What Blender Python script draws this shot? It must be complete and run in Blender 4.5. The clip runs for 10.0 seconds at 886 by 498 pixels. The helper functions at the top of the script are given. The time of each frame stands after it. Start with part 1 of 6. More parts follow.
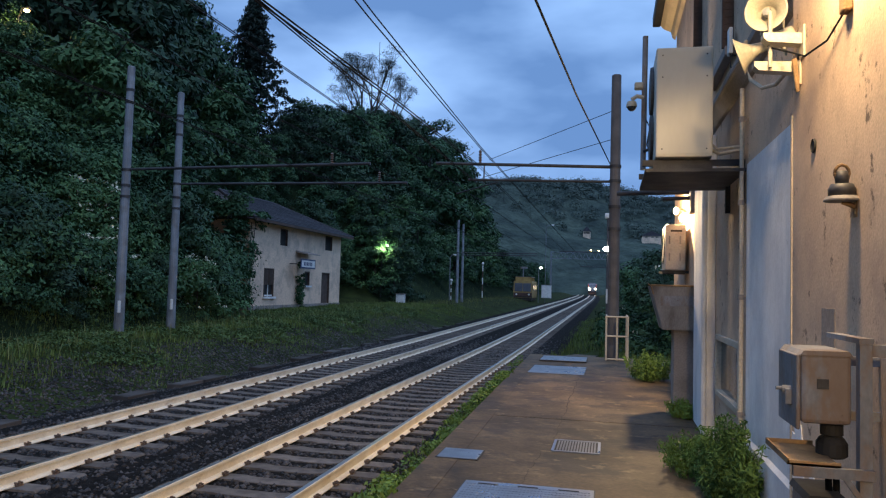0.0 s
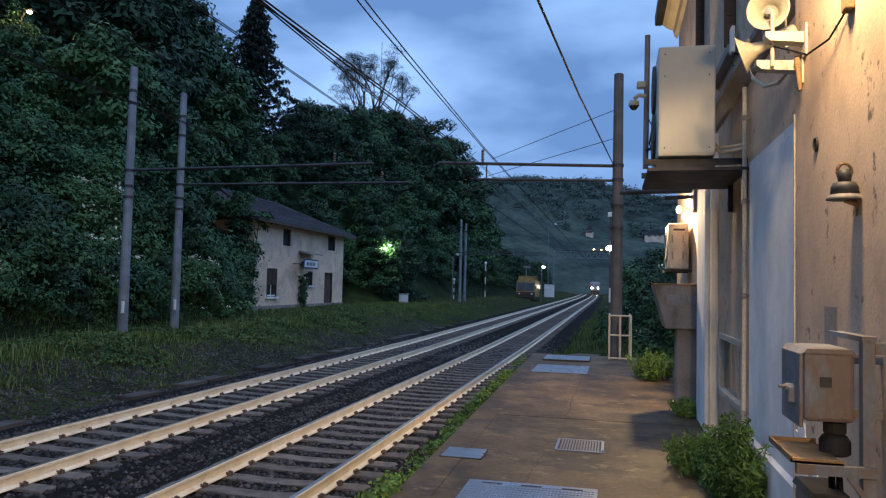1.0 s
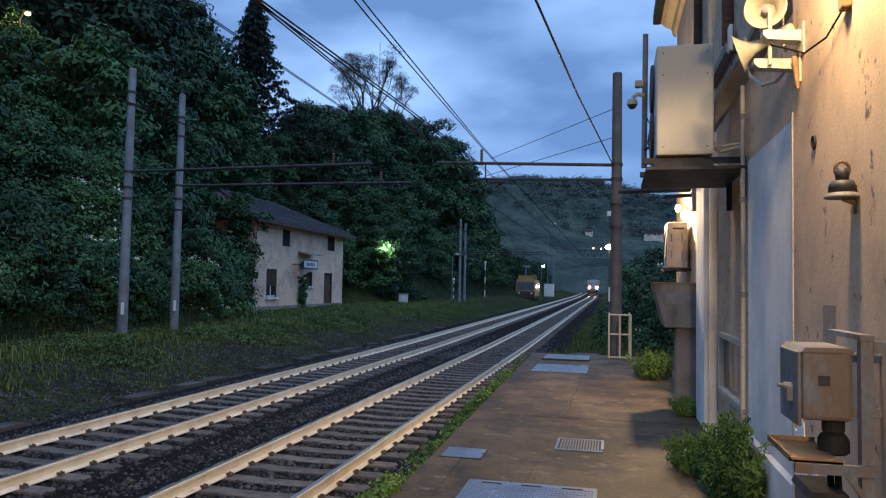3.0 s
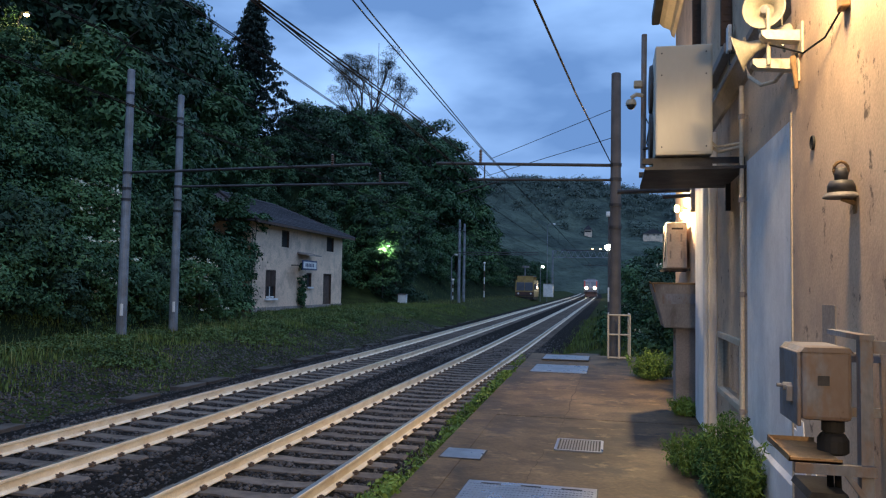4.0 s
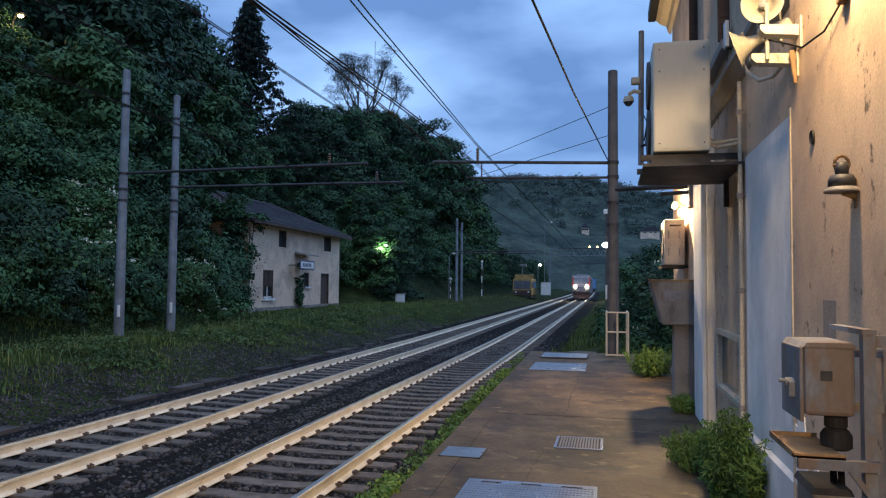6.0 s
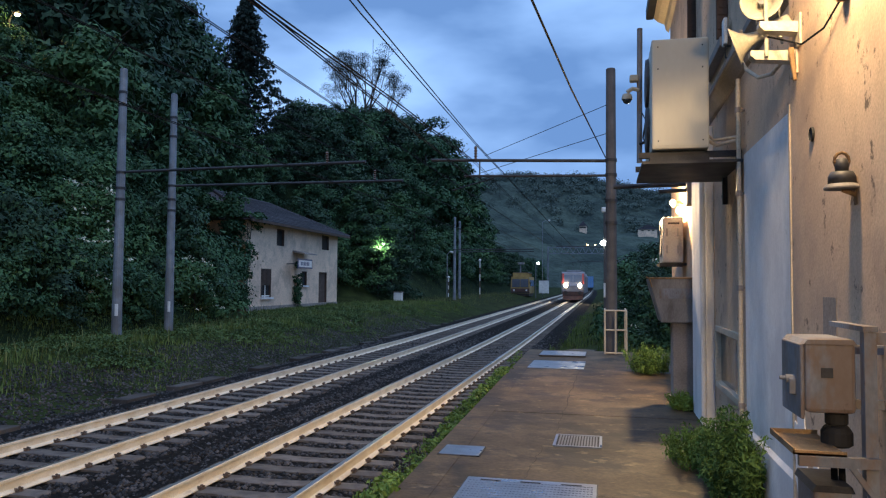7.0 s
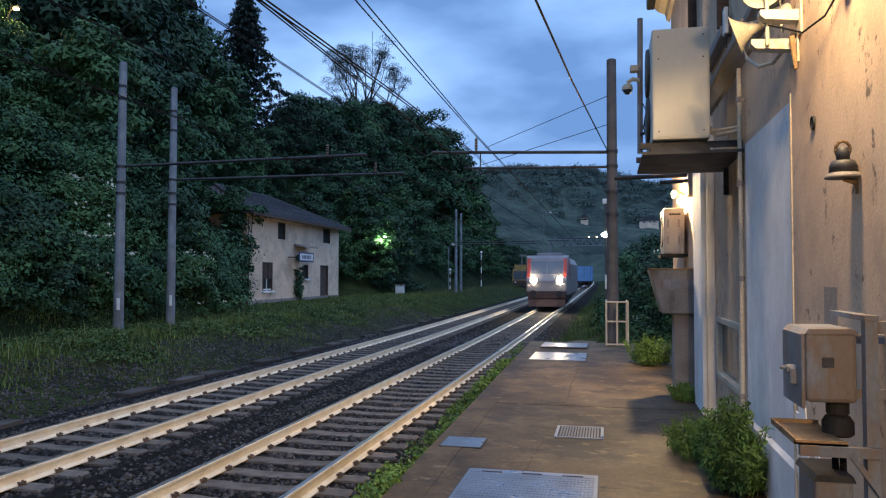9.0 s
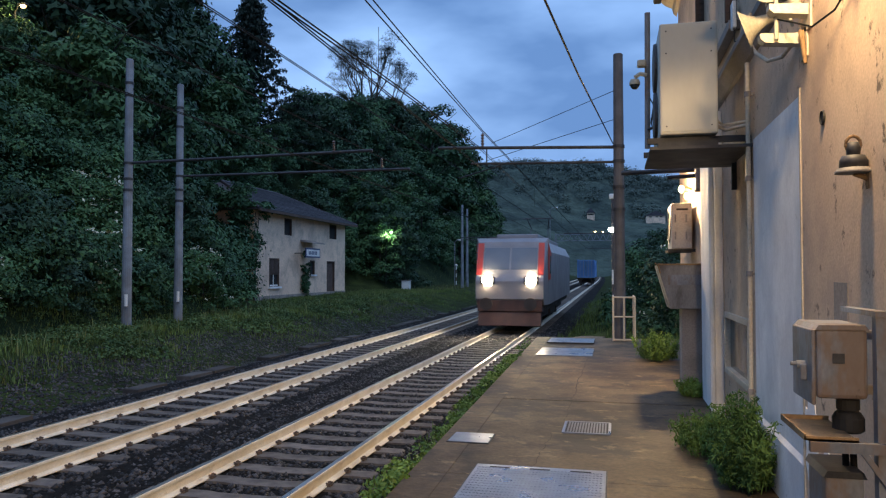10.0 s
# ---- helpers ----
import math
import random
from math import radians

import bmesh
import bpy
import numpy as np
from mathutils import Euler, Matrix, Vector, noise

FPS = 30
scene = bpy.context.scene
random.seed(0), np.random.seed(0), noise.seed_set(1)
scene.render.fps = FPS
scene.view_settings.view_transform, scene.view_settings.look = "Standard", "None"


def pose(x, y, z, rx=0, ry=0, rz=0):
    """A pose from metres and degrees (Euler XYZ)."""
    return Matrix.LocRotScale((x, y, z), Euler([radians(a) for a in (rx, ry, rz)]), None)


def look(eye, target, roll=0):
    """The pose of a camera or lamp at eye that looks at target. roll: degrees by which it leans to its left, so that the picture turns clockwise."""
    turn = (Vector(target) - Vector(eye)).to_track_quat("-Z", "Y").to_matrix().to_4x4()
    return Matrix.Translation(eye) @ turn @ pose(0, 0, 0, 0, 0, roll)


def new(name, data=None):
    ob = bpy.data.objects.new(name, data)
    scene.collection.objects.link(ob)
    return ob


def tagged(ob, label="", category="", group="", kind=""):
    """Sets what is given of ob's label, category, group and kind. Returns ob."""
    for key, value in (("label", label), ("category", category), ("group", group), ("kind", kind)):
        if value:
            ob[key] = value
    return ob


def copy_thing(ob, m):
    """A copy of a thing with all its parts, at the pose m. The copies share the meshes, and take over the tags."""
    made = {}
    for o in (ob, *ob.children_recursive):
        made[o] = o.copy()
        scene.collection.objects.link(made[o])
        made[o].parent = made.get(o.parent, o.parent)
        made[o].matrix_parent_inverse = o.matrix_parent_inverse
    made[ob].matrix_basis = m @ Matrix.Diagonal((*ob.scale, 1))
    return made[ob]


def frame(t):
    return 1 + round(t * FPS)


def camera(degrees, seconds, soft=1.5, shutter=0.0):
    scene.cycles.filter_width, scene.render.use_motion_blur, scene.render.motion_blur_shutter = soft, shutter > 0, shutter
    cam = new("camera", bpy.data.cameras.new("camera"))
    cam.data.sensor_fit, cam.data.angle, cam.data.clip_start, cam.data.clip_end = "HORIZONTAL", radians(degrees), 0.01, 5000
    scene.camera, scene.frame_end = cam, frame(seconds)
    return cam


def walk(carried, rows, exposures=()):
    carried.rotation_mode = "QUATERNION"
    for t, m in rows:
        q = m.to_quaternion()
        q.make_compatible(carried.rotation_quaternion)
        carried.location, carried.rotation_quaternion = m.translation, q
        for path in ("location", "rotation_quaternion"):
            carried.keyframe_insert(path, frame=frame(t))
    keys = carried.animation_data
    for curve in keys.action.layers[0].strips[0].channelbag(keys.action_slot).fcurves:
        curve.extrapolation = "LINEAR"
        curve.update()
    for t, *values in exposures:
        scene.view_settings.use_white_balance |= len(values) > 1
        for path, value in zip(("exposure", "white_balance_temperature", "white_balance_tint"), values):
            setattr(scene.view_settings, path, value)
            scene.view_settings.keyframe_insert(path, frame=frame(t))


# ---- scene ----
# ---- the camera and its way ----
cam = camera(62.2, 10.0, soft=1.2, shutter=0.5)


def eye_pose(x, y, z, tilt, lean, turn):
    """Camera pose: tilt up, lean, and turn to the left of the line of the track, in degrees."""
    return pose(x, y, z, 90 + tilt, 0, turn) @ pose(0, 0, 0, 0, 0, lean)


walk(cam, [
    (0, eye_pose(0.000, 0.000, 2.321, 2.949, 1.558, 12.790)),
    (0.5, eye_pose(0.004, -0.005, 2.325, 2.929, 1.462, 12.984)),
    (1, eye_pose(0.000, -0.013, 2.321, 2.906, 1.372, 12.999)),
    (1.5, eye_pose(0.001, -0.008, 2.320, 2.863, 1.308, 12.956)),
    (2, eye_pose(0.004, -0.015, 2.323, 2.909, 1.323, 12.967)),
    (2.5, eye_pose(0.008, -0.012, 2.324, 2.867, 1.186, 12.980)),
    (4, eye_pose(0.008, -0.006, 2.324, 2.937, 0.994, 12.907)),
    (4.5, eye_pose(0.003, -0.007, 2.319, 2.925, 0.876, 12.842)),
    (5, eye_pose(0.001, 0.010, 2.315, 2.925, 0.808, 12.825)),
    (5.5, eye_pose(-0.001, 0.015, 2.318, 2.910, 0.679, 12.797)),
    (7, eye_pose(-0.017, 0.024, 2.314, 2.743, 0.466, 12.528)),
    (7.5, eye_pose(-0.011, 0.042, 2.313, 2.673, 0.430, 12.485)),
    (8, eye_pose(-0.019, 0.028, 2.312, 2.507, 0.242, 12.465)),
    (8.5, eye_pose(-0.010, 0.039, 2.307, 2.370, 0.288, 12.546)),
    (9, eye_pose(-0.010, 0.039, 2.309, 2.166, 0.154, 12.634)),
    (9.5, eye_pose(-0.020, 0.030, 2.310, 1.983, 0.096, 12.747)),
    (10, eye_pose(-0.021, 0.036, 2.314, 1.812, 0.019, 13.109)),
], exposures=[(0, 0.05), (2.5, 0.07), (5.0, 0.1), (7.5, 0.16), (9.0, 0.22), (9.6, 0.14), (10, 0.05)])

# ---- sky, sun, exposure ----
world = bpy.data.worlds.new("dusk_sky")
scene.world = world
world.use_nodes = True
wn, wl = world.node_tree.nodes, world.node_tree.links
wn.clear()
w_out, w_bg = wn.new("ShaderNodeOutputWorld"), wn.new("ShaderNodeBackground")
w_sky = wn.new("ShaderNodeTexSky")
w_sky.sky_type, w_sky.sun_disc = "NISHITA", False
w_sky.sun_elevation, w_sky.sun_rotation = radians(1.0), radians(-60)
w_tc, w_map = wn.new("ShaderNodeTexCoord"), wn.new("ShaderNodeMapping")
w_map.inputs["Scale"].default_value = (2.2, 2.2, 6.0)
w_map.inputs["Location"].default_value = (0.35, 0.1, 0.6)
w_noise, w_ramp = wn.new("ShaderNodeTexNoise"), wn.new("ShaderNodeValToRGB")
w_noise.inputs["Scale"].default_value = 1.3
w_noise.inputs["Detail"].default_value = 5
w_noise.inputs["Roughness"].default_value = 0.45
w_ramp.color_ramp.elements[0].position, w_ramp.color_ramp.elements[0].color = 0.36, (0.135, 0.285, 0.62, 1)
w_ramp.color_ramp.elements[1].position, w_ramp.color_ramp.elements[1].color = 0.64, (0.45, 0.75, 1.30, 1)
w_mix = wn.new("ShaderNodeMix")
w_mix.data_type = "RGBA"
w_mix.inputs["Factor"].default_value = 0.985
w_bg.inputs["Strength"].default_value = 1.0
wl.new(w_tc.outputs["Generated"], w_map.inputs["Vector"])
wl.new(w_map.outputs["Vector"], w_noise.inputs["Vector"])
wl.new(w_noise.outputs["Fac"], w_ramp.inputs["Fac"])
wl.new(w_sky.outputs["Color"], w_mix.inputs[6])
wl.new(w_ramp.outputs["Color"], w_mix.inputs[7])
wl.new(w_mix.outputs[2], w_bg.inputs["Color"])
wl.new(w_bg.outputs["Background"], w_out.inputs["Surface"])

sun_data = bpy.data.lights.new("sun", "SUN")
sun_data.energy, sun_data.angle, sun_data.color = 0.66, radians(45), (1.0, 0.95, 0.88)
new("sun", sun_data).matrix_world = look((0, 0, 60), (-15, 22, 0))

WARM = (1.0, 0.69, 0.35)


def point_lamp(name, place, watts, colour=WARM, radius=0.06):
    data = bpy.data.lights.new(name, "POINT")
    data.energy, data.color, data.shadow_soft_size = watts, colour, radius
    ob = new(name, data)
    ob.location = place
    return ob


def spot_lamp(name, place, target, watts, degrees, colour=WARM, radius=0.16, blend=0.15):
    data = bpy.data.lights.new(name, "SPOT")
    data.energy, data.color, data.shadow_soft_size = watts, colour, radius
    data.spot_size, data.spot_blend = radians(degrees), blend
    ob = new(name, data)
    ob.matrix_world = look(place, target)
    return ob


spot_lamp("eaves_lamp_light", (0.92, 3.8, 4.47), (0.88, 3.9, 2.0), 320, 176)
# unseen lamp behind the camera, added because the near rails are lit warm
spot_lamp("unseen_back_lamp_light", (0.92, -6.2, 4.47), (-1.2, -5.0, 2.0), 1700, 176)
point_lamp("wall_lamp_light", (0.85, 13.0, 3.74), 600)
point_lamp("hillside_lamp_light", (-28.0, 29.6, 15.2), 120, (1.0, 0.8, 0.25), 0.1)
point_lamp("yard_lamp_light", (-20.5, 65.5, 6.0), 330, (0.75, 1.0, 0.55), 0.1)

# ---- materials ----
MATS = {}


def material(name, base, other=None, rough=0.8, metal=0.0, scale=6.0, fine=60.0, bump=0.3, dist=0.01, spec=0.5,
             stains=None, stain_scale=1.2, stain_amount=0.5, per_piece=0.0, stretch=(1, 1, 1), island=0.0, coat=0.0, spots=None, grit=0.6, lumps=None):
    """Procedural surface: two colours by a broad noise, a fine grain, stains, relief."""
    m = bpy.data.materials.new(name)
    m.use_nodes = True
    nt = m.node_tree
    n, l = nt.nodes, nt.links
    n.clear()
    out, bs = n.new("ShaderNodeOutputMaterial"), n.new("ShaderNodeBsdfPrincipled")
    l.new(bs.outputs[0], out.inputs[0])
    bs.inputs["Metallic"].default_value = metal
    bs.inputs["Specular IOR Level"].default_value = spec
    bs.inputs["Coat Weight"].default_value = coat
    tc, mp = n.new("ShaderNodeTexCoord"), n.new("ShaderNodeMapping")
    geo = n.new("ShaderNodeNewGeometry")
    l.new(geo.outputs["Position"] if per_piece == 0 else tc.outputs["Object"], mp.inputs["Vector"])
    mp.inputs["Scale"].default_value = stretch
    big, small = n.new("ShaderNodeTexNoise"), n.new("ShaderNodeTexNoise")
    big.inputs["Scale"].default_value, big.inputs["Detail"].default_value = scale, 6
    small.inputs["Scale"].default_value, small.inputs["Detail"].default_value = fine, 4
    for t in (big, small):
        l.new(mp.outputs[0], t.inputs["Vector"])

    def mix(a, b, f, mode="MIX"):
        k = n.new("ShaderNodeMix")
        k.data_type, k.blend_type = "RGBA", mode
        for s, v in ((0, f), (6, a), (7, b)):
            if hasattr(v, "is_linked"):
                l.new(v, k.inputs[s])
            elif s:
                k.inputs[s].default_value = (*v, 1)
            else:
                k.inputs[s].default_value = v
        return k.outputs[2]

    def ramp(src, lo, hi):
        r = n.new("ShaderNodeMapRange")
        r.inputs["From Min"].default_value, r.inputs["From Max"].default_value = lo, hi
        l.new(src, r.inputs["Value"])
        return r.outputs[0]

    other = other or tuple(c * 0.7 for c in base)
    col = mix(base, other, ramp(big.outputs["Fac"], 0.35, 0.65))
    grain = mix((0.72, 0.72, 0.72), (1.2, 1.2, 1.2), ramp(small.outputs["Fac"], 0.3, 0.7))
    col = mix(col, grain, grit, "MULTIPLY")
    if stains:
        st = n.new("ShaderNodeTexNoise")
        st.inputs["Scale"].default_value, st.inputs["Detail"].default_value, st.inputs["Roughness"].default_value = stain_scale, 8, 0.65
        l.new(mp.outputs[0], st.inputs["Vector"])
        fac = n.new("ShaderNodeMath")
        fac.operation = "MULTIPLY"
        fac.inputs[1].default_value = stain_amount
        l.new(ramp(st.outputs["Fac"], 0.48, 0.60), fac.inputs[0])
        col = mix(col, stains, fac.outputs[0])
    if spots:
        tint, size, lo, hi, how = spots
        sp, mp2 = n.new("ShaderNodeTexNoise"), n.new("ShaderNodeMapping")
        mp2.inputs["Scale"].default_value = how
        l.new(geo.outputs["Position"] if per_piece == 0 else tc.outputs["Object"], mp2.inputs["Vector"])
        sp.inputs["Scale"].default_value, sp.inputs["Detail"].default_value, sp.inputs["Roughness"].default_value = size, 9, 0.7
        l.new(mp2.outputs[0], sp.inputs["Vector"])
        col = mix(col, tint, ramp(sp.outputs["Fac"], lo, hi))
    if per_piece or island:
        oi = n.new("ShaderNodeObjectInfo")
        src = geo.outputs["Random Per Island"] if island else oi.outputs["Random"]
        k = island or per_piece
        r = n.new("ShaderNodeMapRange")
        r.inputs["To Min"].default_value, r.inputs["To Max"].default_value = 1 - k, 1 + k
        l.new(src, r.inputs["Value"])
        cmb = n.new("ShaderNodeCombineXYZ")
        for i in range(3):
            l.new(r.outputs[0], cmb.inputs[i])
        col = mix(col, cmb.outputs[0], 1.0, "MULTIPLY")
    l.new(col, bs.inputs["Base Color"])
    rr = n.new("ShaderNodeMapRange")
    rr.inputs["To Min"].default_value, rr.inputs["To Max"].default_value = max(0.03, rough - 0.12), min(1, rough + 0.12)
    l.new(big.outputs["Fac"], rr.inputs["Value"])
    l.new(rr.outputs[0], bs.inputs["Roughness"])
    if bump:
        bp = n.new("ShaderNodeBump")
        bp.inputs["Strength"].default_value, bp.inputs["Distance"].default_value = bump, dist
        height = small.outputs["Fac"]
        if lumps:
            lump, add = n.new("ShaderNodeTexNoise"), n.new("ShaderNodeMath")
            lump.inputs["Scale"].default_value, lump.inputs["Detail"].default_value = lumps[0], 3
            l.new(mp.outputs[0], lump.inputs["Vector"])
            add.operation = "MULTIPLY_ADD"
            add.inputs[1].default_value = lumps[1]
            l.new(lump.outputs["Fac"], add.inputs[0])
            l.new(small.outputs["Fac"], add.inputs[2])
            height = add.outputs[0]
        l.new(height, bp.inputs["Height"])
        l.new(bp.outputs[0], bs.inputs["Normal"])
    MATS[name] = m
    return m


def glow(name, colour, strength):
    m = bpy.data.materials.new(name)
    m.use_nodes = True
    bs = m.node_tree.nodes["Principled BSDF"]
    bs.inputs["Base Color"].default_value = (*colour, 1)
    bs.inputs["Emission Color"].default_value = (*colour, 1)
    bs.inputs["Emission Strength"].default_value = strength
    return m


def leaf_material(name, a, b):
    return material(name, a, b, rough=0.6, scale=0.8, fine=2.5, bump=0, island=0.2, spec=0.18)


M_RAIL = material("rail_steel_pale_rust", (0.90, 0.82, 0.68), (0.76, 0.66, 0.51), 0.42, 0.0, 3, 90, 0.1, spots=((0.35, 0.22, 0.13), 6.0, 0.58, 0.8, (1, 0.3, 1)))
M_RAILTOP = material("polished_rail_head", (0.62, 0.58, 0.52), (0.48, 0.44, 0.39), 0.30, 0.9, 2, 70, 0.05, stretch=(1, 0.05, 1))
M_SLEEPER = material("weathered_concrete_sleeper", (0.16, 0.14, 0.125), (0.095, 0.083, 0.078), 0.85, 0, 5, 80, 0.4, per_piece=0.25, spec=0.15)
# bed kept near black so it carries the shadows between the loose stones
M_BALLAST = material("ballast_bed_gap_shadow", (0.018, 0.017, 0.017), (0.009, 0.009, 0.009), 0.95, 0, 9, 40, 0.9, 0.03, spec=0.05)
M_STONE = material("ballast_stone", (0.060, 0.054, 0.054), (0.017, 0.016, 0.017), 0.5, 0, 3, 50, 0.3, island=0.85, spec=0.18)
M_CLIP = material("rusty_rail_clip", (0.16, 0.11, 0.085), (0.09, 0.065, 0.055), 0.7, 0.3, 20, 90, 0.3)
M_PLAT = material("worn_wet_concrete_paving", (0.130, 0.084, 0.040), (0.062, 0.043, 0.024), 0.68, 0, 1.2, 26, 0.4, 0.005, grit=1.0, spec=0.34,
                  stains=(0.022, 0.017, 0.012), stain_scale=1.3, stain_amount=0.85, spots=((0.25, 0.175, 0.092), 4.0, 0.575, 0.70, (0.9, 1.2, 1)), lumps=(9.0, 1.5))
M_CRACK = material("dirt_in_cracks", (0.04, 0.032, 0.022), (0.025, 0.02, 0.015), 0.9, 0, 5, 40, 0)
M_TROUGH = material("dirty_concrete_lid", (0.085, 0.078, 0.075), (0.05, 0.046, 0.045), 0.9, 0, 2, 60, 0.4, per_piece=0.3, spec=0.1)
M_EDGE = material("platform_edge_stone", (0.22, 0.19, 0.15), (0.13, 0.11, 0.09), 0.75, 0, 3, 50, 0.5)
M_COVER = material("galvanised_cover_plate", (0.36, 0.37, 0.40), (0.24, 0.25, 0.27), 0.30, 0.75, 3, 60, 0.06, 0.003)
M_GRASS_SOIL = material("grassy_soil", (0.034, 0.048, 0.017), (0.016, 0.022, 0.010), 0.95, 0, 0.7, 14, 0.8, 0.05, spec=0.04)
M_HILL = material("wooded_slope", (0.02, 0.034, 0.016), (0.012, 0.022, 0.012), 1.0, 0, 0.3, 3, 0.8, 0.2, spec=0.04)
# lifted bluish tone paints the distance haze into both hills
M_FAR = material("hazed_wooded_hill", (0.072, 0.10, 0.085), (0.036, 0.052, 0.05), 1.0, 0, 0.07, 0.35, 1.0, 2.0, spec=0.03)
M_LEAF = [leaf_material("broad_leaves", (0.045, 0.108, 0.048), (0.016, 0.047, 0.025)),
          leaf_material("light_leaves", (0.066, 0.142, 0.054), (0.028, 0.072, 0.032)),
          leaf_material("dark_leaves", (0.038, 0.084, 0.044), (0.015, 0.038, 0.025))]
M_NEEDLE = leaf_material("conifer_needles", (0.016, 0.032, 0.024), (0.010, 0.020, 0.017))
M_BLADE = leaf_material("grass_blades", (0.12, 0.17, 0.042), (0.05, 0.085, 0.025))
M_DRYBLADE = leaf_material("tall_dry_grass", (0.17, 0.185, 0.07), (0.09, 0.115, 0.042))
M_WEED = leaf_material("bright_weed_leaves", (0.14, 0.23, 0.05), (0.07, 0.13, 0.034))
M_HERB = leaf_material("verge_herbs", (0.085, 0.135, 0.042), (0.04, 0.075, 0.025))
# pale tone carries the same haze over the far trees
M_FARWOOD = leaf_material("hazed_forest_leaves", (0.075, 0.105, 0.09), (0.05, 0.075, 0.068))
M_BLOSSOM = material("white_blossom", (0.7, 0.7, 0.6), (0.55, 0.58, 0.45), 0.8, 0, 2, 10, 0)
M_BARK = material("grey_brown_bark", (0.045, 0.038, 0.032), (0.026, 0.022, 0.018), 0.95, 0, 5, 40, 0.8, 0.02, stretch=(1, 1, 0.25))
M_POLE = material("grey_painted_steel_pole", (0.23, 0.26, 0.30), (0.155, 0.175, 0.205), 0.6, 0.2, 2.5, 60, 0.15, stains=(0.14, 0.12, 0.11), stain_amount=0.4)
M_POLED = material("dark_weathered_pole", (0.11, 0.105, 0.11), (0.07, 0.066, 0.07), 0.7, 0.2, 2.5, 60, 0.2)
M_STEEL = material("dark_steel", (0.06, 0.06, 0.065), (0.035, 0.035, 0.04), 0.6, 0.5, 4, 60, 0.1)
M_WIRE = material("oxidised_wire", (0.012, 0.011, 0.011), (0.007, 0.007, 0.007), 0.8, 0.0, 4, 60, 0, spec=0.1)
M_CERAMIC = material("glazed_insulator", (0.12, 0.08, 0.06), (0.09, 0.06, 0.05), 0.25, 0, 4, 60, 0)
M_WALL = material("ochre_pink_render", (0.66, 0.49, 0.345), (0.53, 0.375, 0.26), 0.92, 0, 0.9, 60, 0.28, 0.005, grit=0.45,
                  stains=(0.36, 0.26, 0.20), stain_scale=1.3, stain_amount=0.55, spots=((0.17, 0.12, 0.09), 8.0, 0.60, 0.65, (1, 1, 0.8)), lumps=(6.0, 3.0))
M_LIME = material("whitewashed_render", (0.84, 0.83, 0.82), (0.68, 0.68, 0.69), 0.85, 0, 1.6, 60, 0.4, 0.005, grit=0.25,
                  stains=(0.50, 0.50, 0.52), stain_scale=1.3, stain_amount=0.5, stretch=(1, 1, 0.6), spots=((0.32, 0.28, 0.25), 4.5, 0.66, 0.72, (1, 1, 0.8)), lumps=(7.0, 4.0))
M_TRIM = material("painted_plaster_trim", (0.60, 0.52, 0.40), (0.45, 0.38, 0.30), 0.8, 0, 2, 40, 0.3)
M_GREYTRIM = material("grey_plaster_trim", (0.30, 0.26, 0.24), (0.2, 0.175, 0.16), 0.85, 0, 2, 40, 0.3)
M_METALPAINT = material("cream_painted_sheet_metal", (0.60, 0.57, 0.48), (0.52, 0.49, 0.42), 0.45, 0.0, 1.5, 30, 0.0, stains=(0.50, 0.46, 0.37), stain_amount=0.35, stretch=(1, 1, 0.4), grit=0.08)
M_GREYBOX = material("weathered_grey_box_paint", (0.235, 0.245, 0.27), (0.15, 0.155, 0.17), 0.6, 0.0, 3, 60, 0.15, stains=(0.17, 0.10, 0.055), stain_scale=5, stain_amount=0.7, stretch=(1, 1, 0.5), spots=((0.10, 0.06, 0.04), 14.0, 0.64, 0.70, (1, 1, 0.6)))
# the trough's cream sheet darkened for the shadow on it, plus stains
M_TROUGHTIN = material("stained_sheet_shadow_tone", (0.24, 0.225, 0.215), (0.15, 0.135, 0.125), 0.7, 0.1, 3, 60, 0.15, stains=(0.10, 0.075, 0.06), stain_scale=3, stain_amount=0.6, stretch=(1, 1, 0.4))
# grey stands for the unlit face of a cream unit, with stains over it
M_UNIT = material("aged_unit_paint_unlit_tone", (0.42, 0.41, 0.40), (0.33, 0.32, 0.31), 0.5, 0, 2, 40, 0.05, stains=(0.24, 0.20, 0.17), stain_scale=4, stain_amount=0.4)
M_RUST = material("rusted_iron", (0.36, 0.22, 0.10), (0.13, 0.075, 0.04), 0.8, 0.1, 5, 70, 0.5)
M_PLASTIC = material("aged_cream_plastic", (0.46, 0.43, 0.35), (0.36, 0.335, 0.27), 0.45, 0, 3, 60, 0.05)
# near-black stands for shade in slots, drain, hole and windows; also the gland's black
M_DARK = material("hollow_shade_black", (0.015, 0.014, 0.014), (0.01, 0.01, 0.01), 0.8, 0, 3, 30, 0)
M_GLASS = material("dark_window_glass", (0.03, 0.035, 0.04), (0.02, 0.025, 0.03), 0.08, 0, 3, 30, 0, spec=0.8)
M_HOUSE = material("faded_cream_house_render", (0.86, 0.64, 0.47), (0.74, 0.54, 0.40), 0.95, 0, 0.5, 9, 0.5, 0.02,
                   stains=(0.34, 0.26, 0.21), stain_scale=0.7, stain_amount=0.5)
M_SLATE = material("dark_slate_roof", (0.046, 0.042, 0.054), (0.024, 0.022, 0.03), 0.7, 0, 1, 14, 0.4, per_piece=0.3)
M_SHUTTER = material("brown_shutter_wood", (0.10, 0.06, 0.045), (0.06, 0.04, 0.03), 0.8, 0, 3, 50, 0.3)
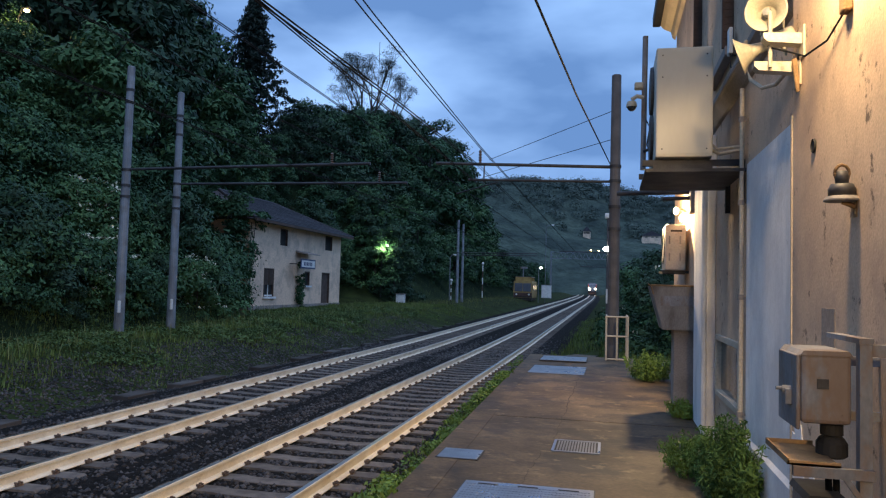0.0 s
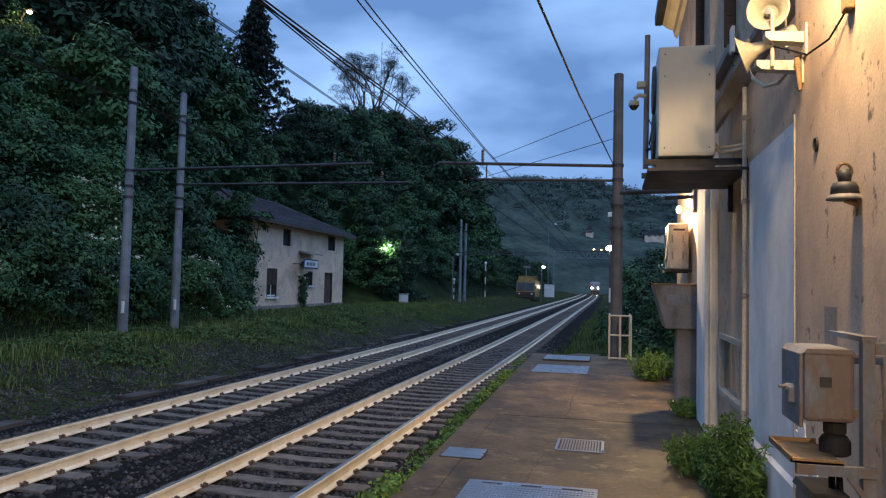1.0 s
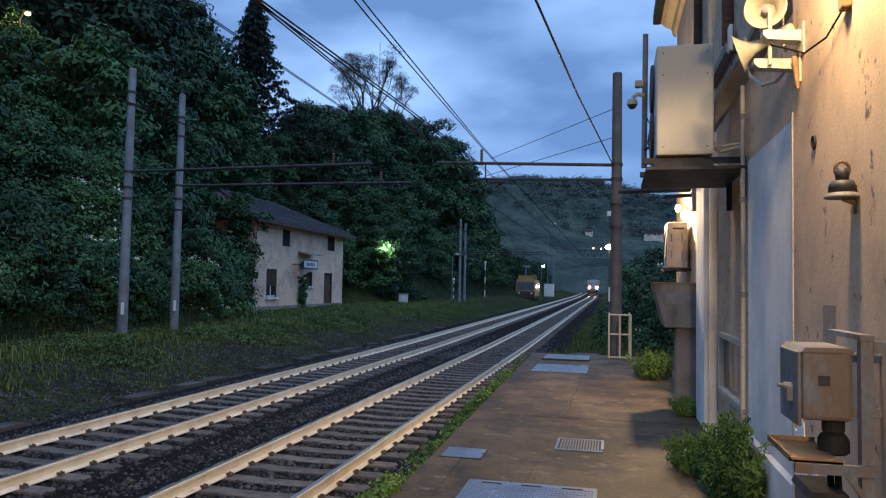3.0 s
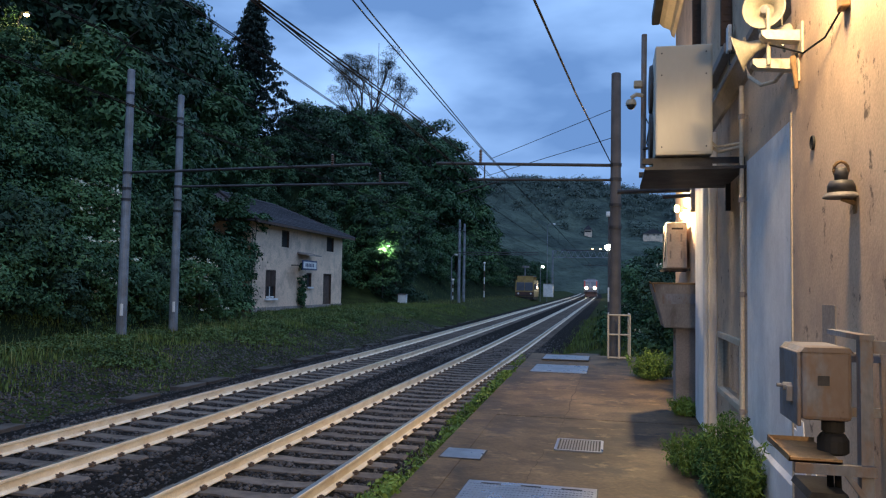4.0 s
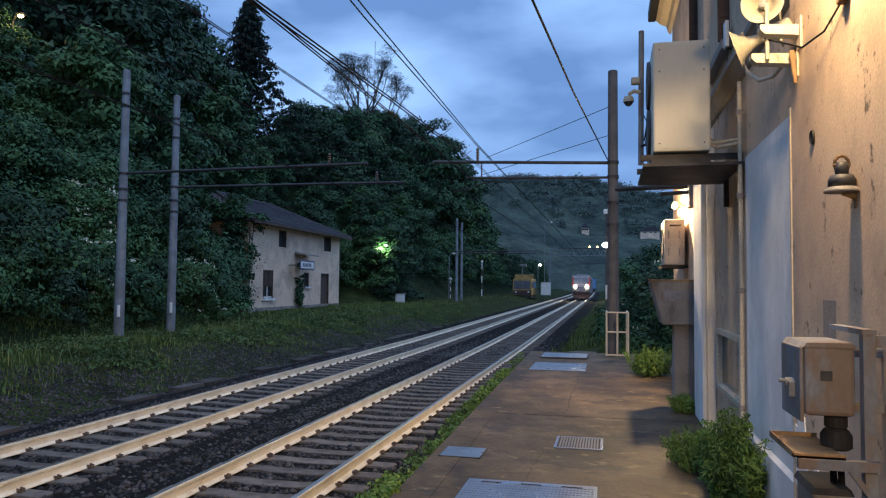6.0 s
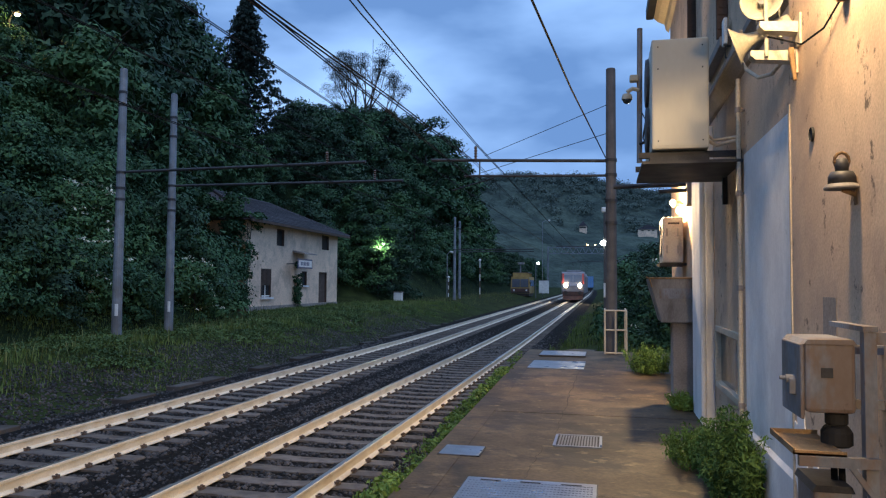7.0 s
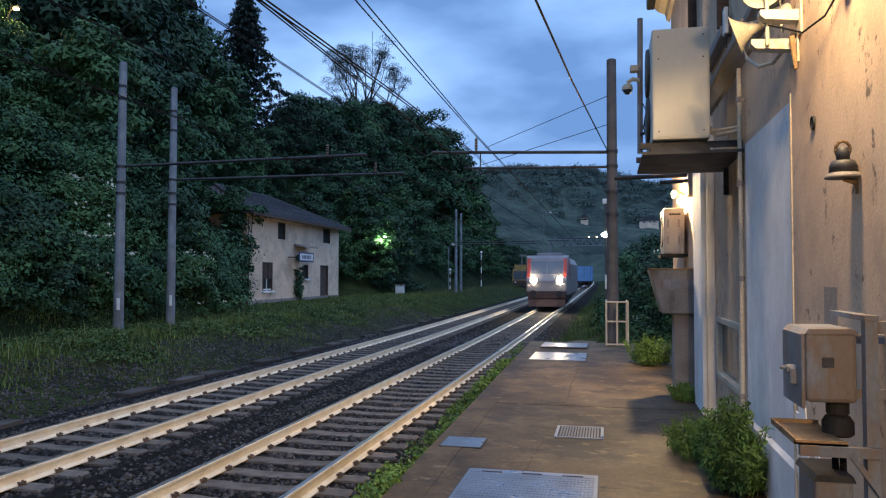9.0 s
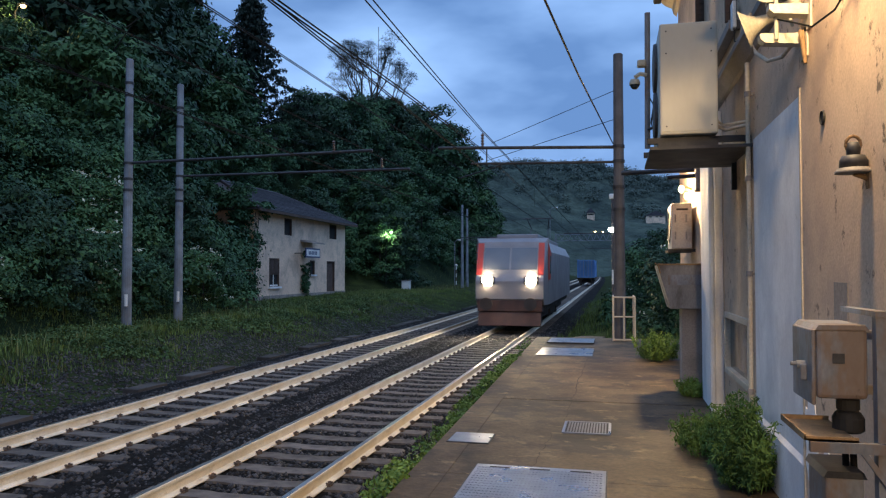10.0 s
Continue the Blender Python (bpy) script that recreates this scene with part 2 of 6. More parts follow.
M_BOARD = material("blue_enamel_board", (0.03, 0.05, 0.14), (0.02, 0.035, 0.1), 0.4, 0, 3, 50, 0)
M_WHITE = material("white_enamel", (0.75, 0.75, 0.74), (0.62, 0.62, 0.61), 0.45, 0, 3, 60, 0)
M_YELLOW = material("yellow_vehicle_paint", (0.40, 0.27, 0.09), (0.28, 0.18, 0.06), 0.45, 0, 2, 60, 0)
M_LOCO = material("silver_grey_loco_paint", (0.25, 0.24, 0.26), (0.2, 0.19, 0.21), 0.45, 0.1, 1, 60, 0.03, per_piece=0.001)
M_SKIRT = material("brown_red_grime", (0.10, 0.045, 0.035), (0.06, 0.032, 0.028), 0.7, 0, 2, 60, 0.1, per_piece=0.001)
M_RED = material("red_loco_paint", (0.50, 0.05, 0.03), (0.40, 0.04, 0.025), 0.4, 0, 1, 60, 0.03, per_piece=0.001)
M_LOCODK = material("dark_underframe", (0.07, 0.055, 0.05), (0.045, 0.035, 0.03), 0.8, 0.2, 2, 60, 0.3, per_piece=0.001)
M_BLUE = material("blue_container_paint", (0.26, 0.52, 0.90), (0.20, 0.44, 0.82), 0.5, 0, 1, 60, 0.05, per_piece=0.001)
M_SCREEN = material("windscreen_glass", (0.13, 0.14, 0.17), (0.10, 0.11, 0.14), 0.1, 0, 1, 60, 0, spec=0.8, per_piece=0.001)
G_HEAD = glow("headlight_glow", (1.0, 0.78, 0.46), 420.0)
G_WARM = glow("warm_lamp_glow", (1.0, 0.66, 0.28), 14.0)
G_COOL = glow("cool_lamp_glow", (0.95, 1.0, 0.85), 30.0)
G_GREEN = glow("yard_lamp_glow", (0.8, 1.0, 0.6), 30.0)

# ---- mesh helpers ----


def part(name, bm, mat, parent=None, label="", smooth=False):
    """Link a bmesh as one mesh object, under a thing or a part where one is given."""
    me = bpy.data.meshes.new(name)
    bm.to_mesh(me)
    bm.free()
    me.materials.append(mat)
    if smooth:
        me.polygons.foreach_set("use_smooth", [True] * len(me.polygons))
    ob = new(name, me)
    if parent:
        ob.parent = parent
    if label:
        ob["label"] = label
    return ob


def empty(name, label, category, m=None, group="", kind=""):
    ob = new(name)
    ob.empty_display_size = 0.1
    if m is not None:
        ob.matrix_basis = m
    return tagged(ob, label, category, group, kind)


def from_arrays(name, verts, faces, mat, parent=None):
    """A mesh from arrays of corners and of quads or triangles."""
    me = bpy.data.meshes.new(name)
    verts, faces = np.asarray(verts, np.float32), np.asarray(faces, np.int32)
    k = faces.shape[1]
    me.vertices.add(len(verts))
    me.vertices.foreach_set("co", verts.ravel())
    me.loops.add(faces.size)
    me.loops.foreach_set("vertex_index", faces.ravel())
    me.polygons.add(len(faces))
    me.polygons.foreach_set("loop_start", np.arange(0, faces.size, k, dtype=np.int32))
    me.polygons.foreach_set("loop_total", np.full(len(faces), k, np.int32))
    me.update(calc_edges=True)
    me.materials.append(mat)
    ob = new(name, me)
    if parent:
        ob.parent = parent
    return ob


def box(bm, x0, x1, y0, y1, z0, z1, bevel=0.0, m=None):
    v = bmesh.ops.create_cube(bm, size=1)["verts"]
    t = Matrix.Translation(((x0 + x1) / 2, (y0 + y1) / 2, (z0 + z1) / 2)) @ Matrix.Diagonal((abs(x1 - x0), abs(y1 - y0), abs(z1 - z0), 1))
    bmesh.ops.transform(bm, matrix=(m @ t) if m is not None else t, verts=v)
    if bevel:
        e = {e for q in v for e in q.link_edges}
        bmesh.ops.bevel(bm, geom=list(e), offset=bevel, segments=2, affect="EDGES", profile=0.5)
    return bm


def tube(bm, a, b, r0, r1=None, seg=10, caps=True):
    a, b = Vector(a), Vector(b)
    d = b - a
    t = Matrix.Translation((a + b) / 2) @ d.to_track_quat("Z", "Y").to_matrix().to_4x4()
    bmesh.ops.create_cone(bm, cap_ends=caps, cap_tris=False, segments=seg, radius1=r0, radius2=r0 if r1 is None else r1, depth=d.length, matrix=t)
    return bm


def ball(bm, c, r, seg=12, scale=(1, 1, 1)):
    t = Matrix.Translation(c) @ Matrix.Diagonal((*scale, 1))
    bmesh.ops.create_uvsphere(bm, u_segments=seg, v_segments=max(6, seg // 2), radius=r, matrix=t)
    return bm


def lathe(bm, profile, centre, axis=(0, 0, 1), seg=20):
    """Turn a profile of (radius, height) about an axis."""
    t = Matrix.Translation(centre) @ Vector(axis).to_track_quat("Z", "Y").to_matrix().to_4x4()
    rings = []
    for r, h in profile:
        rings.append([bm.verts.new(t @ Vector((r * math.cos(2 * math.pi * i / seg), r * math.sin(2 * math.pi * i / seg), h))) for i in range(seg)])
    for p, q in zip(rings, rings[1:]):
        for i in range(seg):
            bm.faces.new((p[i], p[(i + 1) % seg], q[(i + 1) % seg], q[i]))
    return bm


def prism(bm, outline, axis, lo, hi):
    """Sweep a closed outline of two coordinates along an axis, x, y or z."""
    def at(p, t):
        return {"x": (t, p[0], p[1]), "y": (p[0], t, p[1]), "z": (p[0], p[1], t)}[axis]
    a, b = [bm.verts.new(at(p, lo)) for p in outline], [bm.verts.new(at(p, hi)) for p in outline]
    bm.faces.new(a), bm.faces.new(b[::-1])
    k = len(outline)
    for i in range(k):
        bm.faces.new((a[i], b[i], b[(i + 1) % k], a[(i + 1) % k]))
    bmesh.ops.recalc_face_normals(bm, faces=bm.faces)
    return bm


def pipe(bm, pts, r, seg=8):
    """One closed tube swept along a line of points."""
    pts = [Vector(p) for p in pts]
    rings = []
    for i, p in enumerate(pts):
        d = (pts[min(i + 1, len(pts) - 1)] - pts[max(i - 1, 0)]).normalized()
        u = d.cross(Vector((0, 0, 1)) if abs(d.z) < 0.95 else Vector((0, 1, 0))).normalized()
        w = u.cross(d)
        rings.append([bm.verts.new(p + (u * math.cos(2 * math.pi * k / seg) + w * math.sin(2 * math.pi * k / seg)) * r) for k in range(seg)])
    for a, b in zip(rings, rings[1:]):
        for k in range(seg):
            bm.faces.new((a[k], a[(k + 1) % seg], b[(k + 1) % seg], b[k]))
    bm.faces.new(rings[0][::-1]), bm.faces.new(rings[-1])
    return bm


def arc(a, b, sag, n=10):
    a, b = Vector(a), Vector(b)
    return [a.lerp(b, i / n) - Vector((0, 0, sag * 4 * (i / n) * (1 - i / n))) for i in range(n + 1)]


B = bmesh.new


# ---- the line of the track ----
NEAR, FAR = -4.10, -7.63
GAUGE = 1.507


def bend(y):
    """Sideways shift and rise of the line at y."""
    return -9e-5 * max(0.0, y - 130) ** 2, 0.0045 * max(0.0, y - 30)


STEPS = [-6, 0, 10, 20, 30, 45, 60, 80, 100, 120, 140, 160, 180, 200, 220, 240, 260, 280, 300, 320]


def terrain(x, y):
    """Height of the natural ground."""
    dx, dz = bend(y)
    u = x - dx
    yard = max(0.0, min(1.0, (y - 30) / 8)) * (1 - max(0.0, min(1.0, (y - 62) / 8)))
    toe = -16.3 - 7.5 * yard - 2.0 * max(0.0, min(1.0, (y - 62) / 8))
    z = -0.36
    if u < -10.2:
        z = -0.36 + 0.9 * min(1, (-10.2 - u) / 3.4)
    if u < toe:
        k = toe - u
        rise = 0.95 + 0.10 * yard
        z += rise * min(k, 18.0) + max(0.0, k - 18.0) * 0.25
        z -= max(0, (y - 150)) * 0.06 * min(1, k / 14)
    if u > -2.0 and y > 20.4:
        z = -0.36 + 0.75 * min(1, (u + 2.0) / 3.0)
        if u > 8:
            z += (u - 8) * 0.15
    elif u > -2.0:
        z = -0.4
    return z + dz * (1 if abs(u) < 60 else 1)


# ---- ground, ballast, track ----
def build_ground():
    xs = [-900, -500, -250, -120, -80, -60, -50, -44, -38, -34, -30, -27, -24, -22, -20, -18.5, -17.3, -16.3, -15, -13.6, -12.4, -11.2, -10.2, -9, -6, -3, -2.0, -1, 0.5, 2, 4, 8, 14, 25, 60, 120, 250, 500, 900]
    ys = [-200, -60, -25, -12, -6, 0, 4, 8, 12, 16, 20.2, 20.6, 24, 28, 31, 34, 38, 42, 48, 54, 60, 66, 72, 80, 90, 100, 115, 130, 145, 160, 180, 200, 230, 260, 300, 400, 600, 1000]
    bm = B()
    grid = [[bm.verts.new((x, y, terrain(x, y) + (0.05 * noise.noise((x * 0.3, y * 0.3, 0)) if x < -13.7 or (x > -1 and y > 21) else 0))) for x in xs] for y in ys]
    for a, b in zip(grid, grid[1:]):
        for i in range(len(xs) - 1):
            bm.faces.new((a[i], a[i + 1], b[i + 1], b[i]))
    for f in bm.faces:
        c = f.calc_center_median()
        if c.x < -15.5 and terrain(c.x, c.y) > 0.75:
            f.material_index = 1
    ground = part("ground", bm, M_GRASS_SOIL, smooth=True)
    ground.data.materials.append(M_HILL)
    tagged(ground, "dark grassy soil rising to a wooded slope", "ground", kind="structure")


def build_ballast():
    bm = B()
    prof = [(-10.3, -0.34), (-9.7, -0.215), (-8.9, -0.20), (-6.3, -0.20), (-5.83, -0.24), (-5.3, -0.20), (-2.9, -0.20), (-2.45, -0.22), (-1.86, -0.30)]
    rows = []
    for y in STEPS:
        dx, dz = bend(y)
        rows.append([bm.verts.new((x + dx, y, z + dz)) for x, z in prof])
    for a, b in zip(rows, rows[1:]):
        for i in range(len(prof) - 1):
            bm.faces.new((a[i], a[i + 1], b[i + 1], b[i]))
    return tagged(part("ballast_bed", bm, M_BALLAST), "dark crushed stone ballast under two tracks", "ballast", kind="structure")


def stones(name, n, x0, x1, y0, y1, size, seed, parent, verge=False):
    """Loose angular stones over the bed, joined."""
    rng = np.random.default_rng(seed)
    base = np.array([(1, 0, 0), (-1, 0, 0), (0, 1, 0), (0, -1, 0), (0, 0, 1), (0, 0, -1)], float)
    tri = np.array([(0, 2, 4), (2, 1, 4), (1, 3, 4), (3, 0, 4), (2, 0, 5), (1, 2, 5), (3, 1, 5), (0, 3, 5)])
    x = rng.uniform(x0, x1, n)
    y = y0 + (y1 - y0) * rng.uniform(0, 1, n) ** 1.6
    z = np.full(n, -0.205)
    z[(x > -6.3) & (x < -5.3)] = -0.235
    z = np.where(x < -9.2, -0.20 - 0.13 * np.clip((-9.2 - x) / 1.1, 0, 1), z)
    z = np.where(x > -2.9, -0.20 - 0.1 * np.clip((x + 2.9) / 1.0, 0, 1), z)
    for c in (NEAR, FAR):
        for r in (c - GAUGE / 2, c + GAUGE / 2):
            z[np.abs(x - r) < 0.12] -= 0.06
        sl = (np.abs(x - c) < 1.2) & (np.abs(((y - 0.931) / 0.6 + 0.5) % 1 - 0.5) * 0.6 < 0.14)
        z[sl] -= 0.055
    if verge:
        z = np.vectorize(terrain)(x, y)
    s = rng.uniform(size * 0.6, size * 1.4, n)
    v = base[None] * rng.uniform(0.55, 1.1, (n, 6, 1)) + rng.normal(0, 0.12, (n, 6, 3))
    a = rng.uniform(0, 6.28, n)
    ca, sa = np.cos(a)[:, None], np.sin(a)[:, None]
    v = np.stack([v[..., 0] * ca - v[..., 1] * sa, v[..., 0] * sa + v[..., 1] * ca, v[..., 2] * 0.8], -1) * s[:, None, None]
    v += np.stack([x, y, z], -1)[:, None]
    f = tri[None] + (np.arange(n) * 6)[:, None, None]
    ob = from_arrays(name, v.reshape(-1, 3), f.reshape(-1, 3), M_STONE, parent)
    return tagged(ob, "loose dark crushed stones between the rails", kind="stuff")


def build_track():
    bed = build_ballast()
    for c, first in ((NEAR, "near"), (FAR, "far")):
        line = empty("railway_track", "standard gauge track, pale rusty rails on concrete sleepers", "railway track", kind="structure", group="parallel tracks")
        for r in (c - GAUGE / 2, c + GAUGE / 2):
            foot = [(-0.075, -0.172), (0.075, -0.172), (0.075, -0.16), (0.014, -0.135), (0.012, -0.05), (0.036, -0.038), (0.036, -0.006), (0.028, -0.001), (-0.028, -0.001), (-0.036, -0.006), (-0.036, -0.038), (-0.012, -0.05), (-0.014, -0.135), (-0.075, -0.16)]
            top = [(0.029, 0.0005), (-0.029, 0.0005)]
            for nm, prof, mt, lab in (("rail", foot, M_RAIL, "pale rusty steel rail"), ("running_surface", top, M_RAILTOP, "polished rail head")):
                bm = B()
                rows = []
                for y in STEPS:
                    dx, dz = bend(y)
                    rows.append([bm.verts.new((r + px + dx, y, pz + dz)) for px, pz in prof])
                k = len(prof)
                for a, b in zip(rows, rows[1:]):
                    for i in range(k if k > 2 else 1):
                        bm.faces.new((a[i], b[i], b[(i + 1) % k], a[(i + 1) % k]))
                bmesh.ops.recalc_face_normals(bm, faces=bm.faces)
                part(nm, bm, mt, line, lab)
        # sleepers: one shared piece
        bm = B()
        prism(bm, [(-1.2, -0.19), (-1.2, -0.30), (1.2, -0.30), (1.2, -0.19), (1.17, -0.172), (0.45, -0.172), (0.3, -0.186), (-0.3, -0.186), (-0.45, -0.172), (-1.17, -0.172)], "y", -0.13, 0.13)
        first_sleeper = None
        phase = 8.131 - 0.6 * 23
        for i in range(170):
            y = phase + 0.6 * i
            dx, dz = bend(y)
            if first_sleeper is None:
                first_sleeper = part("sleeper", bm, M_SLEEPER, line)
                ob = first_sleeper
            else:
                ob = new("sleeper", first_sleeper.data)
                ob.parent = line
            ob.location = (c + dx, y, dz + 0.004 * math.sin(i * 2.3))
            ob.rotation_euler = (0, 0, 0.006 * math.sin(i * 5.1))
        bm = B()
        for i in range(170, 420):
            y = phase + 0.6 * i
            dx, dz = bend(y)
            box(bm, c - 1.2 + dx, c + 1.2 + dx, y - 0.13, y + 0.13, dz - 0.25, dz - 0.172)
        tagged(part("far_sleepers", bm, M_SLEEPER, line), "row of concrete sleepers", kind="stuff")
        # clips on both sides of both rails
        bm = B()
        for i in range(4, 80):
            y = phase + 0.6 * i
            for r in (c - GAUGE / 2, c + GAUGE / 2):
                for s in (-1, 1):
                    x = r + s * 0.085
                    box(bm, x - 0.03, x + 0.03, y - 0.045, y + 0.045, -0.172, -0.152)
                    if i < 50:
                        tube(bm, (x - 0.03 * s, y - 0.03, -0.135), (x + 0.03 * s, y - 0.03, -0.135), 0.012, seg=6)
                        tube(bm, (x - 0.03 * s, y + 0.03, -0.135), (x + 0.03 * s, y + 0.03, -0.135), 0.012, seg=6)
                        tube(bm, (x + 0.01 * s, y, -0.16), (x + 0.01 * s, y, -0.11), 0.013, seg=6)
        tagged(part("rail_clips", bm, M_CLIP, line), "rusty spring clips and bolts", kind="stuff")
    stones("rear_ballast_stones", 5000, -10.6, -2.0, -6, 2.5, 0.045, 8, bed)
    stones("verge_stones", 20000, -13.0, -10.0, 4, 45, 0.045, 6, bed, True)
    stones("ballast_stones", 44000, -10.6, -2.0, 2.5, 27, 0.048, 3, bed)
    stones("far_ballast_stones", 9000, -10.4, -2.2, 26, 62, 0.075, 5, bed)


# ---- platform ----
PZ = 0.55


def edge_x(y):
    return -1.66 - 0.0205 * y


def build_platform():
    plat = empty("platform", "worn damp concrete platform with patched slabs", "platform", kind="structure")
    # slabs, joints recessed
    ys = [-9.5, -4.0, 1.6, 6.4, 10.3, 16.0, 20.3]
    for i, (a, b) in enumerate(zip(ys, ys[1:])):
        bm = B()
        x1 = 1.28 if b < 16.5 else 1.9
        prism(bm, [(edge_x(a) + 0.325, a + 0.005), (x1, a + 0.005), (x1, b - 0.005), (edge_x(b) + 0.325, b - 0.005)], "z", PZ - 0.12, PZ + 0.002 * math.sin(i * 3.3))
        part("slab", bm, M_PLAT, plat)
        # edge stones
        n = max(1, round((b - a) / 1.25))
        for k in range(n):
            p, q = a + (b - a) * k / n, a + (b - a) * (k + 1) / n
            bm = B()
            prism(bm, [(edge_x(p), p + 0.002), (edge_x(p) + 0.323, p + 0.002), (edge_x(q) + 0.323, q - 0.002), (edge_x(q), q - 0.002)], "z", PZ - 0.16, PZ + 0.003)
            part("edge_stone", bm, M_PLAT, plat)
    bm = B()
    prism(bm, [(edge_x(-9.5) + 0.08, -9.5), (1.9, -9.5), (1.9, 20.35), (edge_x(20.35) + 0.08, 20.35)], "z", -0.5, PZ - 0.125)
    part("platform_body", bm, M_EDGE, plat, "rough stone platform face")
    rng = random.Random(17)

    def crack(p, q, wide, n):
        """A thin ragged crack across the paving."""
        bm = B()
        side = Vector((q[1] - p[1], p[0] - q[0], 0)).normalized()
        left, right = [], []
        off = 0.0
        for i in range(n + 1):
            off = off * 0.6 + rng.uniform(-0.02, 0.02)
            c = Vector((p[0] + (q[0] - p[0]) * i / n, p[1] + (q[1] - p[1]) * i / n, PZ + 0.0045)) + side * off
            w = 0.55 * wide * rng.uniform(0.3, 1.3)
            left.append(bm.verts.new(c + side * w)), right.append(bm.verts.new(c - side * w))
        for i in range(n):
            bm.faces.new((left[i], left[i + 1], right[i + 1], right[i]))
        bmesh.ops.recalc_face_normals(bm, faces=bm.faces)
        part("crack", bm, M_CRACK, plat, "dark ragged crack")
    for p, q, w, n in (((-0.62, 8.95), (-0.55, 15.6), 0.009, 40), ((-1.45, 10.34), (1.2, 10.36), 0.008, 26), ((-0.55, 12.4), (0.9, 12.0), 0.006, 18), ((-0.7, 8.2), (-0.75, 6.8), 0.006, 14), ((-1.5, 14.2), (-0.5, 13.6), 0.006, 14), ((-0.05, 8.3), (0.9, 7.7), 0.005, 14)):
        crack(p, q, w, n)
    # ramp falling to the track level at the end
    bm = B()
    prism(bm, [(20.35, PZ - 0.01), (28.5, -0.1), (28.5, -0.5), (20.35, -0.5)], "x", -1.2, -0.35)
    tagged(part("end_ramp", bm, M_PLAT), "narrow concrete ramp falling from the platform end", "ramp", kind="structure")


def cover_plate(x0, x1, y0, y1, z=PZ, handles=False):
    th = empty("cable_cover", "grey galvanised steel cover plate set in the platform", "cover", pose((x0 + x1) / 2, (y0 + y1) / 2, z), group="platform covers")
    w, d = (x1 - x0) / 2, (y1 - y0) / 2
    bm = B()
    box(bm, -w, w, -d, d, -0.02, 0.014, 0.004)
    part("plate", bm, M_COVER, th)
    bm = B()
    for a in (-1, 1):
        box(bm, a * w - 0.012, a * w + 0.012, -d - 0.012, d + 0.012, -0.02, 0.009)
        box(bm, -w, w, a * d - 0.012, a * d + 0.012, -0.02, 0.009)
    part("frame", bm, M_STEEL, th)
    if handles:
        for k in (-0.62, 0.0, 0.62):
            # dark bar on the plate stands for the shade in a slot
            bm = B()
            box(bm, k * w - 0.09, k * w + 0.09, d * 0.86 - 0.012, d * 0.86 + 0.012, 0.013, 0.017)
            part("lifting_slot", bm, M_DARK, th)
        bm = B()
        for i in range(36):
            for j in range(16):
                x, y = -w + 0.04 + i * (2 * w - 0.08) / 35, -d + 0.04 + j * (2 * d - 0.16) / 15
                s = 1 if (i + j) % 2 else -1
                box(bm, -0.011, 0.011, -0.003, 0.003, 0.012, 0.0175, m=pose(x, y, 0, 0, 0, 45 * s))
        tagged(part("tread_pattern", bm, M_COVER, th), "raised chequer tread", kind="stuff")
    return th


def drain_grate(x0, x1, y0, y1):
    th = empty("drain_grate", "slotted galvanised drain grate in the platform", "grate", pose((x0 + x1) / 2, (y0 + y1) / 2, PZ))
    w, d = (x1 - x0) / 2, (y1 - y0) / 2
    bm = B()
    for a in (-1, 1):
        box(bm, a * w - 0.015, a * w + 0.015, -d, d, -0.02, 0.012)
        box(bm, -w, w, a * d - 0.015, a * d + 0.015, -0.02, 0.012)
    part("frame", bm, M_COVER, th)
    # flat dark sheet puts the drain's shade right under the bars
    bm = B()
    box(bm, -w, w, -d, d, 0.001, 0.004)
    part("well", bm, M_DARK, th)
    n = 14
    shared = None
    for i in range(n):
        x = -w + 0.03 + (2 * w - 0.06) * (i + 0.5) / n
        if shared is None:
            bm = B()
            box(bm, -0.009, 0.009, -d + 0.012, d - 0.012, 0.003, 0.011)
            ob = part("bar", bm, M_POLE, th)
            shared = ob
        else:
            ob = new("bar", shared.data)
            ob.parent = th
        ob.location = (x, 0, 0)
    return th


# ---- station building ----
WX = 1.28
NX = 1.17


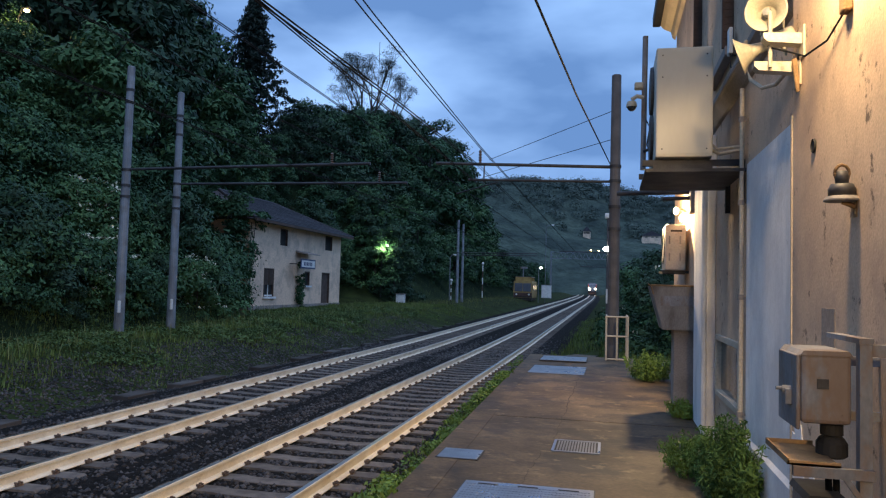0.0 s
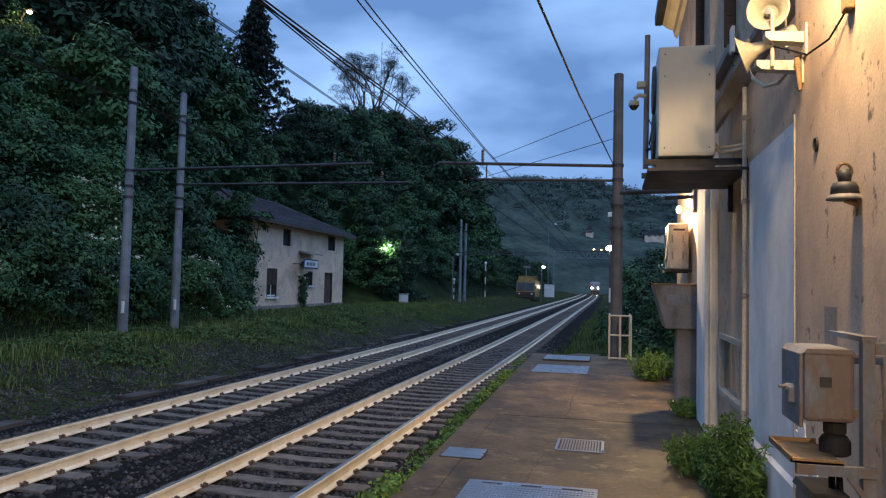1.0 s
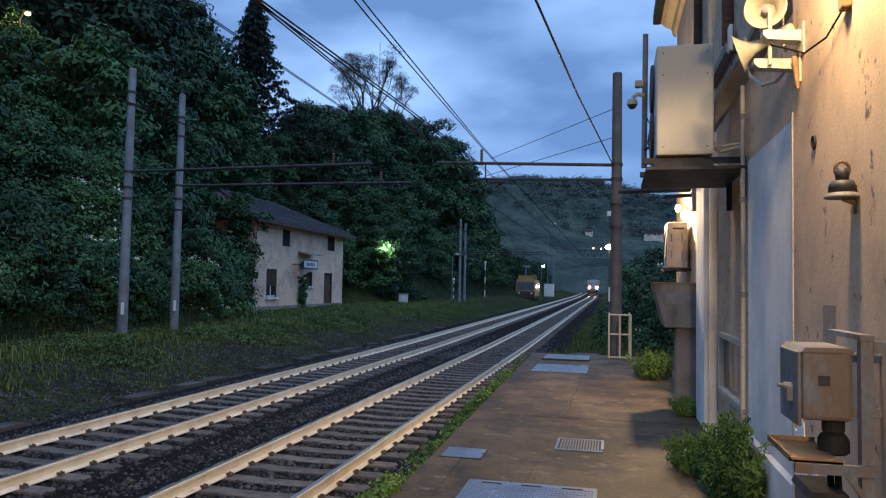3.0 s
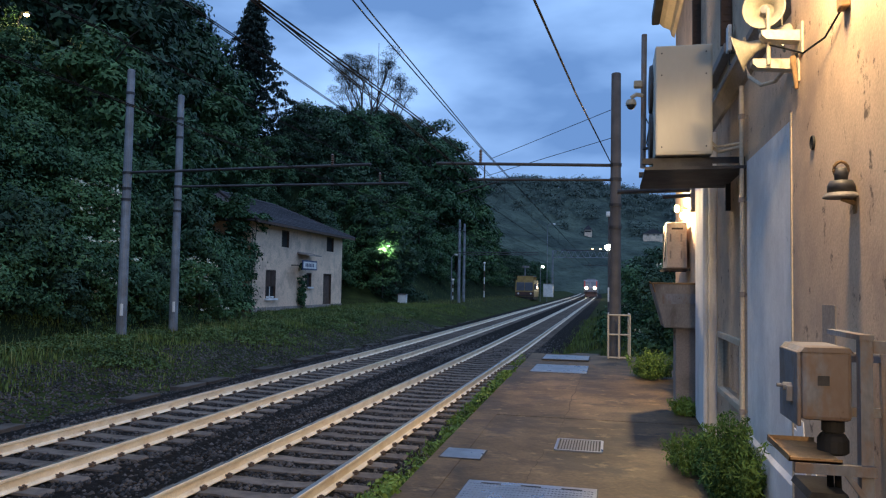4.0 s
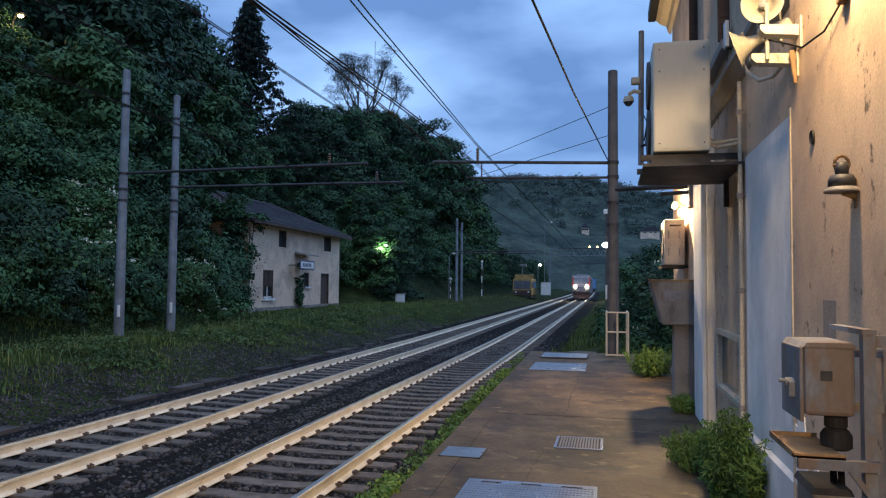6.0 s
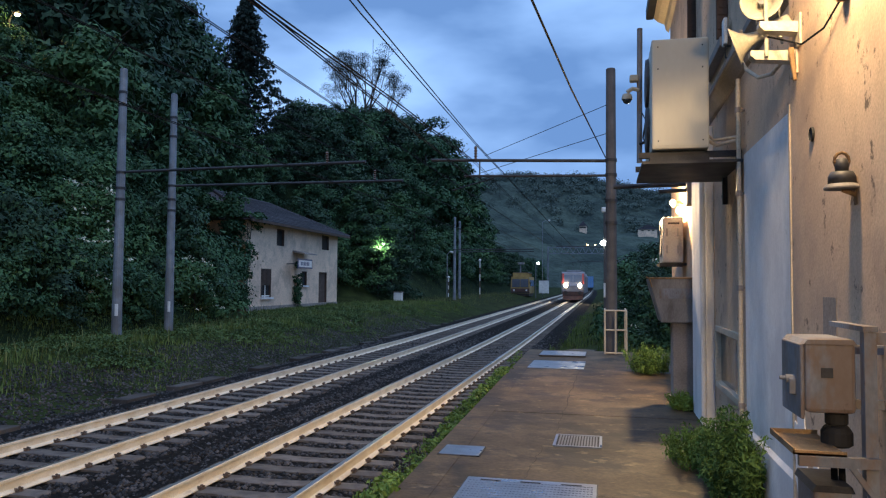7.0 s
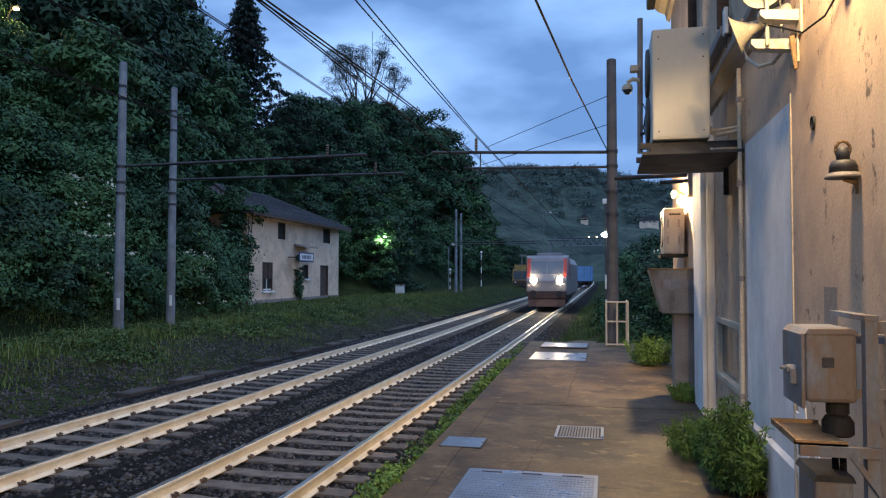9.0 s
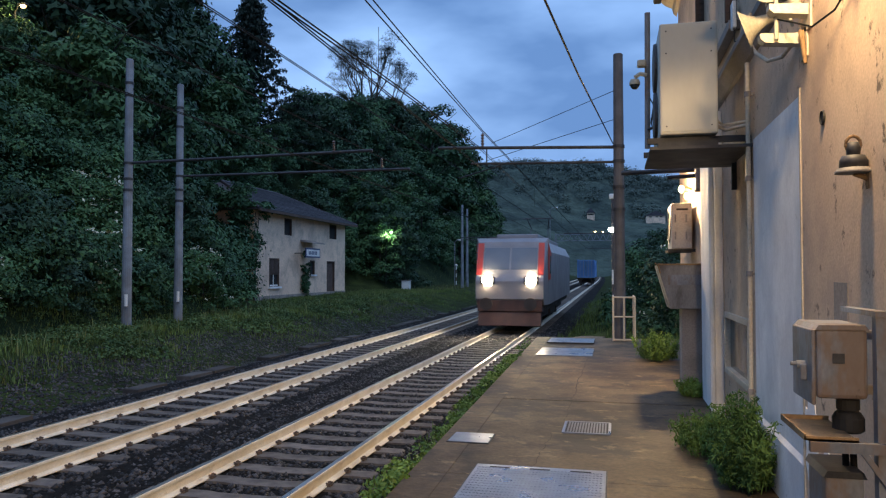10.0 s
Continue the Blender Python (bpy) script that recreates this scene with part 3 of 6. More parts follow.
def build_station():
    wall = empty("station_wall", "ochre pink rendered station wall, flaking and stained", "wall", kind="structure")
    y0, y1, zt = -9.0, 15.5, 8.1
    wy0, wy1, wz0, wz1 = 7.72, 9.3, 1.16, 1.83
    bm = B()
    box(bm, WX, WX + 0.4, y0, wy0, 0.3, zt)
    box(bm, WX, WX + 0.4, wy1, y1, 0.3, zt)
    box(bm, WX, WX + 0.4, wy0, wy1, 0.3, wz0)
    box(bm, WX, WX + 0.4, wy0, wy1, wz1, zt)
    part("wall_face", bm, M_WALL, wall)
    bm = B()
    box(bm, NX, WX, y0, 5.2, 0.3, 4.36, 0.012)
    part("thick_wall", bm, M_WALL, wall, "thicker ochre pink render, flaking at the edge")
    bm = B()
    box(bm, WX + 0.4, 9, y1 - 0.4, y1, 0.3, zt)
    box(bm, WX + 0.4, 9, y0, y0 + 0.4, 0.3, zt)
    box(bm, 8.6, 9, y0 + 0.4, y1 - 0.4, 0.3, zt)
    part("side_walls", bm, M_WALL, wall)
    bm = B()
    box(bm, WX - 0.02, WX, 5.2, 7.38, 0.5, 3.56)
    part("whitewashed_panel", bm, M_LIME, wall, "flaking whitewashed band of render")
    bm = B()
    prism(bm, [(WX - 0.024, 1.03), (WX - 0.055, 1.0), (WX - 0.055, 0.5), (WX - 0.02, 0.5)], "y", 5.2, 7.4)
    part("plinth", bm, M_LIME, wall, "whitewashed plinth with a chamfered top")
    bm = B()
    box(bm, NX - 0.006, NX + 0.06, 5.2, 5.235, 0.55, 3.52, 0.004)
    part("edge_strip", bm, M_TRIM, wall, "chipped raised plaster edge")
    bm = B()
    box(bm, WX - 0.10, WX, 9.55, 11.0, 0.5, 4.3, 0.01)
    part("pilaster", bm, M_LIME, wall, "whitewashed pilaster")
    bm = B()
    prism(bm, [(WX, 4.36), (WX - 0.03, 4.38), (WX - 0.10, 4.50), (WX - 0.12, 4.52), (WX - 0.12, 4.58), (WX, 4.64)], "y", y0, y1 + 0.1)
    part("string_course", bm, M_GREYTRIM, wall, "moulded grey string course")
    for a in (4.55, 8.35, 11.2):
        for y in (a,):
            bm = B()
            box(bm, WX - 0.12, WX, y - 0.025, y + 0.025, 5.0, 6.95, 0.006)
            for j in range(22):
                z = 5.1 + j * 0.08
                box(bm, WX - 0.10, WX - 0.02, y - 0.034, y + 0.034, z, z + 0.02)
            part("shutter", bm, M_SHUTTER, wall, "dark louvred wooden shutter")
        bm = B()
        box(bm, WX - 0.10, WX, a - 0.1, a + 1.4, 4.9, 5.0, 0.01)
        part("upper_sill", bm, M_GREYTRIM, wall)
    # eaves
    bm = B()
    prism(bm, [(WX, 7.62), (WX - 0.06, 7.68), (WX - 0.09, 7.80), (WX - 0.22, 7.86), (WX - 0.30, 7.94), (WX - 0.30, 8.10), (WX, 8.10)], "y", y0 - 0.4, y1 + 0.35)
    part("eaves_cornice", bm, M_TRIM, wall, "cream moulded eaves cornice")
    bm = B()
    box(bm, WX - 0.46, WX - 0.30, y0 - 0.4, y1 + 0.4, 7.93, 8.12, 0.03)
    part("gutter", bm, M_STEEL, wall, "dark metal gutter")
    roof = B()
    prism(roof, [(WX - 0.46, 8.13), (5.1, 10.3), (9.7, 8.2), (9.7, 8.08), (5.1, 10.15), (WX - 0.44, 8.122)], "y", y0 - 0.4, y1 + 0.45)
    part("roof", roof, M_SLATE, wall, "dark tiled roof")
    # shallow display window
    win = empty("window_1", "low shallow window with a cream frame and dark glass", "window", kind="structure")
    bm = B()
    f = 0.045
    for a in ((wy0, wy1, wz0 - 0.02, wz0 + f), (wy0, wy1, wz1 - f, wz1 + 0.02), (wy0 - 0.02, wy0 + f, wz0, wz1), (wy1 - f, wy1 + 0.02, wz0, wz1)):
        box(bm, WX - 0.035, WX + 0.06, *a, 0.006)
    part("frame", bm, M_TRIM, win)
    bm = B()
    box(bm, WX + 0.03, WX + 0.04, wy0, wy1, wz0, wz1)
    part("pane", bm, M_GLASS, win)


def wall_clutter():
    # rain pipe
    th = empty("downpipe", "thin cream pipe fixed up the station wall", "pipe")
    bm = B()
    pipe(bm, [(WX - 0.06, 7.42, 0.56), (WX - 0.055, 7.42, 2.3), (WX - 0.06, 7.42, 4.3)], 0.021, 10)
    part("tube", bm, M_TRIM, th)
    for z in (1.2, 2.3, 3.2, 4.0):
        bm = B()
        tube(bm, (WX - 0.06, 7.42, z - 0.025), (WX - 0.06, 7.42, z + 0.025), 0.031, seg=10)
        box(bm, WX - 0.06, WX, 7.41, 7.43, z - 0.01, z + 0.01)
        part("bracket", bm, M_GREYTRIM, th)


def condenser():
    """Outdoor unit on steel brackets high on the wall."""
    th = empty("air_conditioner_unit", "cream two-fan outdoor unit on steel wall brackets", "air conditioner", pose(0, 0, 0))
    x0, x1, y0, y1, z0, z1 = 0.43, 0.97, 7.5, 8.7, 3.66, 4.76
    bm = B()
    box(bm, x0, x1, y0, y1, z0, z1, 0.015)
    part("casing", bm, M_METALPAINT, th)
    bm = B()
    box(bm, x0 + 0.02, x1 - 0.02, y0 - 0.006, y0, z0 + 0.03, z1 - 0.03, 0.002)
    pn = part("side_panel", bm, M_METALPAINT, th)
    bm = B()
    for x in (x0 + 0.06, x1 - 0.06):
        for z in (z0 + 0.08, z1 - 0.3, z1 - 0.08):
            tube(bm, (x, y0 - 0.01, z), (x, y0 - 0.004, z), 0.008, seg=6)
    part("screws", bm, M_STEEL, pn)
    for z in (z0 + 0.30, z0 + 0.82):
        bm = B()
        yc = (y0 + y1) / 2
        for r in (0.06, 0.12, 0.18, 0.235):
            lathe(bm, [(r - 0.006, 0), (r, 0.012), (r + 0.006, 0)], (x0 - 0.03, yc, z), (1, 0, 0), 24)
        for a in range(12):
            d = Vector((0, math.cos(a * math.pi / 6), math.sin(a * math.pi / 6)))
            tube(bm, Vector((x0 - 0.025, yc, z)), Vector((x0 - 0.025, yc, z)) + d * 0.24, 0.005, seg=5)
        tube(bm, (x0 - 0.03, yc, z), (x0, yc, z), 0.25, 0.26, seg=24)
        part("fan_guard", bm, M_STEEL, th)
    for y in (y0 + 0.12, y1 - 0.2):
        bm = B()
        box(bm, x0 - 0.12, WX, y - 0.025, y + 0.025, z0 - 0.07, z0 - 0.012)
        box(bm, WX - 0.05, WX, y - 0.025, y + 0.025, z0 - 0.45, z0 - 0.012)
        part("bracket", bm, M_STEEL, th)
    bm = B()
    box(bm, x0 - 0.1, WX - 0.02, y0 - 0.1, y1 + 0.1, z0 - 0.16, z0 - 0.13)
    box(bm, x0 - 0.02, x1, y0 + 0.02, y1, z0 - 0.13, z0 - 0.07)
    part("drip_tray", bm, M_STEEL, th)
    bm = B()
    pipe(bm, [(x1 - 0.01, y0 + 0.2, z0 + 0.12), (x1 + 0.08, y0 + 0.15, z0 + 0.05), (WX - 0.05, y0 - 0.05, z0 + 0.06), (WX - 0.05, 7.42, z0 + 0.1)], 0.018, 8)
    pipe(bm, [(x1 - 0.01, y0 + 0.2, z0 + 0.18), (x1 + 0.06, y0 + 0.15, z0 + 0.10), (WX - 0.04, y0 - 0.02, z0 + 0.10)], 0.014, 8)
    part("pipes", bm, M_TRIM, th, "cream insulated pipes")


# ---- overhead line ----
def mast(x, y, z0, z1, mat, r0, r1, label, bands):
    th = empty("overhead_line_mast", label, "mast", pose(x, y, 0), group="overhead line masts")
    bm = B()
    tube(bm, (0, 0, z0 - 0.5), (0, 0, z1), r0, r1, 14)
    part("shaft", bm, mat, th, smooth=False)
    bm = B()
    ball(bm, (0, 0, z1), r1, 12, (1, 1, 0.3))
    part("cap", bm, mat, th)
    for z in bands:
        bm = B()
        r = r0 + (r1 - r0) * (z - z0) / (z1 - z0)
        tube(bm, (0, 0, z - 0.04), (0, 0, z + 0.04), r + 0.02, seg=14)
        part("clamp_band", bm, M_STEEL, th)
    return th


def beam(th, x0, x1, z, dz=0.0, r=0.045):
    """Horizontal arm on a mast, in the mast's space."""
    bm = B()
    tube(bm, (x0, 0, z), (x1, 0, z + dz), r, seg=8)
    return part("arm", bm, M_STEEL, th)


def insulator(th, x, y, z, h=0.34):
    bm = B()
    prof = [(0.02, 0)]
    for k in range(5):
        prof += [(0.055, h * (k + 0.3) / 5), (0.025, h * (k + 0.8) / 5)]
    lathe(bm, prof + [(0.02, h)], (x, y, z), seg=12)
    part("insulator", bm, M_CERAMIC, th)


def wire(name, pts, r, label):
    bm = B()
    pipe(bm, pts, r, 6)
    tagged(part(name, bm, M_WIRE), label, "wire")


def build_overhead():
    a = mast(-14.95, 20.3, 0.5, 9.05, M_POLE, 0.16, 0.115, "grey tubular steel mast beside the grass", (5.75, 5.25, 7.9, 8.3, 4.9))
    beam(a, 0, 8.1, 5.76, 0.1)
    insulator(a, 6.9, 0, 5.86)
    b = mast(-15.4, 23.8, 0.7, 9.15, M_POLE, 0.16, 0.115, "grey tubular steel mast beside the grass", (5.8, 5.3, 8.3, 7.6, 4.9))
    beam(b, 0, 8.7, 5.8, 0.0)
    insulator(b, 7.7, 0, 5.85)
    for m_, px in ((a, 0.0), (b, 0.0)):
        bm = B()
        tube(bm, (0.1, -0.17, 1.25), (0.1, -0.17, 1.62), 0.05, seg=8)
        part("number_plate", bm, M_WHITE, m_, "small white plate")
    c = mast(0.12, 20.3, 0.5, 8.2, M_POLED, 0.165, 0.13, "dark weathered mast at the platform end", (5.70, 5.30, 4.6, 4.0))
    beam(c, 0, -5.0, 5.69, 0.16)
    beam(c, 0, -4.05, 5.29, 0.08, 0.035)
    insulator(c, -3.72, 0, 5.82, 0.4)
    bm = B()
    tube(bm, (-3.6, 0, 5.78), (-3.6, 0, 5.3), 0.02, seg=6)
    tube(bm, (-3.2, 0, 5.3), (-4.5, 0.6, 5.05), 0.02, seg=6)
    part("registration_arm", bm, M_STEEL, c)
    for y, x in ((72.7, -14.95), (77.5, -15.4)):
        m2 = mast(x, y, 0.9, 9.1, M_POLE, 0.16, 0.115, "grey tubular steel mast in the distance", (5.8, 8.3))
        beam(m2, 0, 8.0, 5.8, 0.05)
    for y in (70.0, 120.0):
        dx, dz = bend(y)
        m3 = mast(0.6 + dx, y, 0.2 + dz, 8.4 + dz, M_POLED, 0.165, 0.13, "dark weathered mast beyond the platform", (5.7,))
        beam(m3, 0, -5.2, 5.7 + dz, 0.1)
    spans = [-30, 20.3, 70, 120, 170]
    for ya, yb in zip(spans, spans[1:]):
        da, db = bend(ya)[0], bend(yb)[0]
        za, zb = bend(ya)[1], bend(yb)[1]
        for x, n in ((-3.62, "near"), (-7.9, "far")):
            for off in (-0.02, 0.025):
                if n == "near" and ya < 0:
                    wire("messenger_wire", [(-3.62 + off, 20.3, 6.30), (-3.365 + off * 2.4, 9.8, 6.15), (-2.75 + off * 2, -8, 6.02), (-2.4, -30, 6.0)], 0.011, "dark overhead messenger wire")
                    wire("contact_wire", [(x + off, -30, 5.22), (x + off, 6.9, 5.25), (x + off, 20.3, 5.22)], 0.009, "dark overhead contact wire")
                else:
                    wire("messenger_wire", arc((x + off + da, ya, 6.30 + za), (x + off + db, yb, 6.30 + zb), 0.0), 0.011 if n == "near" else 0.008, "dark overhead messenger wire")
                if n == "near" and ya < 0:
                    wire("contact_wire", [(x + off * 1.5, -30, 4.9), (x + off * 1.5, -8, 4.95), (x + off * 1.5, 6.9, 5.27), (x + off * 1.5, 11.9, 5.48), (x + off * 1.5, 20.3, 5.75)], 0.011, "dark overhead contact wire")
                else:
                    lift = 0.45 if n == "near" and ya < 21 else 0.0
                    wire("contact_wire", arc((x + off * 1.5 + da, ya, 5.30 + lift + za), (x + off * 1.5 + db, yb, 5.30 + zb), 0.02), 0.008, "dark overhead contact wire")
            k = ya + 5
            while k < yb - 3:
                u = (k - ya) / (yb - ya)
                xx = x + da + (db - da) * u
                wire("dropper", [(xx, k, 6.22 + za + (zb - za) * u - 0.2 * u * (1 - u)), (xx, k, 5.3 + za + (zb - za) * u)], 0.004, "thin vertical dropper wire")
                k += 9
        for off in (0, 0.06):
            wire("feeder_wire", arc((-7.56 + off + da, ya, 7.42 + za), (-7.56 + off + db, yb, 7.36 + zb), 0.0), 0.011, "dark feeder wire high over the far track")
    wire("guy_wire", [(-0.02, 20.3, 5.78), (-0.54, 11.6, 5.385), (-0.79, 7.5, 5.33), (-1.5, -4.5, 5.3)], 0.015, "thick dark cable from the mast")
    for a1, b1 in (((-14.82, 20.3, 8.12), (-16.85, 30.0, 7.67)), ((-15.26, 23.8, 8.21), (-18.46, 34.0, 8.38)), ((-15.26, 23.8, 8.21), (-25.26, 60.0, 13.33))):
        wire("stay_wire", [a1, b1], 0.012, "pale stay wire from the mast to the slope")
    for z, (x, y2, z2) in ((7.26, (-3.95, 24.0, 6.59)), (6.47, (-4.09, 24.0, 6.02))):
        wire("span_wire", [(0.1, 20.3, z), (x, y2, z2)], 0.009, "thin stay wire from the mast")


# ---- house across the line ----
def build_house():
    th = empty("derelict_house", "small derelict two-storey house, cream render and slate roof, half overgrown", "house", pose(0, 0, 0))
    X, y0, y1, zb, zt = -21.0, 40.2, 55.5, 0.3, 6.05
    holes = [(42.25, 43.65, 1.4, 3.2), (48.55, 49.4, 2.15, 3.15), (51.7, 53.25, 0.85, 3.15), (44.4, 45.5, 4.75, 5.85), (52.2, 53.6, 4.85, 5.95)]
    ys = sorted({y0, y1, *[h[0] for h in holes], *[h[1] for h in holes]})
    bm = B()
    for a, b in zip(ys, ys[1:]):
        cuts = sorted((h[2], h[3]) for h in holes if h[0] <= a and h[1] >= b)
        z = zb
        for lo, hi in cuts:
            box(bm, X - 0.4, X, a, b, z, lo)
            z = hi
        box(bm, X - 0.4, X, a, b, z, zt)
    bmesh.ops.remove_doubles(bm, verts=bm.verts, dist=0.001)
    part("front_wall", bm, M_HOUSE, th)
    for a, b in ((y0, y0 + 0.4), (y1 - 0.4, y1)):
        bm = B()
        box(bm, X - 8, X - 0.4, a, b, zb, zt)
        part("side_wall", bm, M_HOUSE, th)
    bm = B()
    box(bm, X - 8.4, X - 8, y0, y1, zb, zt)
    part("back_wall", bm, M_HOUSE, th)
    # near-black block stands in for the unlit rooms
    bm = B()
    box(bm, X - 7.9, X - 0.6, y0 + 0.5, y1 - 0.5, zb, zt - 0.1)
    part("dark_interior", bm, M_DARK, th)
    bm = B()
    box(bm, X, X + 0.05, y0 - 0.02, y1 + 0.02, zb, zb + 0.55)
    part("plinth", bm, M_GREYTRIM, th, "crumbling grey plinth")
    # hipped roof, courses of slates as steps
    e, zr = 0.75, 8.3
    xf, xb, ya, yb = X + e, X - 8.4 - e, y0 - e, y1 + e
    xm = (xf + xb) / 2
    ra, rb = ya + 4.3, yb - 4.3
    bm = B()
    v = [bm.verts.new(q) for q in ((xf, ya, zt), (xf, yb, zt), (xb, yb, zt), (xb, ya, zt), (xm, ra, zr), (xm, rb, zr))]
    for f in ((0, 1, 5, 4), (1, 2, 5), (2, 3, 4, 5), (3, 0, 4)):
        bm.faces.new([v[i] for i in f])
    bm.faces.new([v[i] for i in (3, 2, 1, 0)])
    roof = part("roof", bm, M_SLATE, th, "dark slate hipped roof")
    n = 14
    for i in range(n):
        t0, t1 = i / n, (i + 1) / n
        bm = B()

        def at(t, up):
            return [(xf + (xm - xf) * t, ya + (ra - ya) * t, zt + (zr - zt) * t + up), (xf + (xm - xf) * t, yb + (rb - yb) * t, zt + (zr - zt) * t + up)]
        p, q = at(t0, 0.11), at(min(1, t1 + 0.02), 0.02)
        p0 = at(t0, 0.005)
        vs = [bm.verts.new(c) for c in (*p, *q, *p0)]
        bm.faces.new((vs[0], vs[1], vs[3], vs[2]))
        bm.faces.new((vs[4], vs[5], vs[1], vs[0]))
        part("slate_course", bm, M_SLATE, roof)
    bm = B()
    tube(bm, (xm, ra, zr + 0.03), (xm, rb, zr + 0.03), 0.11, seg=8)
    for c in ((xf, ya, zt), (xf, yb, zt)):
        tube(bm, (c[0], c[1], c[2] + 0.05), (xm, ra if c[1] == ya else rb, zr + 0.03), 0.10, seg=8)
    part("ridge_tiles", bm, M_SLATE, roof)
    bm = B()
    box(bm, xf - 0.02, xf + 0.06, ya, yb, zt - 0.12, zt + 0.03)
    part("fascia", bm, M_SHUTTER, roof)
    # openings
    for i, (a, b, lo, hi) in enumerate(holes):
        w = part("window" if i != 2 else "door", box(B(), X - 0.14, X - 0.10, a, b, lo, hi), M_SHUTTER if i in (2,) else M_DARK, th, "boarded brown door" if i == 2 else "")
        bm = B()
        t = 0.07
        box(bm, X - 0.10, X + 0.02, a, a + t, lo, hi), box(bm, X - 0.10, X + 0.02, b - t, b, lo, hi)
        box(bm, X - 0.10, X + 0.02, a, b, hi - t, hi)
        part("frame", bm, M_SHUTTER, w)
        if i < 2:
            bm = B()
            box(bm, X - 0.1, X + 0.16, a - 0.12, b + 0.12, lo - 0.12, lo)
            part("sill", bm, M_LIME, w, "pale stone sill")
        if i == 0:
            for s in (a + 0.08, (a + b) / 2 + 0.03):
                bm = B()
                box(bm, X - 0.06, X - 0.01, s, s + (b - a) / 2 - 0.12, lo + 0.75, hi - 0.1)
                for k in range(12):
                    box(bm, X - 0.015, X + 0.012, s + 0.06, s + (b - a) / 2 - 0.18, lo + 0.83 + k * 0.075, lo + 0.87 + k * 0.075)
                part("shutter", bm, M_SHUTTER, w)
            bm = B()
            box(bm, X - 0.08, X - 0.04, (a + b) / 2 - 0.03, (a + b) / 2 + 0.03, lo, lo + 0.75)
            box(bm, X - 0.08, X - 0.04, a + 0.07, b - 0.07, lo + 0.04, lo + 0.12)
            part("casement", bm, M_WHITE, w)
    # canopy and name board
    bm = B()
    prism(bm, [(X, 4.55), (X + 0.9, 4.35), (X + 0.9, 4.28), (X, 4.42)], "y", 46.9, 49.1)
    part("canopy", bm, M_GREYTRIM, th, "small sagging concrete canopy")
    bd = empty("name_board", "blue framed white station board with an unreadable word", "sign", pose(X + 0.9, 46.6, 0))
    bm = B()
    box(bm, 0, 0.05, -0.9, 1.55, 3.30, 3.95, 0.01)
    part("frame", bm, M_BOARD, bd)
    bm = B()
    box(bm, 0.05, 0.056, -0.78, 1.43, 3.40, 3.85)
    part("face", bm, M_WHITE, bd)
    bm = B()
    for k in range(6):
        box(bm, 0.056, 0.06, -0.45 + k * 0.25, -0.29 + k * 0.25, 3.50, 3.74)
    part("letter_bars", bm, M_BOARD, bd)
    for y in (-0.6, 1.2):
        bm = B()
        tube(bm, (0.0, y, 3.6), (-0.9, y, 3.6), 0.03, seg=8)
        part("bracket", bm, M_STEEL, bd)


def house_ivy():
    th = empty("ivy", "dark ivy climbing the corner and porch of the house", "climbing plant", pose(-21, 40.2, 0.3))
    rng = random.Random(8)
    lobes = []
    for i in range(70):
        z = rng.uniform(0.2, 6.3)
        reach = 0.5 + 2.6 * max(0, (z - 3.6) / 2.5)
        lobes.append((rng.uniform(-1.0, 0.25), rng.uniform(-0.9, 0.0) + reach * rng.random() * (1 if z > 3.2 else 0.25), z, 0.35, 0.45, 0.4))
    for i in range(330):
        lobes.append((rng.uniform(-9.0, 0.1), rng.uniform(-1.7, -0.2), rng.uniform(0.0, 6.9), 0.5, 0.5, 0.5))
    for i in range(120):
        x = rng.uniform(-7.5, 0.8)
        up = 0.5 * max(0.0, min(-x, 4.7))
        lobes.append((x, rng.uniform(-1.4, 0.4) + 0.25 * max(0.0, -x) * rng.random(), 5.9 + up * rng.uniform(0.6, 1.0), 0.42, 0.42, 0.3))
    for i in range(30):
        lobes.append((0.2, 7.2 + rng.uniform(-0.45, 0.45), rng.uniform(0.0, 3.7), 0.22, 0.3, 0.3))
    cr = leaf_cloud("leaves", 42000, lobes, 0.115, 77, M_LEAF[0], three=True, slim=0.55)
    cr.parent = th
    bm = B()
    for k in range(2):
        pipe(bm, [(0.06, -0.1 + 0.12 * k, -0.3), (0.08, 0.1 * k, 1.8), (0.07, 0.3 * k, 4.2), (0.1, 0.5 * k, 5.6)], 0.025, 5)
    part("stem", bm, M_BARK, th)


def build_cable_trough():
    th = empty("cable_trough", "low concrete cable trough with lids beside the far track", "cable trough", kind="structure")
    shared = None
    for i in range(70):
        y = 1.0 + i * 1.0
        if math.sin(i * 1.9) + math.sin(i * 0.7) > 0.1:
            continue
        if shared is None:
            bm = B()
            box(bm, -0.2, 0.2, 0.006, 0.994, -0.34, -0.185, 0.012)
            shared = part("lid", bm, M_TROUGH, th)
            ob = shared
        else:
            ob = new("lid", shared.data)
            ob.parent = th
        ob.location = (-10.15 + 0.05 * math.sin(i * 3.7), y, -0.02 + 0.015 * math.sin(i * 1.7))
        ob.rotation_euler = (0.01 * math.sin(i * 2.9), 0.04 * math.sin(i * 4.1), 0.03 * math.sin(i * 2.3))


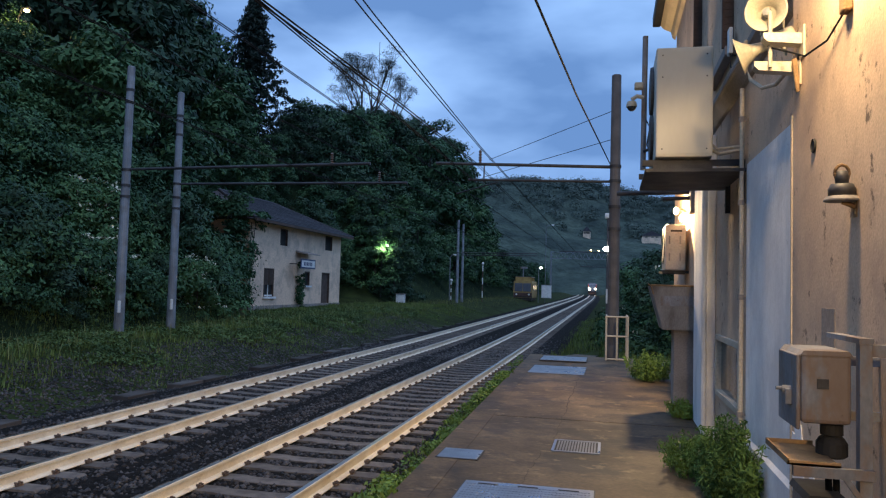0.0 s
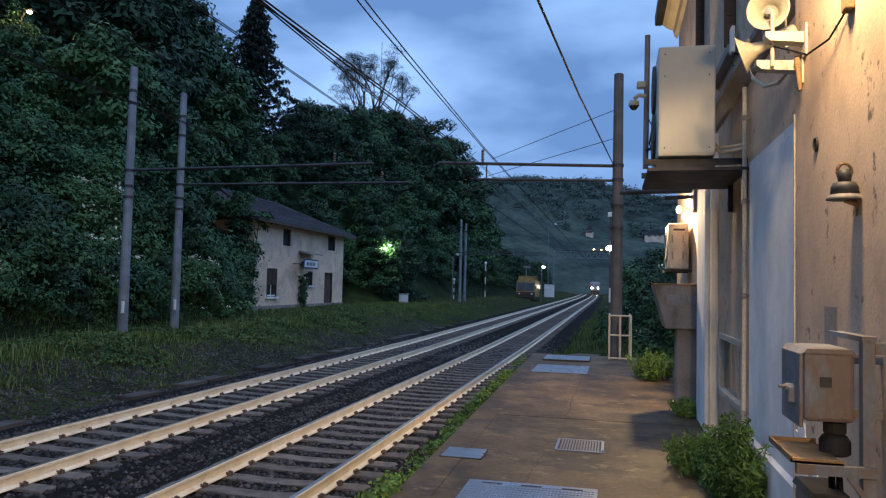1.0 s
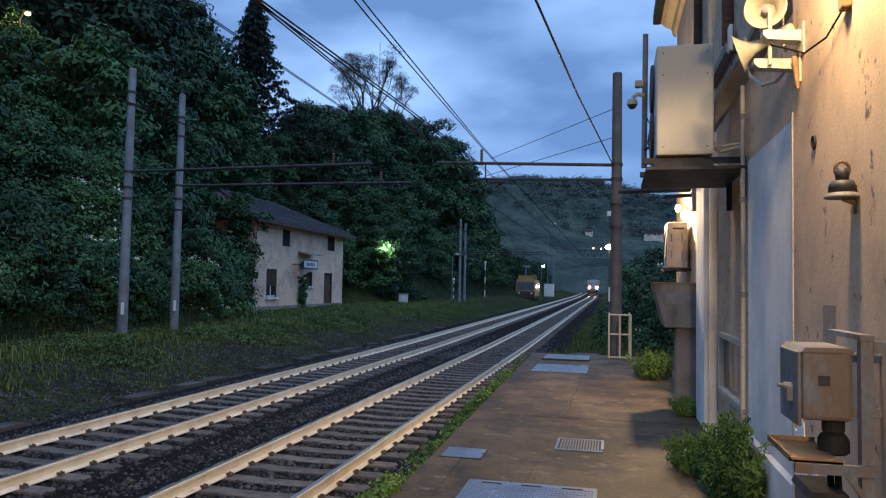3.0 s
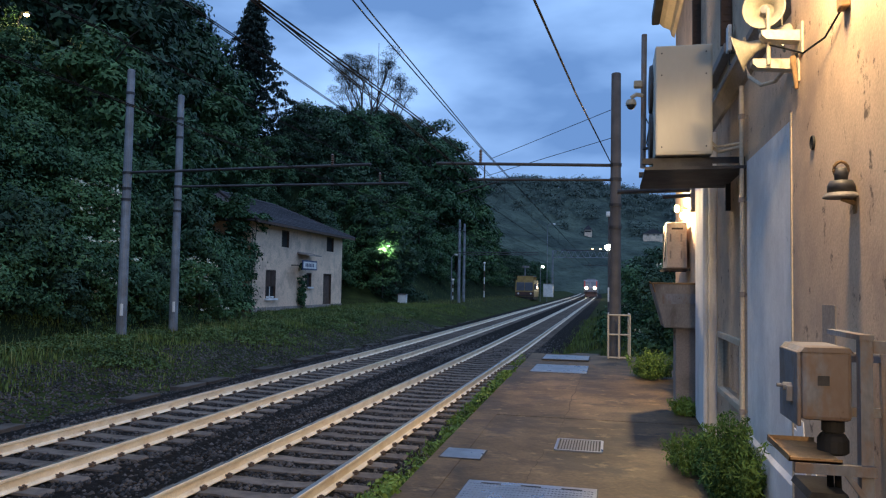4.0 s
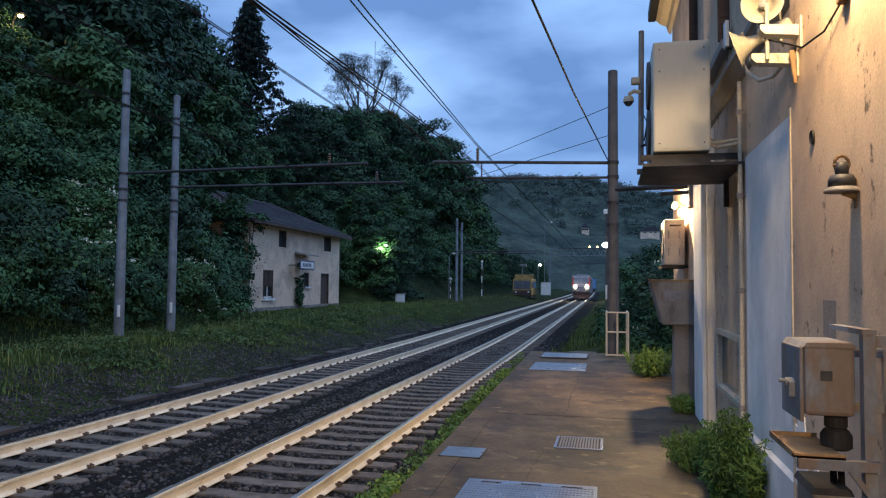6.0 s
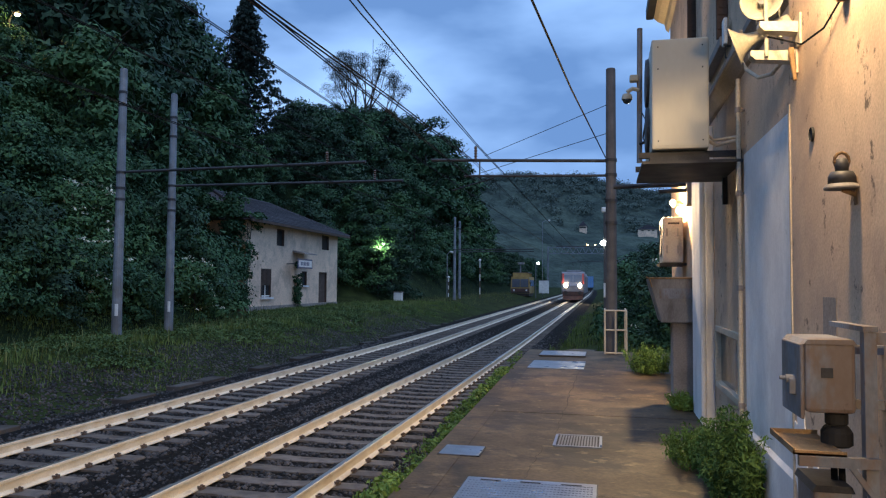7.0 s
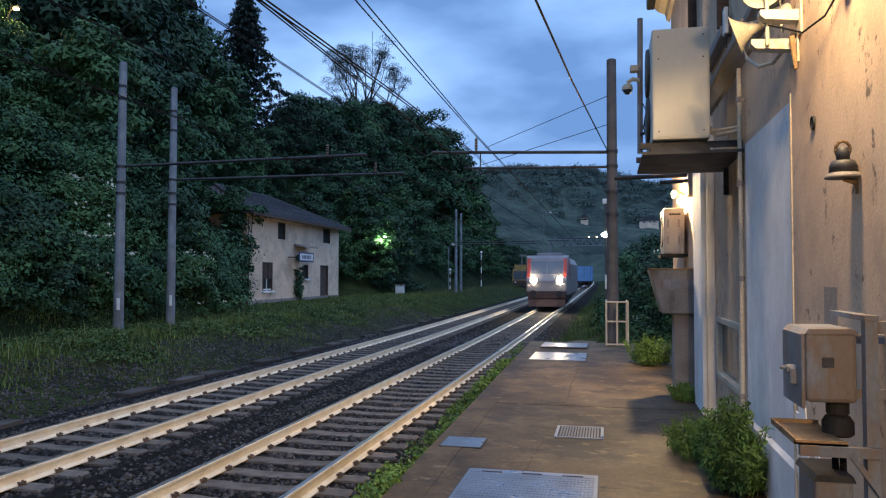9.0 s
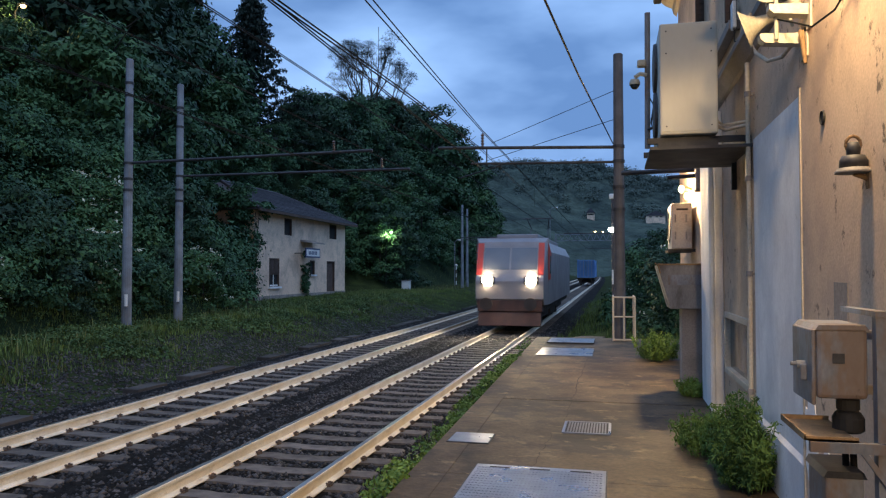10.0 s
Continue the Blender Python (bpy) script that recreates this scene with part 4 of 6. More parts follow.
# ---- foliage ----
def leaf_cloud(name, n, lobes, size, seed, mat, droop=0.0, flat=0.6, slim=0.45, three=False):
    """Leaves spread near the skins of many lobes: (x, y, z, rx, ry, rz) each. Returns mesh data."""
    rng = np.random.default_rng(seed)
    lobes = np.array(lobes, float)
    vol = (lobes[:, 3] * lobes[:, 4] * lobes[:, 5]) ** 0.67
    pick = rng.choice(len(lobes), n, p=vol / vol.sum())
    d = rng.normal(size=(n, 3))
    d /= np.linalg.norm(d, axis=1)[:, None]
    r = rng.uniform(0.2, 1.0, n) ** 0.35 * (1 + 0.12 * rng.normal(size=n))
    d[:, 2] = np.where(d[:, 2] < -0.3, -d[:, 2] * 0.6, d[:, 2])
    c = lobes[pick, :3] + d * r[:, None] * lobes[pick, 3:]
    # frames of the leaves
    nrm = d * flat + rng.normal(size=(n, 3)) * (0.6 if flat < 1 else 0.42) + np.array([0, 0, 0.35])
    nrm /= np.linalg.norm(nrm, axis=1)[:, None]
    t = np.cross(nrm, rng.normal(size=(n, 3)))
    t /= np.linalg.norm(t, axis=1)[:, None]
    t[:, 2] -= droop
    b = np.cross(nrm, t)
    s = rng.uniform(0.6, 1.35, n)[:, None] * size
    if three:
        v = np.stack([c - t * s * 0.7 + b * s * slim, c + t * s, c - t * s * 0.7 - b * s * slim], 1)
        f = np.arange(3 * n).reshape(n, 3)
    else:
        v = np.stack([c - t * s, c + b * s * slim - t * s * 0.1, c + t * s, c - b * s * slim - t * s * 0.1], 1)
        f = np.arange(4 * n).reshape(n, 4)
    return from_arrays(name, v.reshape(-1, 3), f, mat)


def lobes_for(radius, height, n, seed, squash=0.85):
    rng = np.random.default_rng(seed)
    out = []
    for i in range(n):
        a, k = rng.uniform(0, 6.28), rng.uniform(0, 1)
        z = height * (0.03 + 0.91 * k)
        rr = radius * (1 - 0.55 * k ** 2) * rng.uniform(0.25, 0.85)
        s = radius * rng.uniform(0.13, 0.30)
        out.append((rr * math.cos(a), rr * math.sin(a), z, s, s, s * squash))
    return out


def trunk_mesh(height, r, seed, limbs=7):
    rng = random.Random(seed)
    bm = B()
    tube(bm, (0, 0, -0.8), (0.1, 0.05, height * 0.45), r, r * 0.7, 8)
    tube(bm, (0.1, 0.05, height * 0.45), (0.0, 0.2, height * 0.85), r * 0.7, r * 0.25, 8)
    for i in range(limbs):
        a, z = i * 2.4 + rng.random(), height * (0.25 + 0.5 * i / limbs)
        k = height * 0.3
        p = (0.1, 0.05, z)
        q = (math.cos(a) * k, math.sin(a) * k, z + k * 0.8)
        tube(bm, p, q, r * 0.35, r * 0.1, 6)
    return bm


TREES = []


def make_tree_kinds():
    """A few trees and bushes, each a trunk and a crown of leaves; the rest are copies."""
    specs = [(4.6, 8.5, 90, 7600, 0.195, 0), (3.6, 7.0, 80, 7000, 0.17, 1), (4.2, 9.5, 90, 7600, 0.195, 2), (3.0, 4.6, 70, 6400, 0.12, 1), (3.3, 4.2, 70, 6400, 0.125, 0), (2.7, 4.8, 70, 6400, 0.118, 2)]
    names = [("dense green broadleaf tree on the wooded slope", "tree"), ("light green broadleaf tree on the wooded slope", "tree"), ("dark broadleaf tree on the wooded slope", "tree"),
             ("pale green leafy bush on the slope", "bush"), ("dense green bush overgrowing the slope", "bush"), ("dark leafy bush on the slope", "bush")]
    for i, ((r, h, nl, n, sz, mi), (lab, cat)) in enumerate(zip(specs, names)):
        th = empty("broadleaf_tree" if cat == "tree" else "leafy_bush", lab, cat, pose(-25, -60 - i * 12, 0), group="hillside trees")
        part("trunk", trunk_mesh(h, 0.16 if cat == "tree" else 0.07, i), M_BARK, th)
        cr = leaf_cloud("crown", n, lobes_for(r, h, nl, 40 + i), sz, 70 + i, M_LEAF[mi], three=True, slim=0.5, flat=1.4)
        cr.parent = th
        if i == 3:
            bl = leaf_cloud("blossom", 420, [(a, b, c + 0.9 * e, d * 0.5, d * 0.5, e * 0.25) for a, b, c, d, _, e in lobes_for(r, h, nl, 40 + i)], 0.10, 90 + i, M_BLOSSOM, flat=0.1)
            bl.parent = th
            bl["label"] = "white blossom clusters"
        TREES.append((th, r, h))


def plant(kind, x, y, s=1.0, turn=0.0, dz=0.0, z=None):
    th = TREES[kind][0]
    m = pose(x, y, (terrain(x, y) if z is None else z) + dz, 0, 0, turn) @ Matrix.Diagonal((s, s, s * 1.0, 1))
    return copy_thing(th, m) if s == 1.0 else scaled_copy(th, m, s)


def scaled_copy(th, m, s):
    ob = copy_thing(th, m)
    ob.matrix_basis = m
    return ob


def clear_of_house(x, y, r):
    """Keeps the yard before the house open."""
    return y < 18 or y > 66 or x + r < -0.525 * y or x < -30.5


# the outline of the wood: bearing from the platform (x over y) and the rise to the treetops
RIDGE = ((-9.0, 3.0), (-0.90, 0.62), (-0.66, 0.45), (-0.62, 0.40), (-0.595, 0.33), (-0.57, 0.24), (-0.53, 0.23), (-0.475, 0.228), (-0.452, 0.255), (-0.389, 0.262), (-0.30, 0.25), (-0.252, 0.252), (-0.21, 0.215), (-0.1935, 0.197), (-0.172, 0.15), (-0.152, 0.09), (-0.11, 0.04), (0.0, 0.03))


def treetop(x, y):
    b = x / max(y, 1.0)
    for (b0, s0), (b1, s1) in zip(RIDGE, RIDGE[1:]):
        if b0 <= b <= b1:
            return 2.3 + max(y, 1.0) * (s0 + (s1 - s0) * (b - b0) / (b1 - b0))
    return 2.3 + y * 0.03


def plant_under(k, x, y, s, turn, dz, rng, fill=False):
    """A tree grown to stay under the wood's outline; back rows grow up to it."""
    h = TREES[k][2]
    if abs(x / max(y, 1) + 0.945) < 0.13 and y < 33:
        s = min(s, (2.3 + 0.40 * y - terrain(x, y) - dz) / h)
        if s < 0.3:
            return
        fill = False
    room = (treetop(x, y) * rng.uniform(0.93, 1.03) - terrain(x, y) - dz) / h
    s = min(s if not fill else 1.55, room)
    if s > 0.4:
        plant(k, x, y, max(s, 0.5), turn, dz)


def build_hillside():
    rng = random.Random(11)
    rows = ((-18.2, 4.6, (3, 4, 5), 0.6, 0.95), (-20.8, 4.4, (3, 4, 5, 4), 0.7, 1.1), (-24.0, 4.4, (3, 4, 0, 1, 4), 0.85, 1.2), (-28.0, 4.2, (0, 1, 2, 4), 0.85, 1.15),
            (-32.5, 4.6, (0, 2, 2, 1), 0.95, 1.25), (-37.0, 5.0, (0, 2, 2), 1.05, 1.35), (-42.5, 6.0, (0, 2, 2), 1.1, 1.4))
    for row, (x, step, kinds, s0, s1) in enumerate(rows):
        y = 1.0 + row * 1.1
        while y < 165:
            s = rng.uniform(s0, s1)
            px, k, turn = x + rng.uniform(-0.8, 0.8), rng.choice(kinds), rng.uniform(0, 360)
            if y > 100:
                s *= 1.12
            far = y > 60
            if px + 4 < -1.25 * y - 3:
                y += step
                continue
            ok = clear_of_house(px, y, TREES[k][1] * s * 0.8) and not (far and row < 2) and not (-30.6 < px and 36 < y < 62)
            if ok:
                plant_under(k, px, y, s, turn, -0.7, rng, row >= 4)
            y += step * (1 if y < 70 else 1.3)
    for k, x, y in ((2, -38.6, 83.0), (0, -37.0, 80.0), (2, -40.5, 90.0), (1, -36.0, 76.0), (0, -39.5, 78.0), (2, -34.5, 73.5), (0, -33.5, 78.5), (4, -37.5, 62.0), (0, -36.0, 58.5)):
        plant_under(k, x, y, 1.3, x * 31 + y, -0.5, rng, True)
    for k, x, y in ((0, -24.5, 112.0), (2, -27.5, 121.0), (1, -22.6, 109.0), (2, -30.0, 116.0), (0, -26.0, 103.0)):
        plant(k, x, y, min(1.9, (treetop(x, y) - terrain(x, y)) / TREES[k][2]), x * 17, -0.5)
    # low growth along the foot of the slope up to the house
    for i in range(14):
        y = 10.5 + 1.95 * i
        x = -17.3 if y < 29 else -17.3 - (y - 29) * 0.56
        plant((3, 4, 5)[i % 3], x + 0.3 * math.sin(i * 3.0), y, 0.5 + 0.08 * math.sin(i * 2.2), i * 77, -0.55)
    for x in (-31.2, -34.2, -37.5, -41):
        y = 36.0
        while y < 66:
            plant_under(rng.choice((3, 4, 5, 4)), x + rng.uniform(-0.5, 0.5), y, rng.uniform(0.8, 1.1), rng.uniform(0, 360), -0.6, rng)
            y += 2.8
    # round the house
    for x, y, k, s in ((-25.5, 60.5, 2, 0.8), (-24.3, 63.5, 1, 0.75), (-21.6, 66.6, 1, 0.8), (-22.6, 68.5, 2, 0.8), (-24.6, 38.4, 4, 0.8), (-27.5, 38.5, 0, 0.7), (-23.4, 36.6, 4, 0.75), (-26.5, 36.5, 3, 0.9)):
        plant_under(k, x, y, s, x * 40, -0.3, rng)
    # trees along the line further on
    y = 68.0
    while y < 230:
        dx, _ = bend(y)
        plant_under(rng.choice((0, 1, 2, 4)), -20.8 + dx + rng.uniform(-1.2, 1.2) + 0.008 * (y - 66), y, rng.uniform(0.6, 0.95), rng.uniform(0, 360), -0.4, rng)
        y += 4.6
    plant(3, -30.4, 31.8, 0.6, 40, 0.0)
    plant(4, -27.9, 30.9, 0.42, 10, 0.0)
    # behind the platform end
    for x, y, k, s in ((2.0, 22.8, 4, 0.5), (1.7, 25.5, 5, 0.62), (2.6, 27.5, 3, 0.75), (1.7, 30, 4, 0.75), (2.7, 33, 5, 0.85), (1.8, 37, 4, 0.8), (2.0, 43, 5, 0.85), (2.4, 51, 3, 0.9), (3.3, 24.0, 4, 0.55), (4.6, 26, 3, 0.75), (3.3, 29, 5, 0.75), (4.9, 33, 4, 0.95), (3.2, 37, 3, 0.8), (5.0, 43, 4, 1.0), (3.4, 48, 5, 0.9), (4.4, 56, 1, 0.65), (3.8, 66, 2, 0.6), (4.5, 80, 0, 0.6), (5.0, 100, 2, 0.7), (6.0, 125, 0, 0.8), (9.0, 60, 2, 0.9), (10, 85, 0, 0.9)):
        plant(k, x, y, s, x * 50, -0.3)


def build_brambles():
    """A continuous cover of vines and brambles over the slope, swelling over what it has overgrown."""
    rng = np.random.default_rng(52)
    lobes = ([], [])
    while len(lobes[0]) + len(lobes[1]) < 4200:
        y = 8 + 52 * rng.random() ** 1.4
        x = -16.6 - 24 * rng.random() ** 1.2
        if x < -1.3 * y - 4 or not clear_of_house(x, y, 0.6) or (-30.4 < x and 36 < y < 62):
            continue
        if x > -16.9 - 0.5 * noise.noise((y * 0.4, 2.0, 1.0)) and y < 30:
            continue
        swell = noise.noise((x * 0.28, y * 0.28, 4.0)) + 0.5 * noise.noise((x * 0.8, y * 0.8, 9.0))
        toe = min(1.0, (-16.2 - x) / 2.0)
        h = max(0.0, 0.25 + (1.1 + 2.2 * swell) * toe)
        s = rng.uniform(0.35, 0.7) if rng.random() < 0.6 else rng.uniform(0.7, 1.35)
        tint = noise.noise((x * 0.22, y * 0.22, 31.0)) + rng.uniform(-0.35, 0.35) > 0.05
        lobes[int(tint)].append((x + rng.uniform(-0.2, 0.2), y, terrain(x, y) + h, s, s, s * 0.7))
    for set_, mat, seed, lab in ((lobes[0], M_LEAF[0], 53, "green vines and brambles smothering the slope"), (lobes[1], M_LEAF[1], 54, "paler leafy vines and brambles on the slope")):
        ob = leaf_cloud("brambles", 62 * len(set_), set_, 0.095, seed, mat, three=True, slim=0.55, flat=1.5)
        tagged(ob, lab, "brambles", kind="stuff")


def build_edge_weeds():
    """Low broad-leaved weeds crowding between the near track and the platform."""
    rng = np.random.default_rng(57)
    lobes = []
    for i in range(4200):
        y = 3.5 + 16 * rng.random() ** 1.2
        k = rng.random() ** 1.3
        thick = noise.noise((y * 0.7, 5.0, 2.0)) + 0.5 * noise.noise((y * 2.1, 1.0, 2.0)) + 0.5 - 0.035 * (y - 4)
        if k > 0.25 + 0.8 * max(0, thick):
            continue
        s = rng.uniform(0.05, 0.12)
        top = 0.98 * (1 - k) ** 0.7 * min(1.0, 0.45 + max(0, thick))
        lobes.append((edge_x(y) - 0.02 - 0.85 * k, y, -0.27 + rng.random() * top, s, s, s * 0.7))
    ob = leaf_cloud("edge_weeds", 17 * len(lobes), lobes, 0.028, 58, M_WEED, slim=0.5)
    tagged(ob, "bright green leafy weeds along the platform foot", "weeds", kind="stuff")
    lobes = []
    for i in range(2600):
        y = 7 + 45 * rng.random() ** 1.5
        x = -12.0 - 6.2 * rng.random() + 0.5 * math.sin(y * 0.8)
        patch = noise.noise((x * 0.5, y * 0.5, 12.0))
        if patch < -0.12:
            continue
        s = rng.uniform(0.12, 0.30) * (0.8 + patch)
        lobes.append((x, y, terrain(x, y) + 0.05, s, s, s * 0.75))
    ob = leaf_cloud("low_herbs", 34 * len(lobes), lobes, 0.05, 60, M_HERB, three=True, slim=0.5)
    tagged(ob, "low green herbs among the grass of the verge", "herbs", kind="stuff")


def build_conifer():
    th = empty("conifer_tree", "tall dark spruce standing above the slope", "tree", pose(-36, 68, 14.4))
    H = 16.8
    bm = B()
    tube(bm, (0, 0, -1), (0, 0, H), 0.28, 0.03, 8)
    part("trunk", bm, M_BARK, th)
    rng = np.random.default_rng(5)
    lobes = []
    for i in range(190):
        k = (i + 0.5) / 190
        z = 1.0 + (H - 1.0) * k
        reach = 8.0 * (1 - k) * rng.uniform(0.45, 1.25) + 0.25
        a = i * 2.4
        for j in range(4):
            q = (j + 0.8) / 4
            lobes.append((reach * q * math.cos(a), reach * q * math.sin(a), z - 0.34 * reach * q * q, 0.50, 0.50, 0.30))
    cr = leaf_cloud("crown", 36000, lobes, 0.17, 9, M_NEEDLE, droop=0.5, three=True, slim=0.4)
    cr.parent = th


def build_bare_tree():
    """The thin-leaved tree on the skyline: an open fan of branches with scattered leaves."""
    th = empty("sparse_tree", "tall thin-leaved tree with open branches on the skyline", "tree", pose(-33.2, 97, 18.6))
    rng = random.Random(4)
    bm = B()
    tips = []

    def grow(p, d, length, r, level):
        q = p + d * length
        tube(bm, p, q, r, r * 0.62, 6)
        if level >= 5:
            tips.append(q)
            return
        if level >= 2:
            tips.append(p.lerp(q, 0.7))
        for k in range(3 if level < 2 else 2):
            nd = (d + Vector((rng.uniform(-0.5, 0.5), rng.uniform(-0.5, 0.5), rng.uniform(0.05, 0.5)))).normalized()
            grow(q, nd, length * rng.uniform(0.62, 0.82), r * 0.62, level + 1)
    grow(Vector((0, 0, -1)), Vector((0, 0, 1)), 5.5, 0.30, 0)
    for k in range(3):
        a = k * 2.1 + 0.5
        grow(Vector((0, 0, 3.5)), Vector((math.cos(a) * 0.8, math.sin(a) * 0.8, 0.75)).normalized(), 4.0, 0.16, 1)
    part("trunk", bm, M_BARK, th)
    lobes = [(*t, 0.85, 0.85, 0.7) for t in tips]
    cr = leaf_cloud("crown", 26000, lobes, 0.08, 21, M_NEEDLE, three=True)
    cr.parent = th


def blades(name, n, spots, h, w, seed, mat, label, cat="grass"):
    """Grass blades as narrow bent triangles at the given spot function."""
    rng = np.random.default_rng(seed)
    x, y, z = spots(rng, n)
    a = rng.uniform(0, 6.28, n)
    patch = np.array([noise.noise((px * 0.55, py * 0.55, 3.0)) + 0.6 * noise.noise((px * 1.7, py * 1.7, 8.0)) for px, py in zip(x, y)])
    hh = h * rng.uniform(0.4, 1.3, n) * np.clip(0.85 + 1.1 * patch, 0.45, 2.0)
    ww = w * rng.uniform(0.6, 1.4, n)
    c, s = np.cos(a), np.sin(a)
    lean = rng.uniform(0.1, 0.6, n) * hh
    p = np.stack([x, y, z], -1)
    side = np.stack([c, s, 0 * c], -1) * ww[:, None]
    out = np.stack([-s, c, 0 * c], -1) * lean[:, None]
    up = np.stack([0 * c, 0 * c, hh], -1)
    v = np.stack([p - side, p + side, p + side * 0.6 + out * 0.4 + up * 0.65, p + out + up], 1)
    v2 = p - side * 0.6 + out * 0.4 + up * 0.65
    v = np.concatenate([v[:, :3], v2[:, None], v[:, 3:]], 1)
    base = (np.arange(n) * 5)[:, None]
    f = np.concatenate([base + np.array([[0, 1, 2]]), base + np.array([[0, 2, 3]]), base + np.array([[3, 2, 4]])])
    ob = from_arrays(name, v.reshape(-1, 3), f, mat)
    return tagged(ob, label, cat, kind="stuff")


def build_grass():
    tz = np.vectorize(terrain)

    def verge(rng, n):
        y = 4 + 62 * rng.uniform(0, 1, n) ** 1.7
        x = -11.4 - 9.8 * rng.uniform(0, 1, n) ** 0.9 + 0.5 * np.sin(y * 0.8) + 0.3 * np.sin(y * 2.1) + 0.45 * rng.normal(0, 1, n)
        return x, y, tz(x, y) - 0.02
    blades("verge_grass", 115000, verge, 0.14, 0.013, 31, M_BLADE, "rough green grass beside the far track")

    def tall(rng, n):
        y = 8 + 110 * rng.uniform(0, 1, n) ** 1.3
        x = np.where(rng.uniform(0, 1, n) < 0.5, rng.uniform(-20.5, -14.5, n), rng.uniform(-16, -11.8, n))
        return x, y, tz(x, y) - 0.02
    blades("tall_grass", 6000, tall, 0.36, 0.011, 32, M_DRYBLADE, "tall dry seeding grass on the verge")

    def strip(rng, n):
        y = 4.0 + 15.5 * rng.uniform(0, 1, n) ** 1.3
        x = edge_x(y) - 0.02 - np.abs(rng.normal(0, 0.22, n))
        return x, y, np.full(n, -0.28)
    blades("edge_grass", 5000, strip, 0.30, 0.010, 33, M_WEED, "bright green weeds along the platform foot")

    def end(rng, n):
        y = 20.4 + 40 * rng.uniform(0, 1, n) ** 1.5
        x = rng.uniform(-2.2, 5.5, n)
        keep = (x > -1.25) & (x < -0.3) & (y < 28.5)
        x = np.where(keep, x + 1.1, x)
        return x, y, tz(x, y) - 0.02
    blades("platform_end_grass", 16000, end, 0.22, 0.012, 34, M_BLADE, "rough grass beyond the platform end")


def weed_clump(name, x, y, z, rx, ry, h, n, size, seed, label):
    """Upright leafy stems that lean outwards, the tallest in the middle."""
    th = empty(name, label, "weeds", pose(x, y, z))
    rng = random.Random(seed)
    bm = B()
    lobes = []
    for i in range(80):
        a, k = rng.uniform(0, 6.28), rng.random() ** 0.6
        foot = Vector((math.cos(a) * rx * k * 0.7, math.sin(a) * ry * k * 0.7, 0))
        tip = foot * 1.35 + Vector((rng.uniform(-0.08, 0.08), rng.uniform(-0.08, 0.08), h * rng.uniform(0.5, 1.0) * (1 - 0.3 * k)))
        pipe(bm, [foot, foot.lerp(tip, 0.5) + Vector((0, 0, 0.03)), tip], 0.004, 5)
        for q in (0.15, 0.3, 0.45, 0.6, 0.7, 0.8, 0.9, 1.0):
            c = foot.lerp(tip, q)
            s = 0.07 * (1.15 - 0.6 * q)
            lobes.append((c.x, c.y, c.z, s, s, 0.05))
    tagged(part("stems", bm, M_WEED, th), kind="stuff")
    cr = leaf_cloud("leaves", n, lobes, size, seed, M_WEED, droop=0.25, slim=0.26)
    cr.parent = th
    tagged(cr, kind="stuff")
    return th


# ---- distance ----
def build_distance():
    def ridge(name, y, x0, x1, heights, depth, label, seed, step):
        """A far wooded hill: a rounded sheet whose crest follows a smooth line of heights, with tree bumps."""
        bm = B()
        nx, ny = int((x1 - x0) / step), 44
        rows = []
        for j in range(ny + 1):
            v = j / ny
            row = []
            for i in range(nx + 1):
                u = i / nx
                k = u * (len(heights) - 1)
                a = min(int(k), len(heights) - 2)
                s = k - a
                s = s * s * (3 - 2 * s)
                top = heights[a] * (1 - s) + heights[a + 1] * s
                x = x0 + (x1 - x0) * u
                yy = y + depth * v
                z = top * math.sin(v * math.pi / 2) ** 0.9
                z += (noise.noise((x * 0.03, yy * 0.03, seed)) * 0.08 + abs(noise.noise((x * 0.13, yy * 0.11, seed))) * 0.07 + abs(noise.noise((x * 0.31, yy * 0.27, seed))) * 0.04) * top * min(1, v * 3)
                row.append(bm.verts.new((x, yy, z + 0.5)))
            rows.append(row)
        for a, b in zip(rows, rows[1:]):
            for i in range(nx):
                bm.faces.new((a[i], a[i + 1], b[i + 1], b[i]))
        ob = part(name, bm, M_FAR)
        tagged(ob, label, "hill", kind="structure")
    ridge("far_hill", 430, -420, 500, [85, 85, 84, 84, 86, 91, 94, 90, 76, 70, 68, 67, 66, 66, 65, 65, 65], 260, "wooded hill closing the valley, blue green haze in its colour", 3, 4)
    rng = np.random.default_rng(88)
    crest = [85, 85, 84, 84, 86, 91, 94, 90, 76, 70, 68, 67, 66]
    lobes = []
    for i in range(620):
        x = rng.uniform(-150, 110)
        k = (x + 420) / 57.5
        a = int(k)
        top = crest[a] + (crest[a + 1] - crest[a]) * (k - a)
        v = rng.random() ** 0.5 if i > 230 else rng.uniform(0.93, 1.0)
        s = rng.uniform(3.0, 7.0) * (1.0 + 0.5 * noise.noise((x * 0.05, v * 9, 0)))
        lobes.append((x, 430 + 260 * v, top * math.sin(v * math.pi / 2) ** 0.9 * 1.04 + 0.5 + s * 0.4, s, s, s * 0.95))
    tagged(leaf_cloud("far_wood", 70000, lobes, 0.8, 89, M_FARWOOD, three=True, slim=0.6, flat=1.6), "far trees on the hill and along its crest, haze in their pale tone", "woods", kind="stuff")
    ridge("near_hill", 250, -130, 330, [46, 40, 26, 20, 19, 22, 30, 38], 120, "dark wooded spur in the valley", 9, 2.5)


